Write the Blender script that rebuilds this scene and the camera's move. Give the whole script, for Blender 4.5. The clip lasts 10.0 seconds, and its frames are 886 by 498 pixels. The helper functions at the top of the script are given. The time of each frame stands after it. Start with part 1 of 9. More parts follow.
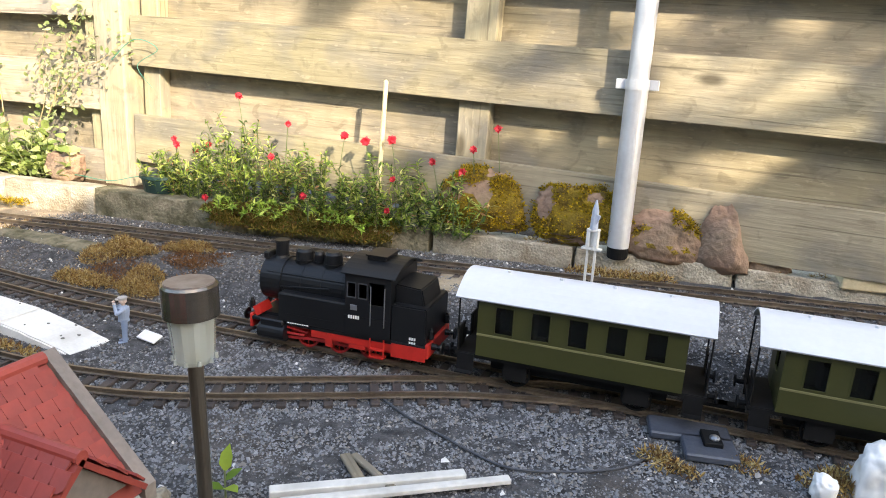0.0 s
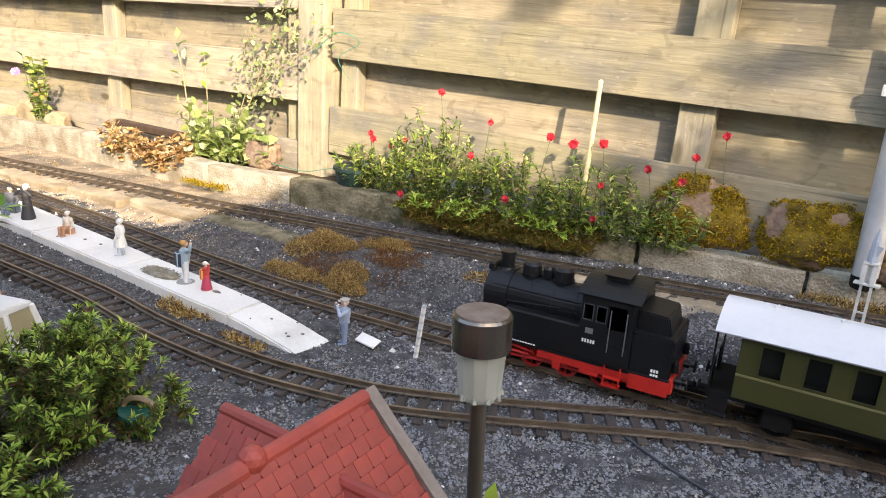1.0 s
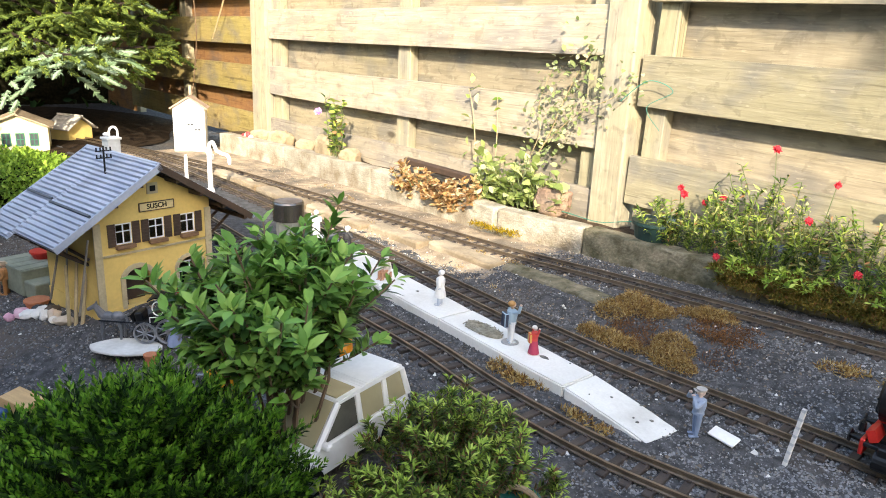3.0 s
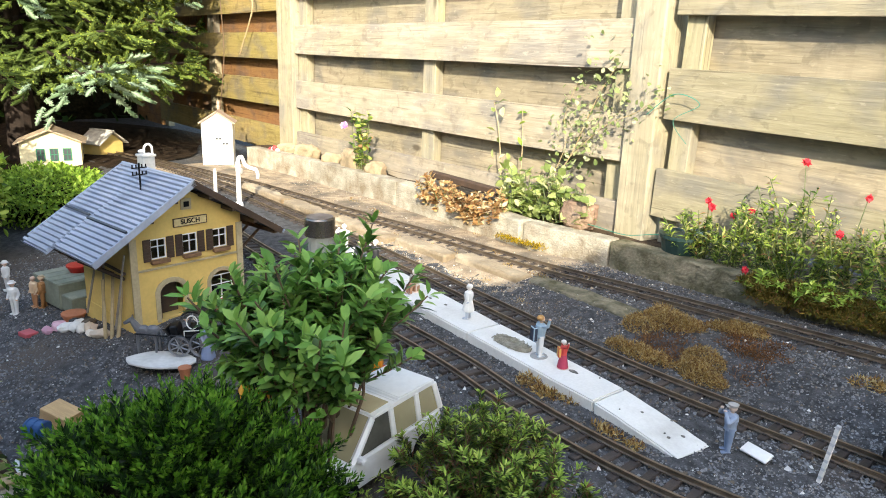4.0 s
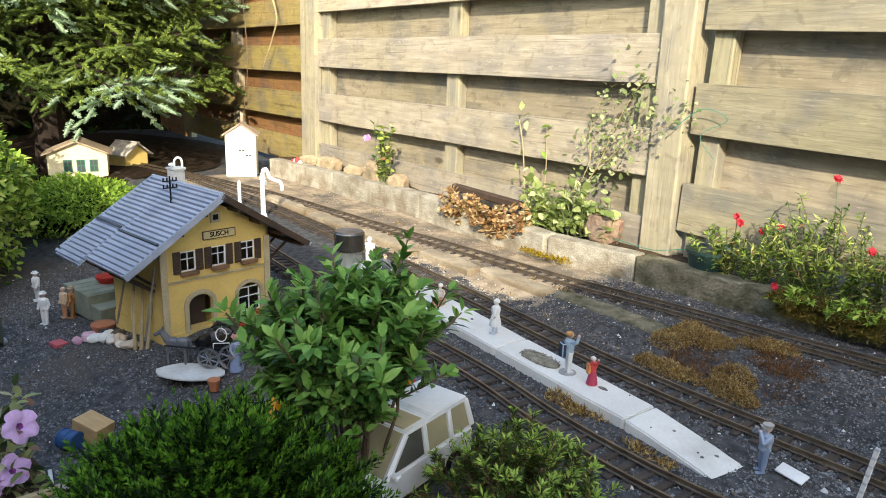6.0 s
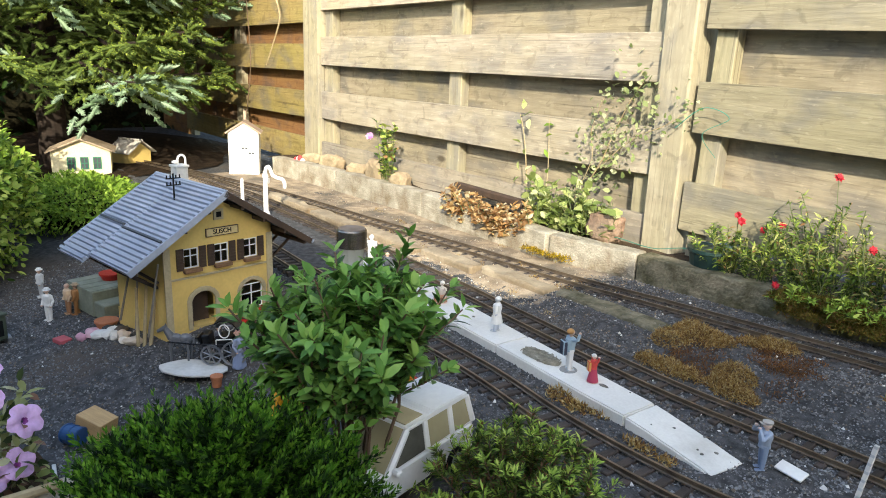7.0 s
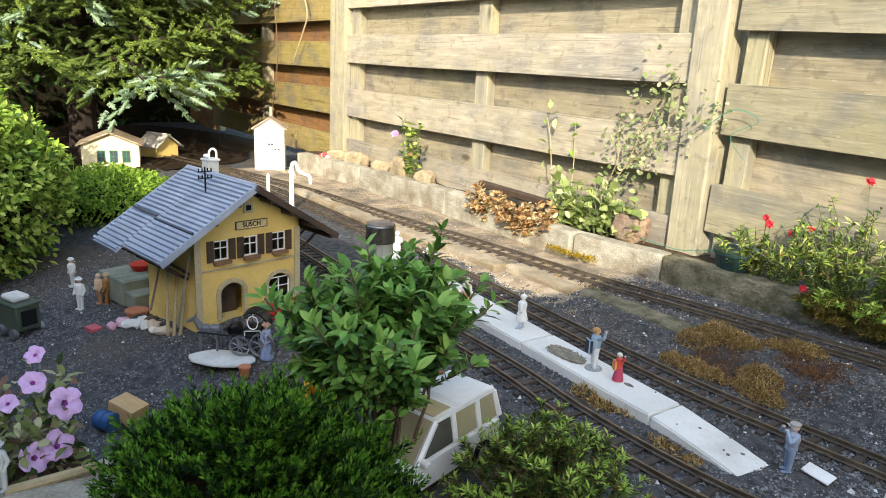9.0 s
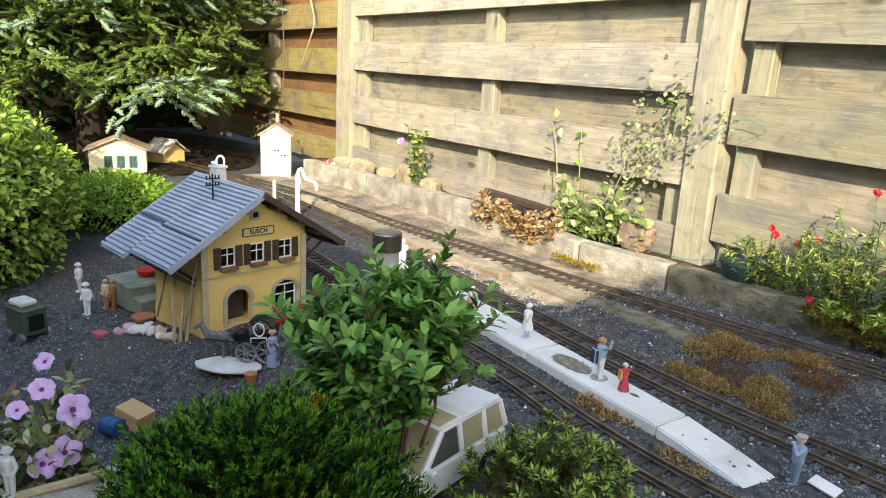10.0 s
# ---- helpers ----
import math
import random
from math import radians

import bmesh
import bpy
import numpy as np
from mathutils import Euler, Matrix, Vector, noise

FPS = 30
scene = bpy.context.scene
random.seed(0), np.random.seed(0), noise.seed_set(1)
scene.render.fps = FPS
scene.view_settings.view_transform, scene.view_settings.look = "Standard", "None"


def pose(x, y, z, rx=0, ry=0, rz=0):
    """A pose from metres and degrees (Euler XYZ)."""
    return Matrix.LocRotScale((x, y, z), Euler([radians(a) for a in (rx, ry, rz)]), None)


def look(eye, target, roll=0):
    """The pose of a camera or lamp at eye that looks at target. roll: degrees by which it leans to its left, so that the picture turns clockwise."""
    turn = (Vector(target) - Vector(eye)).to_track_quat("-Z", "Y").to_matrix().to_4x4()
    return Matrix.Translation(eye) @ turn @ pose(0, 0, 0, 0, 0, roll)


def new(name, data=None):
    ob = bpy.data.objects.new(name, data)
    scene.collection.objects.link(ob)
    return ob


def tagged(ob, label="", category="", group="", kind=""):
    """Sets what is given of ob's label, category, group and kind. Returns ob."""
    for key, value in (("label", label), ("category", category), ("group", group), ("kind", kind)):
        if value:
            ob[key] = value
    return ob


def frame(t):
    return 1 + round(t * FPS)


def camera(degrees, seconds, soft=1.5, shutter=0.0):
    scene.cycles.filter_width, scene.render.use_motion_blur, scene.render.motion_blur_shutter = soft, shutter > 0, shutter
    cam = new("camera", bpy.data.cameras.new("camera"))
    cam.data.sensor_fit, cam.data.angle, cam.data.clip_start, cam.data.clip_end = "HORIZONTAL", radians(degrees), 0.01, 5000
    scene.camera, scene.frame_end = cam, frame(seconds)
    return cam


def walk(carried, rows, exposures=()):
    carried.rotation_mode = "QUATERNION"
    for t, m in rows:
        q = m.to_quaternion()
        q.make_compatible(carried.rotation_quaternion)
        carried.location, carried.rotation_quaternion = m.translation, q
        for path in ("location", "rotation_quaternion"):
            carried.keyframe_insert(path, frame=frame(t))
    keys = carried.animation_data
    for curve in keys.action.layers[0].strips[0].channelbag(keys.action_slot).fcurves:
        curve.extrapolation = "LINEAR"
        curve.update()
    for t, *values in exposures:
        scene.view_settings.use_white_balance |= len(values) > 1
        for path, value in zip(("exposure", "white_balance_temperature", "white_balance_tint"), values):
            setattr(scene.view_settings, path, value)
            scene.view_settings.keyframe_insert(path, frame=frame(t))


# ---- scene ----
cam = camera(64.5, 10.0, soft=1.0)
PATH = [
    (0, (0.142, 0.125, 0.421), (-0.566, 1.918, -0.109), 3.1),
    (0.5, (0.057, 0.117, 0.423), (-0.852, 1.82, -0.102), 3.4),
    (1, (-0.03, 0.12, 0.43), (-1.043, 1.743, -0.152), 3.7),
    (1.5, (-0.081, 0.111, 0.435), (-1.135, 1.681, -0.217), 4.6),
    (2, (-0.113, 0.088, 0.444), (-1.319, 1.564, -0.164), 2.5),
    (2.5, (-0.158, 0.06, 0.461), (-1.51, 1.417, -0.114), 1.6),
    (3, (-0.24, 0.034, 0.478), (-1.697, 1.286, -0.079), 2.6),
    (3.2, (-0.255, 0.022, 0.487), (-1.75, 1.234, -0.057), 3.4),
    (4.5, (-0.234, 0.017, 0.49), (-1.729, 1.235, -0.04), 1.5),
    (5, (-0.237, 0.021, 0.492), (-1.74, 1.246, 0.001), 1.8),
    (5.5, (-0.25, 0.011, 0.491), (-1.775, 1.21, 0.004), 1.7),
    (6, (-0.255, -0.001, 0.496), (-1.791, 1.177, -0.009), 2.0),
    (7.5, (-0.248, -0.004, 0.495), (-1.789, 1.165, -0.014), 2.2),
    (8, (-0.248, -0.007, 0.492), (-1.797, 1.153, -0.013), 2.5),
    (8.5, (-0.25, -0.016, 0.493), (-1.814, 1.126, -0.007), 2.7),
    (9, (-0.25, -0.023, 0.492), (-1.819, 1.106, -0.02), 2.8),
    (9.5, (-0.251, -0.026, 0.497), (-1.824, 1.099, -0.011), 3.2),
    (10, (-0.251, -0.028, 0.497), (-1.831, 1.094, 0.001), 3.1),
]
walk(cam, [(t, look(eye, target, roll)) for t, eye, target, roll in PATH], [(0.0, 2.72, 7700, 10), (0.6, 2.55, 7900, 13), (1.5, 2.47, 7900, 13), (2.5, 2.50, 7500, 11), (3.0, 2.53, 7300, 9), (4.5, 2.36, 7050, 6), (5.0, 2.35, 7050, 6), (6.0, 2.05, 7050, 6), (7.5, 2.12, 7000, 5), (10.0, 2.14, 7000, 5)])

# ---------------------------------------------------------------- light
SUN_FROM = Vector((1.2, -1.0, 0.76)).normalized()
world = bpy.data.worlds.new("garden_sky")
scene.world = world
world.use_nodes = True
wn, wl = world.node_tree.nodes, world.node_tree.links
sky = wn.new("ShaderNodeTexSky")
sky.sky_type = 'NISHITA'
sky.sun_disc = False
sky.sun_elevation = math.asin(SUN_FROM.z)
sky.sun_rotation = math.atan2(SUN_FROM.x, SUN_FROM.y)
sky.air_density, sky.dust_density = 1.0, 1.5
wl.new(sky.outputs[0], wn["Background"].inputs[0])
wn["Background"].inputs[1].default_value = 0.145
sun_data = bpy.data.lights.new("sun", 'SUN')
sun_data.energy, sun_data.angle, sun_data.color = 1.75, radians(0.45), (1.0, 0.94, 0.82)
sun = new("sun", sun_data)
sun.matrix_world = look(SUN_FROM * 20, (0, 0, 0))


# ---------------------------------------------------------------- materials
def mat(name, c1, c2=None, rough=0.7, metal=0.0, scale=25.0, fine=180.0, stretch=(1, 1, 1), bump=0.3, dist=0.002,
        rnd=0.0, island=0.0, c3=None, c3_scale=6.0, c3_at=0.55, spec=0.5, emit=None, trans=0.0, var=0.25, soft=0.12):
    m = bpy.data.materials.new(name)
    m.use_nodes = True
    n, l = m.node_tree.nodes, m.node_tree.links
    b = n["Principled BSDF"]
    b.inputs["Roughness"].default_value = rough
    b.inputs["Metallic"].default_value = metal
    b.inputs["Specular IOR Level"].default_value = spec
    b.inputs["Transmission Weight"].default_value = trans
    c2 = c2 or tuple(0.7 * v for v in c1)
    tc, mp, oi = n.new("ShaderNodeTexCoord"), n.new("ShaderNodeMapping"), n.new("ShaderNodeObjectInfo")
    mp.inputs["Scale"].default_value = stretch
    off = n.new("ShaderNodeVectorMath")
    off.operation = 'SCALE'
    off.inputs[0].default_value = (7.3, 3.1, 5.7)
    l.new(oi.outputs["Random"], off.inputs["Scale"])
    l.new(tc.outputs["Object"], mp.inputs["Vector"])
    l.new(off.outputs[0], mp.inputs["Location"])

    def nz(s, detail=4.0):
        t = n.new("ShaderNodeTexNoise")
        t.inputs["Scale"].default_value, t.inputs["Detail"].default_value = s, detail
        l.new(mp.outputs[0], t.inputs["Vector"])
        return t

    def mix(fac, a, c):
        x = n.new("ShaderNodeMix")
        x.data_type = 'RGBA'
        l.new(fac, x.inputs[0])
        for k, v in ((6, a), (7, c)):
            if isinstance(v, tuple):
                x.inputs[k].default_value = (*v[:3], 1)
            else:
                l.new(v, x.inputs[k])
        return x.outputs[2]

    def band(src, lo, hi):
        r = n.new("ShaderNodeMapRange")
        r.inputs[1].default_value, r.inputs[2].default_value = lo, hi
        l.new(src, r.inputs[0])
        return r.outputs[0]

    big, small = nz(scale), nz(fine, 3.0)
    col = mix(band(big.outputs["Fac"], 0.35, 0.65), c1, c2)
    if c3:
        st = n.new("ShaderNodeTexNoise")
        st.inputs["Scale"].default_value, st.inputs["Detail"].default_value = c3_scale, 5.0
        l.new(tc.outputs["Object"], st.inputs["Vector"])
        col = mix(band(st.outputs["Fac"], c3_at - soft, c3_at + soft), col, c3)
    h = n.new("ShaderNodeHueSaturation")
    l.new(col, h.inputs["Color"])
    v = n.new("ShaderNodeMath")
    v.operation = 'MULTIPLY_ADD'
    v.inputs[1].default_value, v.inputs[2].default_value = var * 2, 1 - var
    l.new(small.outputs["Fac"], v.inputs[0])
    last = v.outputs[0]
    for amount, src in ((rnd, oi.outputs["Random"]), (island, None)):
        if amount:
            if src is None:
                src = n.new("ShaderNodeNewGeometry").outputs["Random Per Island"]
            a = n.new("ShaderNodeMath")
            a.operation = 'MULTIPLY_ADD'
            a.inputs[1].default_value, a.inputs[2].default_value = amount * 2, 1 - amount
            l.new(src, a.inputs[0])
            p = n.new("ShaderNodeMath")
            p.operation = 'MULTIPLY'
            l.new(a.outputs[0], p.inputs[0])
            l.new(last, p.inputs[1])
            last = p.outputs[0]
    l.new(last, h.inputs["Value"])
    l.new(h.outputs[0], b.inputs["Base Color"])
    if bump:
        bp = n.new("ShaderNodeBump")
        bp.inputs["Strength"].default_value, bp.inputs["Distance"].default_value = bump, dist
        l.new(small.outputs["Fac"], bp.inputs["Height"])
        l.new(bp.outputs[0], b.inputs["Normal"])
    return m


def ramp_mat(name, stops, rough=0.8, fine=300.0, bump=0.2, by_island=True, var=0.2, trans=0.0):
    """A colour for each loose piece, drawn from the stops."""
    m = mat(name, (0.5, 0.5, 0.5), rough=rough, fine=fine, bump=bump, var=var, spec=0.2)
    n, l = m.node_tree.nodes, m.node_tree.links
    r = n.new("ShaderNodeValToRGB")
    r.color_ramp.interpolation = 'CONSTANT'
    while len(r.color_ramp.elements) < len(stops):
        r.color_ramp.elements.new(0.5)
    for e, (at, c) in zip(r.color_ramp.elements, stops):
        e.position, e.color = at, (*c, 1)
    src = n.new("ShaderNodeNewGeometry").outputs["Random Per Island"] if by_island else n.new("ShaderNodeObjectInfo").outputs["Random"]
    l.new(src, r.inputs[0])
    l.new(r.outputs[0], n["Hue/Saturation/Value"].inputs["Color"])
    if trans:
        out = n["Material Output"]
        tl, ms = n.new("ShaderNodeBsdfTranslucent"), n.new("ShaderNodeMixShader")
        ms.inputs[0].default_value = trans
        l.new(n["Hue/Saturation/Value"].outputs[0], tl.inputs[0])
        l.new(n["Principled BSDF"].outputs[0], ms.inputs[1])
        l.new(tl.outputs[0], ms.inputs[2])
        l.new(ms.outputs[0], out.inputs[0])
    return m



def wood(name, pale, dark, algae, along=0, amount=0.55, rnd=0.12):
    """Weathered fence wood: soft grain along one axis, grey and green blotches, knots and small scratches."""
    m = bpy.data.materials.new(name)
    m.use_nodes = True
    n, l = m.node_tree.nodes, m.node_tree.links
    b = n["Principled BSDF"]
    b.inputs["Roughness"].default_value = 0.88
    b.inputs["Specular IOR Level"].default_value = 0.25
    tc, oi = n.new("ShaderNodeTexCoord"), n.new("ShaderNodeObjectInfo")
    off = n.new("ShaderNodeVectorMath")
    off.operation = 'SCALE'
    off.inputs[0].default_value = (17.3, 9.1, 13.7)
    l.new(oi.outputs["Random"], off.inputs["Scale"])

    def mapped(long, across):
        mp = n.new("ShaderNodeMapping")
        s = [across] * 3
        s[along] = long
        mp.inputs["Scale"].default_value = s
        l.new(tc.outputs["Object"], mp.inputs["Vector"])
        l.new(off.outputs[0], mp.inputs["Location"])
        return mp.outputs[0]

    def nz(vec, scale, detail=5.0, dis=0.0):
        t = n.new("ShaderNodeTexNoise")
        t.inputs["Scale"].default_value, t.inputs["Detail"].default_value, t.inputs["Distortion"].default_value = scale, detail, dis
        l.new(vec, t.inputs["Vector"])
        return t.outputs["Fac"]

    def band(src, lo, hi, to=1.0, frm=0.0):
        r = n.new("ShaderNodeMapRange")
        for k, v in ((1, lo), (2, hi), (3, frm), (4, to)):
            r.inputs[k].default_value = v
        l.new(src, r.inputs[0])
        return r.outputs[0]

    def mix(fac, a, c):
        x = n.new("ShaderNodeMix")
        x.data_type = 'RGBA'
        l.new(fac, x.inputs[0])
        for k, v in ((6, a), (7, c)):
            if isinstance(v, tuple):
                x.inputs[k].default_value = (*v[:3], 1)
            else:
                l.new(v, x.inputs[k])
        return x.outputs[2]

    grain = nz(mapped(1.0, 4.5), 6.0, 8.0, 0.8)
    blotch = nz(mapped(1.0, 1.7), 6.5, 6.0, 0.3)
    broad = nz(mapped(0.7, 1.2), 2.3, 4.0)
    streak = nz(mapped(6.0, 1.0), 5.0, 5.0, 0.2)
    fleck = nz(mapped(14.0, 40.0), 3.0, 3.0)
    col = mix(band(grain, 0.30, 0.72, 0.62), pale, dark)
    col = mix(band(broad, 0.38, 0.66, amount), col, algae)
    grey = tuple(0.62 * sum(dark) / 3 + 0.38 * v for v in dark)
    col = mix(band(blotch, 0.46, 0.64, 0.75), col, grey)
    col = mix(band(streak, 0.54, 0.74, 0.20), col, tuple(0.6 * v for v in dark))
    col = mix(band(fleck, 0.62, 0.70, 0.30), col, tuple(min(0.75, 1.35 * v) for v in pale))
    fine = nz(mapped(2.4, 30.0), 3.0, 6.0, 0.5)
    col = mix(band(fine, 0.52, 0.66, 0.24), col, tuple(0.62 * v for v in dark))
    col = mix(band(fine, 0.36, 0.46, 0.0, 0.18), col, tuple(min(0.75, 1.25 * v) for v in pale))
    grime = nz(mapped(9.0, 12.0), 2.4, 8.0, 0.8)
    col = mix(band(grime, 0.57, 0.66, 0.34), col, tuple(0.55 * v for v in dark))
    crack = nz(mapped(0.8, 46.0), 3.0, 4.0, 0.4)
    col = mix(band(crack, 0.62, 0.69, 0.55), col, tuple(0.4 * v for v in dark))
    vo = n.new("ShaderNodeTexVoronoi")
    vo.inputs["Scale"].default_value = 3.4
    l.new(mapped(1.0, 2.3), vo.inputs["Vector"])
    col = mix(band(vo.outputs["Distance"], 0.055, 0.115, 0.0, 0.9), col, tuple(0.45 * v for v in dark))
    h = n.new("ShaderNodeHueSaturation")
    a = n.new("ShaderNodeMath")
    a.operation = 'MULTIPLY_ADD'
    a.inputs[1].default_value, a.inputs[2].default_value = rnd * 2, 1 - rnd
    l.new(oi.outputs["Random"], a.inputs[0])
    l.new(a.outputs[0], h.inputs["Value"])
    l.new(col, h.inputs["Color"])
    l.new(h.outputs[0], b.inputs["Base Color"])
    bp = n.new("ShaderNodeBump")
    bp.inputs["Strength"].default_value, bp.inputs["Distance"].default_value = 0.5, 0.003
    l.new(nz(mapped(2.0, 22.0), 9.0, 6.0, 0.3), bp.inputs["Height"])
    l.new(bp.outputs[0], b.inputs["Normal"])
    return m


M = {}
M["board"] = wood("weathered_board", (0.47, 0.405, 0.315), (0.265, 0.215, 0.16), (0.30, 0.262, 0.165))
M["board_back"] = wood("weathered_board_grey", (0.38, 0.32, 0.225), (0.185, 0.15, 0.105), (0.24, 0.205, 0.115))
M["board_olive"] = wood("olive_weathered_board", (0.34, 0.295, 0.21), (0.185, 0.155, 0.108), (0.235, 0.21, 0.115))
M["board_red"] = wood("red_brown_board", (0.29, 0.145, 0.06), (0.17, 0.075, 0.035), (0.22, 0.13, 0.05))
M["board_mossy"] = wood("green_brown_board", (0.33, 0.25, 0.10), (0.20, 0.14, 0.06), (0.24, 0.21, 0.055))
M["post"] = wood("post_wood", (0.40, 0.35, 0.25), (0.25, 0.21, 0.145), (0.28, 0.26, 0.135), along=2, rnd=0.06)
M["ground"] = mat("gravel_bed", (0.104, 0.104, 0.108), (0.052, 0.052, 0.054), 0.95, spec=0.1, scale=60, fine=420, bump=0.9, dist=0.004, c3=(0.12, 0.10, 0.085), c3_scale=3.5, c3_at=0.66, var=0.45)
M["soil"] = mat("bed_soil", (0.10, 0.070, 0.045), (0.05, 0.035, 0.025), 0.95, spec=0.1, scale=40, fine=260, bump=0.9, dist=0.006, var=0.4)
M["kerb"] = mat("kerb_concrete", (0.45, 0.41, 0.335), (0.31, 0.28, 0.22), 0.9, spec=0.2, scale=22, fine=210, bump=1.0, dist=0.005, rnd=0.12, c3=(0.22, 0.175, 0.12), c3_scale=16, c3_at=0.58, var=0.45)
M["stone"] = mat("slab_stone", (0.39, 0.32, 0.225), (0.25, 0.20, 0.14), 0.9, scale=16, fine=150, bump=0.7, dist=0.003, rnd=0.2, c3=(0.16, 0.11, 0.06), c3_scale=8, c3_at=0.55, var=0.3)
# kerb concrete with an algae tint, darkened further to hold the shade there
M["kerb_shaded"] = mat("shaded_mossy_concrete", (0.27, 0.235, 0.165), (0.175, 0.155, 0.105), 0.9, spec=0.2, scale=26, fine=150, bump=1.0, dist=0.005, c3=(0.085, 0.08, 0.045), c3_scale=26, c3_at=0.54, var=0.5)
M["platform"] = mat("platform_concrete", (0.74, 0.73, 0.70), (0.66, 0.65, 0.62), 0.85, scale=10, fine=240, bump=0.25, dist=0.001, rnd=0.04, c3=(0.40, 0.38, 0.34), c3_scale=9, c3_at=0.70, var=0.12)
M["rail"] = mat("rail_brass", (0.27, 0.215, 0.16), (0.16, 0.125, 0.095), 0.45, 0.75, scale=30, fine=250, bump=0.2)
M["sleeper"] = mat("sleeper_plastic", (0.060, 0.045, 0.038), (0.038, 0.030, 0.027), 0.7, scale=40, fine=250, stretch=(3, 1, 1), rnd=0.3, bump=0.5, dist=0.001, var=0.3)
M["zinc"] = mat("zinc_pipe", (0.66, 0.67, 0.70), (0.56, 0.57, 0.60), 0.42, 0.45, scale=9, fine=90, bump=0.08, var=0.12)
M["moss"] = ramp_mat("dry_moss", [(0, (0.32, 0.20, 0.07)), (0.3, (0.43, 0.29, 0.10)), (0.52, (0.17, 0.09, 0.04)), (0.78, (0.52, 0.41, 0.20))], 0.95, trans=0.25)
M["moss_dead"] = ramp_mat("withered_moss", [(0, (0.16, 0.075, 0.03)), (0.35, (0.10, 0.048, 0.022)), (0.7, (0.24, 0.12, 0.045))], 0.95, trans=0.15)
M["moss_green"] = ramp_mat("yellow_green_moss", [(0, (0.36, 0.235, 0.013)), (0.3, (0.24, 0.185, 0.012)), (0.55, (0.46, 0.31, 0.018)), (0.75, (0.12, 0.075, 0.015))], 0.95, trans=0.25)
M["moss_bank"] = ramp_mat("olive_moss_bank", [(0, (0.16, 0.125, 0.025)), (0.3, (0.11, 0.10, 0.02)), (0.55, (0.24, 0.17, 0.04)), (0.75, (0.08, 0.09, 0.02)), (0.9, (0.20, 0.10, 0.04))], 0.95, trans=0.2)
M["rock"] = mat("red_sandstone", (0.33, 0.215, 0.155), (0.21, 0.135, 0.098), 0.9, spec=0.2, scale=14, fine=90, bump=0.9, dist=0.006, c3=(0.24, 0.18, 0.13), c3_scale=12, c3_at=0.55, var=0.3)
M["rock_tan"] = mat("tan_stone", (0.45, 0.35, 0.22), (0.30, 0.22, 0.14), 0.9, scale=14, fine=90, bump=0.9, dist=0.005, c3=(0.23, 0.18, 0.11), c3_scale=12, c3_at=0.56, var=0.3)
M["gravel"] = ramp_mat("gravel_stones", [(0, (0.155, 0.158, 0.165)), (0.22, (0.20, 0.205, 0.215)), (0.45, (0.24, 0.245, 0.256)), (0.66, (0.12, 0.122, 0.127)), (0.80, (0.215, 0.20, 0.182)), (0.95, (0.29, 0.294, 0.30)), (0.993, (0.60, 0.59, 0.58))], 0.85)
M["ballast"] = ramp_mat("dark_ballast_stones", [(0, (0.095, 0.093, 0.093)), (0.22, (0.135, 0.135, 0.139)), (0.45, (0.18, 0.18, 0.184)), (0.66, (0.055, 0.053, 0.052)), (0.78, (0.15, 0.12, 0.09)), (0.93, (0.20, 0.20, 0.20)), (0.994, (0.66, 0.65, 0.62))], 0.85)
M["dirt"] = ramp_mat("brown_litter", [(0, (0.42, 0.31, 0.20)), (0.2, (0.48, 0.38, 0.26)), (0.4, (0.24, 0.17, 0.11)), (0.6, (0.50, 0.43, 0.33)), (0.8, (0.34, 0.31, 0.27)), (0.95, (0.66, 0.62, 0.55))], 0.9)
M["pebble"] = ramp_mat("white_pebbles", [(0, (0.70, 0.68, 0.64)), (0.5, (0.55, 0.54, 0.52)), (0.8, (0.35, 0.34, 0.33))], 0.8)
M["black"] = mat("black_enamel", (0.010, 0.0105, 0.012), (0.007, 0.0075, 0.009), 0.40, spec=0.3, scale=20, fine=160, bump=0.05, var=0.15)
M["black_matt"] = mat("black_matt", (0.010, 0.010, 0.011), (0.006, 0.006, 0.006), 0.75, spec=0.2, bump=0.1)
M["dark_grey"] = mat("dark_grey", (0.06, 0.065, 0.075), (0.045, 0.05, 0.06), 0.5, bump=0.1)
M["red"] = mat("red_enamel", (0.55, 0.025, 0.018), (0.42, 0.02, 0.015), 0.45, bump=0.05, var=0.12)
M["red_dark"] = mat("dull_red_enamel", (0.38, 0.02, 0.018), (0.22, 0.015, 0.015), 0.5, bump=0.05)
M["green"] = mat("olive_green_plastic", (0.047, 0.049, 0.012), (0.039, 0.042, 0.010), 0.5, bump=0.05, scale=12, var=0.08)
M["green_light"] = mat("olive_trim", (0.20, 0.19, 0.09), (0.16, 0.15, 0.07), 0.55, bump=0.05, var=0.1)
M["roof_grey"] = mat("pale_grey_roof", (0.62, 0.64, 0.68), (0.56, 0.58, 0.62), 0.5, scale=9, fine=120, bump=0.05, var=0.06)
M["interior"] = mat("dark_brown_inside", (0.03, 0.012, 0.008), (0.015, 0.007, 0.005), 0.8, spec=0.1)
M["steel"] = mat("grey_steel", (0.38, 0.39, 0.42), (0.3, 0.31, 0.33), 0.35, 0.8, bump=0.05)
M["white"] = mat("white_plastic", (0.84, 0.83, 0.81), (0.77, 0.76, 0.74), 0.55, bump=0.05, var=0.08)
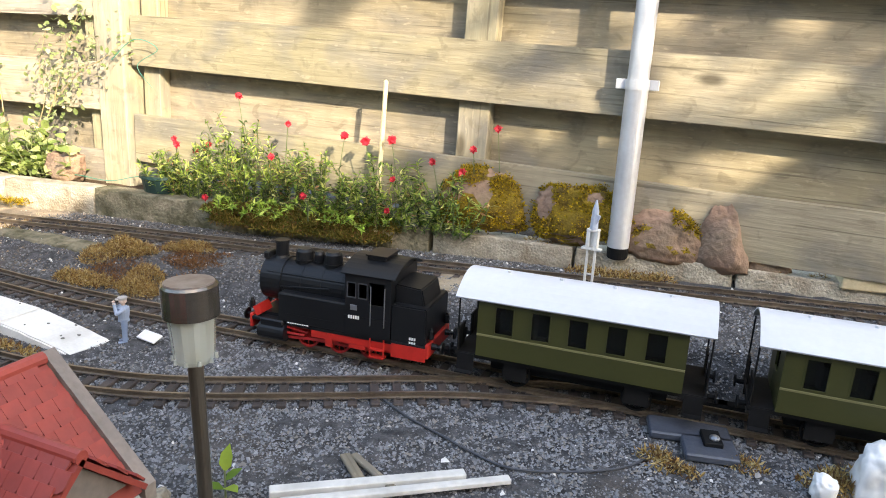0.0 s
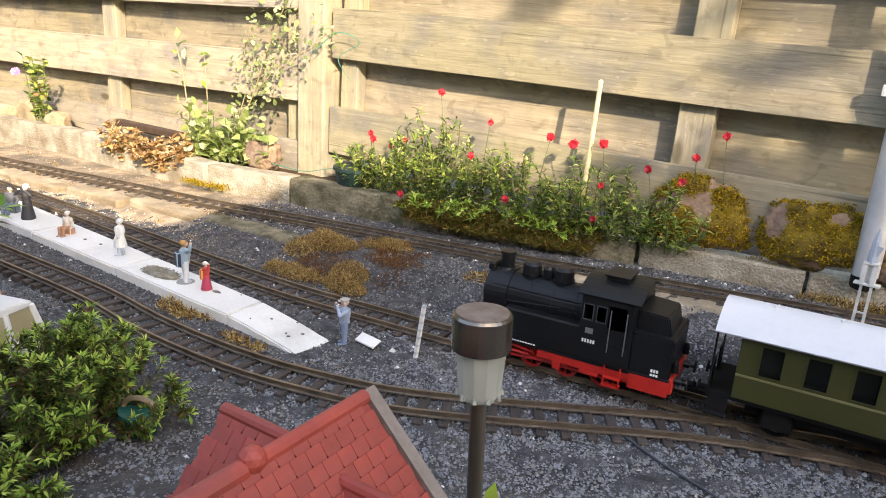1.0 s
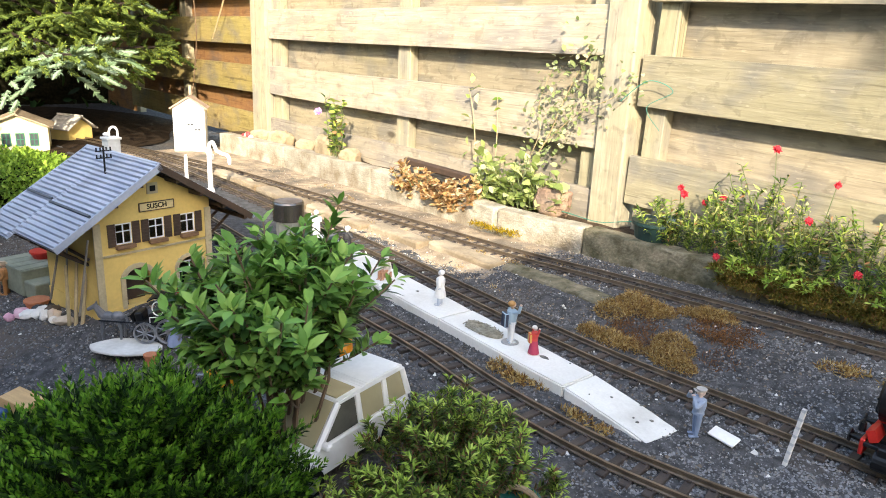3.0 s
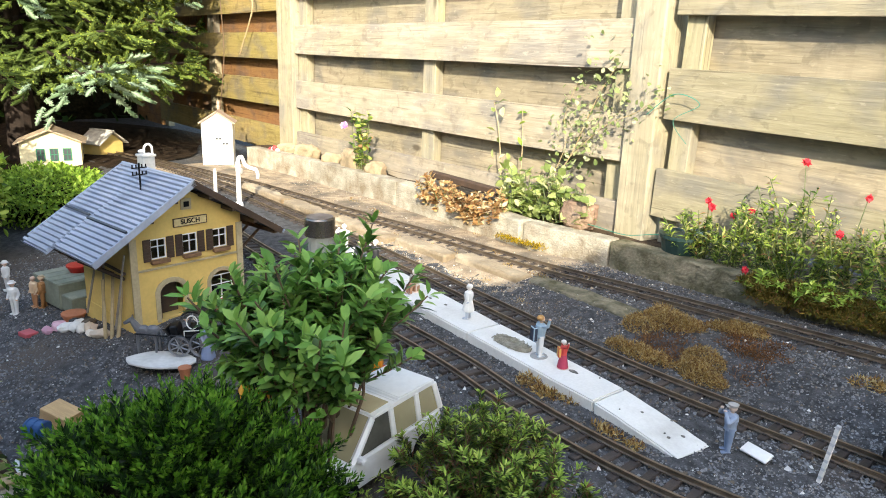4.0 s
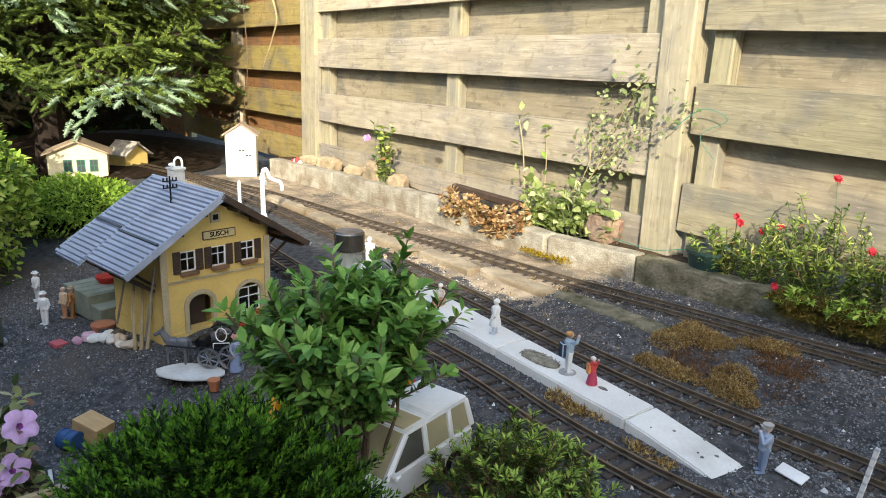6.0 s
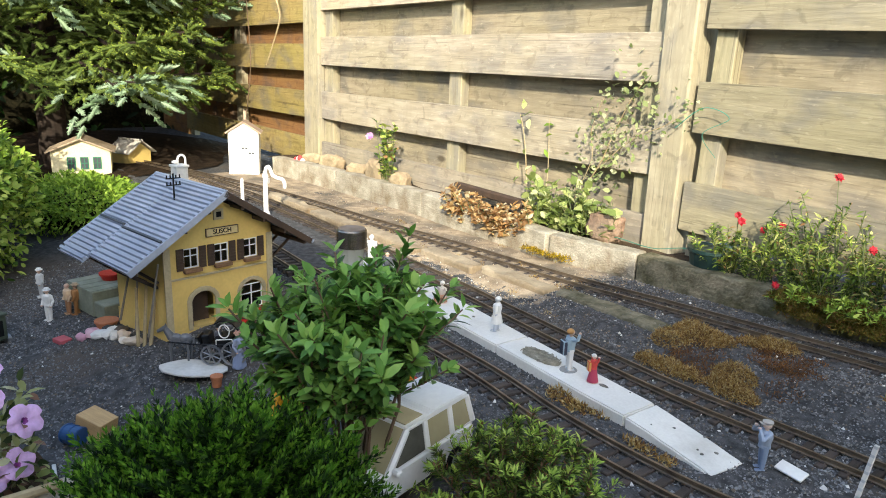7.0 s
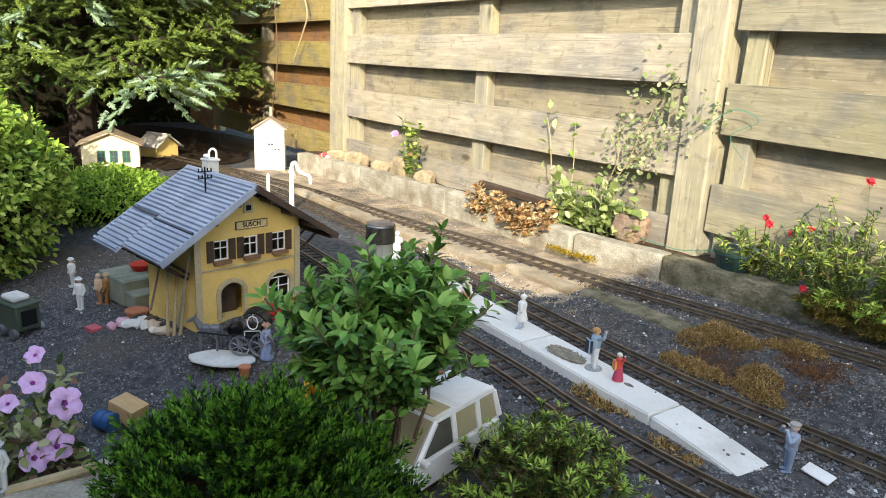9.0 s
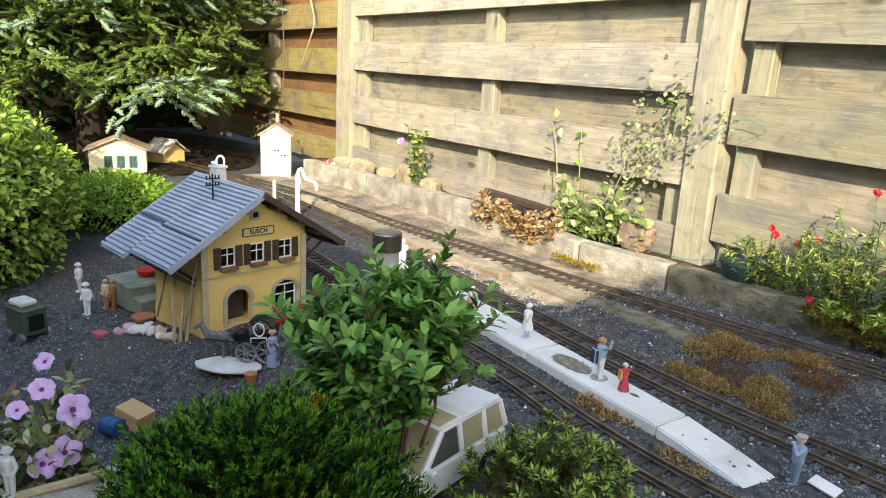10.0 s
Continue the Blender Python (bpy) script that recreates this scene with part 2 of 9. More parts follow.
M["white_dirty"] = mat("weathered_white", (0.66, 0.65, 0.62), (0.52, 0.51, 0.48), 0.7, scale=20, fine=120, bump=0.2, var=0.2)


def glass_mat(name, tint, rough=0.05, alpha=0.35):
    m = bpy.data.materials.new(name)
    m.use_nodes = True
    n, l = m.node_tree.nodes, m.node_tree.links
    b = n["Principled BSDF"]
    b.inputs["Base Color"].default_value = (*tint, 1)
    b.inputs["Roughness"].default_value = rough
    t, x = n.new("ShaderNodeBsdfTransparent"), n.new("ShaderNodeMixShader")
    t.inputs[0].default_value = (*[min(1, 0.6 + v) for v in tint], 1)
    x.inputs[0].default_value = alpha
    l.new(t.outputs[0], x.inputs[1])
    l.new(b.outputs[0], x.inputs[2])
    l.new(x.outputs[0], n["Material Output"].inputs[0])
    return m


M["glass"] = glass_mat("window_glass", (0.05, 0.06, 0.06), 0.06, 0.10)
M["lamp_glass"] = glass_mat("ribbed_lamp_plastic", (0.50, 0.52, 0.46), 0.25, 0.52)


# ---------------------------------------------------------------- mesh helpers
def finish(bm, mats, smooth=False):
    me = bpy.data.meshes.new("m")
    bmesh.ops.recalc_face_normals(bm, faces=bm.faces)
    if smooth:
        for f in bm.faces:
            f.smooth = True
    bm.to_mesh(me)
    bm.free()
    for m in (mats if isinstance(mats, (list, tuple)) else [mats]):
        me.materials.append(m)
    return me


def part(name, bm, material, parent=None, label="", smooth=False, m=None):
    me = bm if isinstance(bm, bpy.types.Mesh) else finish(bm, material, smooth)
    ob = new(name, me)
    if parent:
        ob.parent = parent
    if m is not None:
        ob.matrix_basis = m
    if label:
        tagged(ob, label)
    return ob


def thing(name, label, category, m=None, group="", kind=""):
    e = new(name)
    e.empty_display_size = 0.02
    if m is not None:
        e.matrix_basis = m
    return tagged(e, label, category, group, kind)


def box(bm, c, s, rz=0.0, bevel=0.0, rx=0.0, ry=0.0, mi=0, seg=1):
    r = bmesh.ops.create_cube(bm, size=1.0, matrix=pose(*c, rx, ry, rz) @ Matrix.Diagonal((*s, 1)))
    vs = r["verts"]
    fs = {f for v in vs for f in v.link_faces}
    for f in fs:
        f.material_index = mi
    if bevel:
        es = {e for v in vs for e in v.link_edges}
        bmesh.ops.bevel(bm, geom=list(es), offset=bevel, segments=seg, affect='EDGES', profile=0.5)
    return vs


def tube(bm, a, b, r0, r1=None, n=10, caps=True, mi=0):
    a, b = Vector(a), Vector(b)
    r1 = r0 if r1 is None else r1
    q = (b - a).to_track_quat('Z', 'Y').to_matrix().to_4x4()
    r = bmesh.ops.create_cone(bm, cap_ends=caps, segments=n, radius1=max(r0, 1e-5), radius2=max(r1, 1e-5), depth=(b - a).length,
                              matrix=Matrix.Translation((a + b) / 2) @ q)
    for f in {f for v in r["verts"] for f in v.link_faces}:
        f.material_index = mi
    return r["verts"]


def ball(bm, c, r, s=(1, 1, 1), sub=2, mi=0):
    v = bmesh.ops.create_icosphere(bm, subdivisions=sub, radius=r, matrix=Matrix.Translation(c) @ Matrix.Diagonal((*s, 1)))
    for f in {f for x in v["verts"] for f in x.link_faces}:
        f.material_index = mi
    return v["verts"]


def extrude_poly(bm, pts, direction, mi=0):
    """A closed outline swept along a direction into a solid."""
    d = Vector(direction)
    a = [bm.verts.new(p) for p in pts]
    b = [bm.verts.new(Vector(p) + d) for p in pts]
    fs = [bm.faces.new(a[::-1]), bm.faces.new(b)]
    for i in range(len(pts)):
        j = (i + 1) % len(pts)
        fs.append(bm.faces.new((a[i], a[j], b[j], b[i])))
    for f in fs:
        f.material_index = mi
    return a + b


def rough_up(bm, amount, scale, seed=0.0):
    for v in bm.verts:
        v.co += noise.noise_vector(v.co * scale + Vector((seed, seed * 1.7, 0))) * amount


def leaf_mesh(name, pos, dirs, ups, length, width, material, droop=0.15, oval=None, slim=False):
    """Many small folded leaves as one mesh: slim ones of five points, broad ones with a rounder outline of eight."""
    pos, dirs, ups = np.asarray(pos, float), np.asarray(dirs, float), np.asarray(ups, float)
    n = len(pos)
    length, width = np.broadcast_to(length, n)[:, None], np.broadcast_to(width, n)[:, None]
    if oval is None:
        oval = length.mean() > 0.011 and width.mean() / length.mean() > 0.3
    d = dirs / (np.linalg.norm(dirs, axis=1, keepdims=True) + 1e-9)
    side = np.cross(d, ups)
    side /= np.linalg.norm(side, axis=1, keepdims=True) + 1e-9
    nrm = np.cross(side, d)
    tip = pos + d * length - nrm * length * droop
    if oval:
        m1, m2 = pos + d * length * 0.30, pos + d * length * 0.66 - nrm * length * droop * 0.35
        e1, e2, lift = side * width * 0.46, side * width * 0.44, nrm * width * 0.14
        v = np.stack([pos, m1, m1 + e1 + lift, m1 - e1 + lift, m2, m2 + e2 + lift, m2 - e2 + lift, tip], 1).reshape(-1, 3)
        tri = np.array([[0, 1, 2], [0, 3, 1], [2, 1, 4], [2, 4, 5], [1, 3, 6], [1, 6, 4], [5, 4, 7], [4, 6, 7]])
        per = 8
    elif slim:
        mid = pos + d * length * 0.45
        v = np.stack([pos, mid + side * width / 2, mid - side * width / 2, tip], 1).reshape(-1, 3)
        tri = np.array([[0, 2, 1], [1, 2, 3]])
        per = 4
    else:
        mid = pos + d * length * 0.45
        v = np.stack([pos, mid + side * width / 2 + nrm * width * 0.18, mid, mid - side * width / 2 + nrm * width * 0.18, tip], 1).reshape(-1, 3)
        tri = np.array([[0, 2, 1], [0, 3, 2], [1, 2, 4], [2, 3, 4]])
        per = 5
    f = (np.arange(n)[:, None, None] * per + tri[None]).reshape(-1, 3)
    me = bpy.data.meshes.new(name)
    me.vertices.add(len(v))
    me.vertices.foreach_set("co", v.ravel())
    me.loops.add(len(f) * 3)
    me.loops.foreach_set("vertex_index", f.ravel().astype(np.int32))
    me.polygons.add(len(f))
    me.polygons.foreach_set("loop_start", np.arange(len(f), dtype=np.int32) * 3)
    me.update(calc_edges=True)
    me.validate()
    me.materials.append(material)
    return me


def stone_mesh(name, pos, size, material, rs):
    """Many small angular stones as one mesh: skewed four-sided lumps sunk into the ground."""
    n = len(pos)
    base = np.array([[1, 0, -0.4], [-1, 0, -0.4], [0, 1, -0.4], [0, -1, -0.4], [0, 0, 0.9]], float)
    a = rs.uniform(0, 6.283, n)
    v = np.repeat(base[None], n, 0) + rs.uniform(-0.35, 0.35, (n, 5, 3))
    v *= (size[:, None] * rs.uniform(0.6, 1.25, (n, 3)))[:, None, :] * np.array([1, 1, 0.75])
    c, s = np.cos(a)[:, None], np.sin(a)[:, None]
    x = v[:, :, 0] * c - v[:, :, 1] * s
    y = v[:, :, 0] * s + v[:, :, 1] * c
    v = np.stack([x, y, v[:, :, 2]], 2) + pos[:, None, :]
    f = np.array([[0, 2, 4], [2, 1, 4], [1, 3, 4], [3, 0, 4]])
    f = (np.arange(n)[:, None, None] * 5 + f[None]).reshape(-1, 3)
    me = bpy.data.meshes.new(name)
    me.vertices.add(n * 5)
    me.vertices.foreach_set("co", v.ravel())
    me.loops.add(len(f) * 3)
    me.loops.foreach_set("vertex_index", f.ravel().astype(np.int32))
    me.polygons.add(len(f))
    me.polygons.foreach_set("loop_start", np.arange(len(f), dtype=np.int32) * 3)
    me.update(calc_edges=True)
    me.materials.append(material)
    return me


def smooth01(a, b, x):
    t = np.clip((np.asarray(x, float) - a) / (b - a), 0, 1)
    return t * t * (3 - 2 * t)


def ground_z(x, y):
    """Height of the gravel: track bed, a slightly higher far terrace, and a fall towards the station yard."""
    x, y = np.asarray(x, float), np.asarray(y, float)
    far = np.interp(x, [-2.6, -2.0, -1.25, -0.42, 0.19, 0.7], [-0.022, -0.02, -0.002, 0.018, 0.034, 0.045])
    z = -0.022 + (far + 0.022) * smooth01(1.06, 1.15, y)
    yard = smooth01(-0.95, -1.4, x) * np.clip(0.74 - y, 0, 0.9)
    return z - 0.20 * yard * (1 - 0.45 * np.exp(-((x + 1.65) ** 2 + (y - 0.45) ** 2) / 0.06))


def gz(x, y):
    return float(ground_z(x, y))


# ---------------------------------------------------------------- ground
def build_ground():
    xs = np.concatenate([[-60, -30, -15, -9, -7, -6], np.arange(-5, -2.6, 0.08), np.arange(-2.6, 0.7, 0.02), np.arange(0.7, 2.5, 0.1), [3, 4, 6, 10, 30, 60]])
    ys = np.concatenate([[-60, -30, -10, -6, -4, -2.5], np.arange(-1.5, -0.2, 0.1), np.arange(-0.2, 1.75, 0.02), [1.85, 2.2, 3, 6, 15, 40, 60]])
    rs = np.random.RandomState(3)
    X, Y = np.meshgrid(xs, ys, indexing="ij")
    Z = ground_z(X, Y) + rs.uniform(-0.0022, 0.0022, X.shape)
    me = bpy.data.meshes.new("ground")
    nx, ny = X.shape
    idx = np.arange(nx * ny).reshape(nx, ny)
    f = np.stack([idx[:-1, :-1], idx[1:, :-1], idx[1:, 1:], idx[:-1, 1:]], -1).reshape(-1, 4)
    me.from_pydata(np.stack([X, Y, Z], -1).reshape(-1, 3).tolist(), [], f.tolist())
    me.materials.append(M["ground"])
    tagged(new("ground", me), "dark grey gravel ground of the garden railway", "ground", kind="structure")


build_ground()


bm = bmesh.new()
M["sand"] = mat("sandy_dirt", (0.44, 0.35, 0.25), (0.26, 0.20, 0.14), 0.95, spec=0.1, scale=30, fine=260, bump=0.9, dist=0.004, c3=(0.14, 0.12, 0.10), c3_scale=9, c3_at=0.56, var=0.4)
sx, sy = np.linspace(-3.4, -1.24, 110), np.linspace(0.0, 1.0, 16)
rows = []
for x in sx:
    lo, hi = 1.045 + 0.02 * noise.noise((x * 5, 0, 0)) - 0.26 * float(smooth01(-2.65, -3.15, x)), 1.40
    rows.append([bm.verts.new((x, lo + (hi - lo) * w, float(ground_z(x, lo + (hi - lo) * w)) + 0.0035 * min(1, 6 * w) * float(smooth01(-1.26, -1.40, x)) - 0.001 + 0.002 * noise.noise((x * 20, w * 8, 0)))) for w in sy])
for a, b in zip(rows, rows[1:]):
    for i in range(len(sy) - 1):
        bm.faces.new((a[i], b[i], b[i + 1], a[i + 1]))
tagged(part("dirt_bed", bm, M["sand"]), "pale sandy dirt between the rear tracks and the kerb", "ground", kind="structure")


def scatter(name, label, n, region, size, material, seed, keep=None, lift=0.35):
    rs = np.random.RandomState(seed)
    x, y = rs.uniform(region[0], region[1], n), rs.uniform(region[2], region[3], n)
    if keep is not None:
        k = keep(x, y, rs)
        x, y = x[k], y[k]
    s = size[0] * (size[1] / size[0]) ** (rs.uniform(0, 1, len(x)) ** 2.2)
    p = np.stack([x, y, ground_z(x, y) + s * lift], 1)
    return tagged(new(name, stone_mesh(name, p, s, material, rs)), label, "gravel", kind="stuff")


def open_gravel(x, y, rs):
    """Lighter gravel round the turnouts, thinning out towards the platform and the rear bed."""
    return rs.uniform(0, 1, len(x)) < smooth01(-0.80, -0.45, x) * (1 - 0.55 * smooth01(1.04, 1.14, y))


def dark_ballast(x, y, rs):
    # stones darken away from the turnouts: weaker skylight put into their colour
    brighter_part = smooth01(-0.80, -0.45, x) * (1 - 0.55 * smooth01(1.04, 1.14, y))
    sandy = 0.9 * smooth01(1.04, 1.10, y) * smooth01(-1.25, -1.65, x)
    return rs.uniform(0, 1, len(x)) < (1 - brighter_part) * (1 - sandy)


scatter("gravel", "loose grey and blue-grey gravel chippings with some pale ones", 150000, (-1.00, 0.62, 0.50, 1.46), (0.0014, 0.0032), M["gravel"], 11, open_gravel)
scatter("ballast", "dark ballast along the tracks with shade in its colour", 105000, (-1.75, 0.62, 0.50, 1.46), (0.0015, 0.0036), M["ballast"], 17, dark_ballast)
scatter("gravel", "fine grey gravel before the red-roofed house", 9000, (-0.85, -0.30, 0.28, 0.52), (0.0013, 0.0034), M["gravel"], 16)
scatter("yard_gravel", "fine dark grey gravel of the station yard", 30000, (-2.5, -1.1, -0.05, 0.75), (0.0016, 0.0040), M["ballast"], 12)
scatter("yard_gravel", "paler chips among the gravel of the yard", 8000, (-2.3, -1.1, -0.05, 0.70), (0.0014, 0.0032), M["gravel"], 18)
scatter("litter", "brown dry litter and crumbs between the tracks", 17000, (-2.9, -1.0, 1.04, 1.42), (0.0015, 0.0045), M["dirt"], 13, lambda x, y, rs: rs.uniform(0, 1, len(x)) < 0.10 + 0.90 * smooth01(-1.15, -1.45, x))
scatter("white_pebbles", "small white pebbles lying along the kerb", 800, (-1.2, 0.25, 1.20, 1.50), (0.0022, 0.0052), M["pebble"], 14, lambda x, y, rs: rs.uniform(0, 1, len(x)) < 0.25 + 0.75 * np.exp(-((y - 1.39 - 0.08 * np.clip(x + 0.4, 0, 1)) / 0.035) ** 2) * smooth01(-0.55, -0.35, x))
scatter("pale_chips", "scattered pale stone chips on the gravel", 190, (-1.7, 0.4, 0.65, 1.3), (0.0028, 0.0058), M["pebble"], 15)


# ---------------------------------------------------------------- fence
BOARD_Y = 1.49


def board_mesh(length, height, thick, seed, sag=0.003):
    bm = bmesh.new()
    n = 8
    ring = [(0, 0), (thick, 0), (thick, height), (0, height)]
    rows = []
    for i in range(n + 1):
        x = length * i / n
        w = sag * noise.noise((x * 1.3 + seed, seed * 3.1, 0.0))
        k = sag * noise.noise((x * 1.7 + seed, 9.1, seed))
        rows.append([bm.verts.new((x, p[0] + k, p[1] + w + 0.0015 * noise.noise((x * 9, seed, p[1] * 40)))) for p in ring])
    for a, b in zip(rows, rows[1:]):
        for i in range(4):
            j = (i + 1) % 4
            bm.faces.new((a[i], a[j], b[j], b[i]))
    bm.faces.new(rows[0][::-1])
    bm.faces.new(rows[-1])
    long_edges = [e for e in bm.edges if abs((e.verts[0].co - e.verts[1].co).normalized().x) > 0.9]
    bmesh.ops.bevel(bm, geom=long_edges, offset=0.0018, segments=1, affect='EDGES')
    return bm


def fence_panel(name, x0, x1, fronts, backs, stiles, slope, label, front_mat, back_mat, seed):
    e = thing(name, label, "fence panel", pose(x0, BOARD_Y, 0, 0, math.degrees(math.atan(slope)), 0), kind="structure")
    for k, (lo, hi) in enumerate(fronts):
        part("board", board_mesh(x1 - x0, hi - lo, 0.020, seed + k), front_mat, e, m=pose(0, 0, lo))
    for k, (lo, hi) in enumerate(backs):
        part("back_board", board_mesh(x1 - x0 - 0.004, hi - lo, 0.018, seed + 30 + k), back_mat, e, "greyer board of the rear layer", m=pose(0.002, 0.060, lo))
    for a, b in stiles:
        bm = bmesh.new()
        box(bm, ((a + b) / 2 - x0, 0.040, 0.87), (b - a, 0.036, 1.84), bevel=0.002)
        part("batten", bm, M["post"], e)
    return e


def levels(first, pitch, height, n):
    return [(first + pitch * k, first + pitch * k + height) for k in range(n)]


fence_panel("fence_panel_right", -1.256, 0.62, levels(0.121, 0.2375, 0.119, 7), levels(0.2075, 0.2375, 0.178, 6), [(-1.242, -1.190), (-0.396, -0.328), (0.552, 0.618)], 0.024,
            "sunlit weathered wooden fence panel of staggered boards", M["board_olive"], M["board_back"], 1)
fence_panel("fence_panel_middle", -3.152, -1.353, [(0.012, 0.136)] + levels(0.240, 0.2315, 0.120, 7), levels(0.090, 0.2315, 0.19, 7), [(-3.150, -3.085), (-2.240, -2.172), (-1.420, -1.357)], 0.0,
            "sunlit weathered wooden fence panel with knotted boards", M["board"], M["board_back"], 71)
fence_panel("fence_panel_far", -5.10, -3.30, [(0.02, 0.140)] + levels(0.232, 0.212, 0.120, 7), levels(0.10, 0.212, 0.17, 7), [(-5.09, -5.02), (-4.24, -4.15), (-3.36, -3.304)], 0.0,
            "green-tinged fence panel with red-brown rear boards", M["board_mossy"], M["board_red"], 131)


def fence_post(x0, x1, lean=0.0):
    bm = bmesh.new()
    box(bm, ((x0 + x1) / 2, BOARD_Y + 0.035, 0.86), (x1 - x0, 0.10, 1.92), bevel=0.004)
    ob = part("fence_post", bm, M["post"])
    tagged(ob, "square weathered wooden fence post with greenish algae", "fence post", group="fence posts")


fence_post(-1.350, -1.260)
fence_post(-3.298, -3.155)
fence_post(0.624, 0.745)


def plain_run(name, x0, x1, y0, y1, h, label, mt, z0=-0.5):
    bm = bmesh.new()
    box(bm, ((x0 + x1) / 2, (y0 + y1) / 2, (h + z0) / 2), (x1 - x0, y1 - y0, h - z0))
    tagged(part(name, bm, mt), label, "wall", kind="structure")


plain_run("wall_fence_east", 0.75, 6.0, 1.50, 1.56, 1.8, "plain continuation of the wooden fence", M["board"])
plain_run("wall_fence_west", -9.0, -5.1, 1.50, 1.56, 1.8, "plain continuation of the wooden fence", M["board_red"])
# unseen wall, added as shade caster; its profile draws the shadow edge
bm = bmesh.new()
profile = [(-6.0, -0.5), (6.0, -0.5), (6.0, 2.60), (3.7, 2.50), (3.35, 2.22), (3.12, 2.06), (2.5, 1.938), (2.32, 1.958), (2.16, 1.982), (2.0, 1.955), (1.75, 1.92), (1.58, 1.86), (1.29, 1.65), (1.04, 1.52), (0.70, 1.46), (0.1, 1.40), (-0.6, 1.30), (-1.2, 1.05), (-2.2, 0.85), (-6.0, 0.7)]
extrude_poly(bm, [Vector((x, -1.12, z)) for x, z in profile], (0, 0.12, 0))
tagged(part("wall_south", bm, M["kerb"]), "unseen stepped wall added to shade the railway", "wall", kind="structure")


# ---------------------------------------------------------------- kerb of concrete edging blocks
def kerb_line(x):
    return float(np.interp(x, [-3.4, -2.6, -2.2, -1.53, -1.27, -0.9, -0.49, -0.13, 0.19, 0.6, 0.9], [1.30, 1.37, 1.376, 1.33, 1.378, 1.385, 1.44, 1.468, 1.488, 1.515, 1.53]))


def kerb_top(x):
    return float(np.interp(x, [-3.4, -2.2, -1.3, -0.4, 0.2, 0.9], [0.058, 0.066, 0.064, 0.068, 0.07, 0.07]))


kerb = thing("kerb", "row of rough weathered concrete edging blocks", "kerb", kind="structure")
joints = [-3.30, -2.78, -2.20, -1.545, -1.283, -0.845, -0.411, -0.112, 0.186, 0.62]
for k, (a, b) in enumerate(zip(joints, joints[1:])):
    L, mid = b - a - 0.006, (a + b) / 2
    bm = bmesh.new()
    box(bm, (0, 0, 0), (L, 0.055, 0.14), bevel=0.0035, seg=2)
    bmesh.ops.subdivide_edges(bm, edges=[e for e in bm.edges if e.calc_length() > 0.1], cuts=14, use_grid_fill=True)
    bmesh.ops.triangulate(bm, faces=[f for f in bm.faces if len(f.verts) > 4])
    rough_up(bm, 0.0014, 24, k * 3.1)
    rough_up(bm, 0.0016, 120, k * 1.7)
    ang = math.degrees(math.atan2(kerb_line(b) - kerb_line(a), b - a))
    # blocks among the plants take the concrete with shade in its colour
    part("edging_block", bm, M["kerb_shaded"] if -1.28 < mid < -0.42 else M["kerb"], kerb, smooth=False, m=pose(mid, (kerb_line(a) + kerb_line(b)) / 2 + 0.028, kerb_top(mid) - 0.07, 0, math.degrees(-math.atan2(kerb_top(b) - kerb_top(a), b - a)), ang))

bm = bmesh.new()
xs = np.arange(-3.4, 0.95, 0.05)
rows = [[bm.verts.new((x, kerb_line(x) + 0.03 + w * (1.62 - kerb_line(x)), kerb_top(x) - 0.012 + 0.012 * noise.noise((x * 7, w * 5, 0)))) for w in (0, 0.3, 0.65, 1)] for x in xs]
for a, b in zip(rows, rows[1:]):
    for i in range(3):
        bm.faces.new((a[i], b[i], b[i + 1], a[i + 1]))
tagged(part("flower_bed", bm, M["soil"]), "dark crumbly soil of the bed behind the kerb", "soil", kind="structure")

# low stone step between the two rear tracks
step = thing("stone_step", "low brown stone slabs retaining the rear track bed", "stone edging", kind="structure")
STEP_RUN = [(-2.76, -2.42, 1.078, -0.004), (-2.41, -2.10, 1.078, -0.003), (-2.09, -1.80, 1.088, -0.002), (-1.79, -1.56, 1.108, 0.0), (-1.55, -1.325, 1.130, 0.003), (-1.315, -1.0, 1.148, 0.004), (-0.98, -0.74, 1.158, -0.006), (-0.73, -0.50, 1.162, 0.0),
            (-0.475, -0.36, 1.195, 0.026), (-0.33, -0.14, 1.225, 0.024), (-0.13, 0.10, 1.235, 0.028), (0.11, 0.34, 1.25, 0.026)]
for k, (a, b, y, z) in enumerate(STEP_RUN):
    w = 0.052 if k < 8 else 0.12
    rr = random.Random(k * 5 + 1)
    bm = bmesh.new()
    box(bm, (0, 0, 0), (b - a - 0.004, w, 0.07), bevel=0.006, seg=2)
    bmesh.ops.subdivide_edges(bm, edges=[e for e in bm.edges if e.calc_length() > 0.03], cuts=9, use_grid_fill=True)
    bmesh.ops.triangulate(bm, faces=[f for f in bm.faces if len(f.verts) > 4])
    rough_up(bm, 0.0045, 22, k * 2.3)
    rough_up(bm, 0.0022, 90, k * 1.3)
    part("slab", bm, M["kerb_shaded"] if k in (5, 6, 7) else M["stone"], step, m=pose((a + b) / 2, y + w / 2 - 0.02, z - 0.035, rr.uniform(-3, 3), rr.uniform(-0.6, 0.6), rr.uniform(-2, 2)))


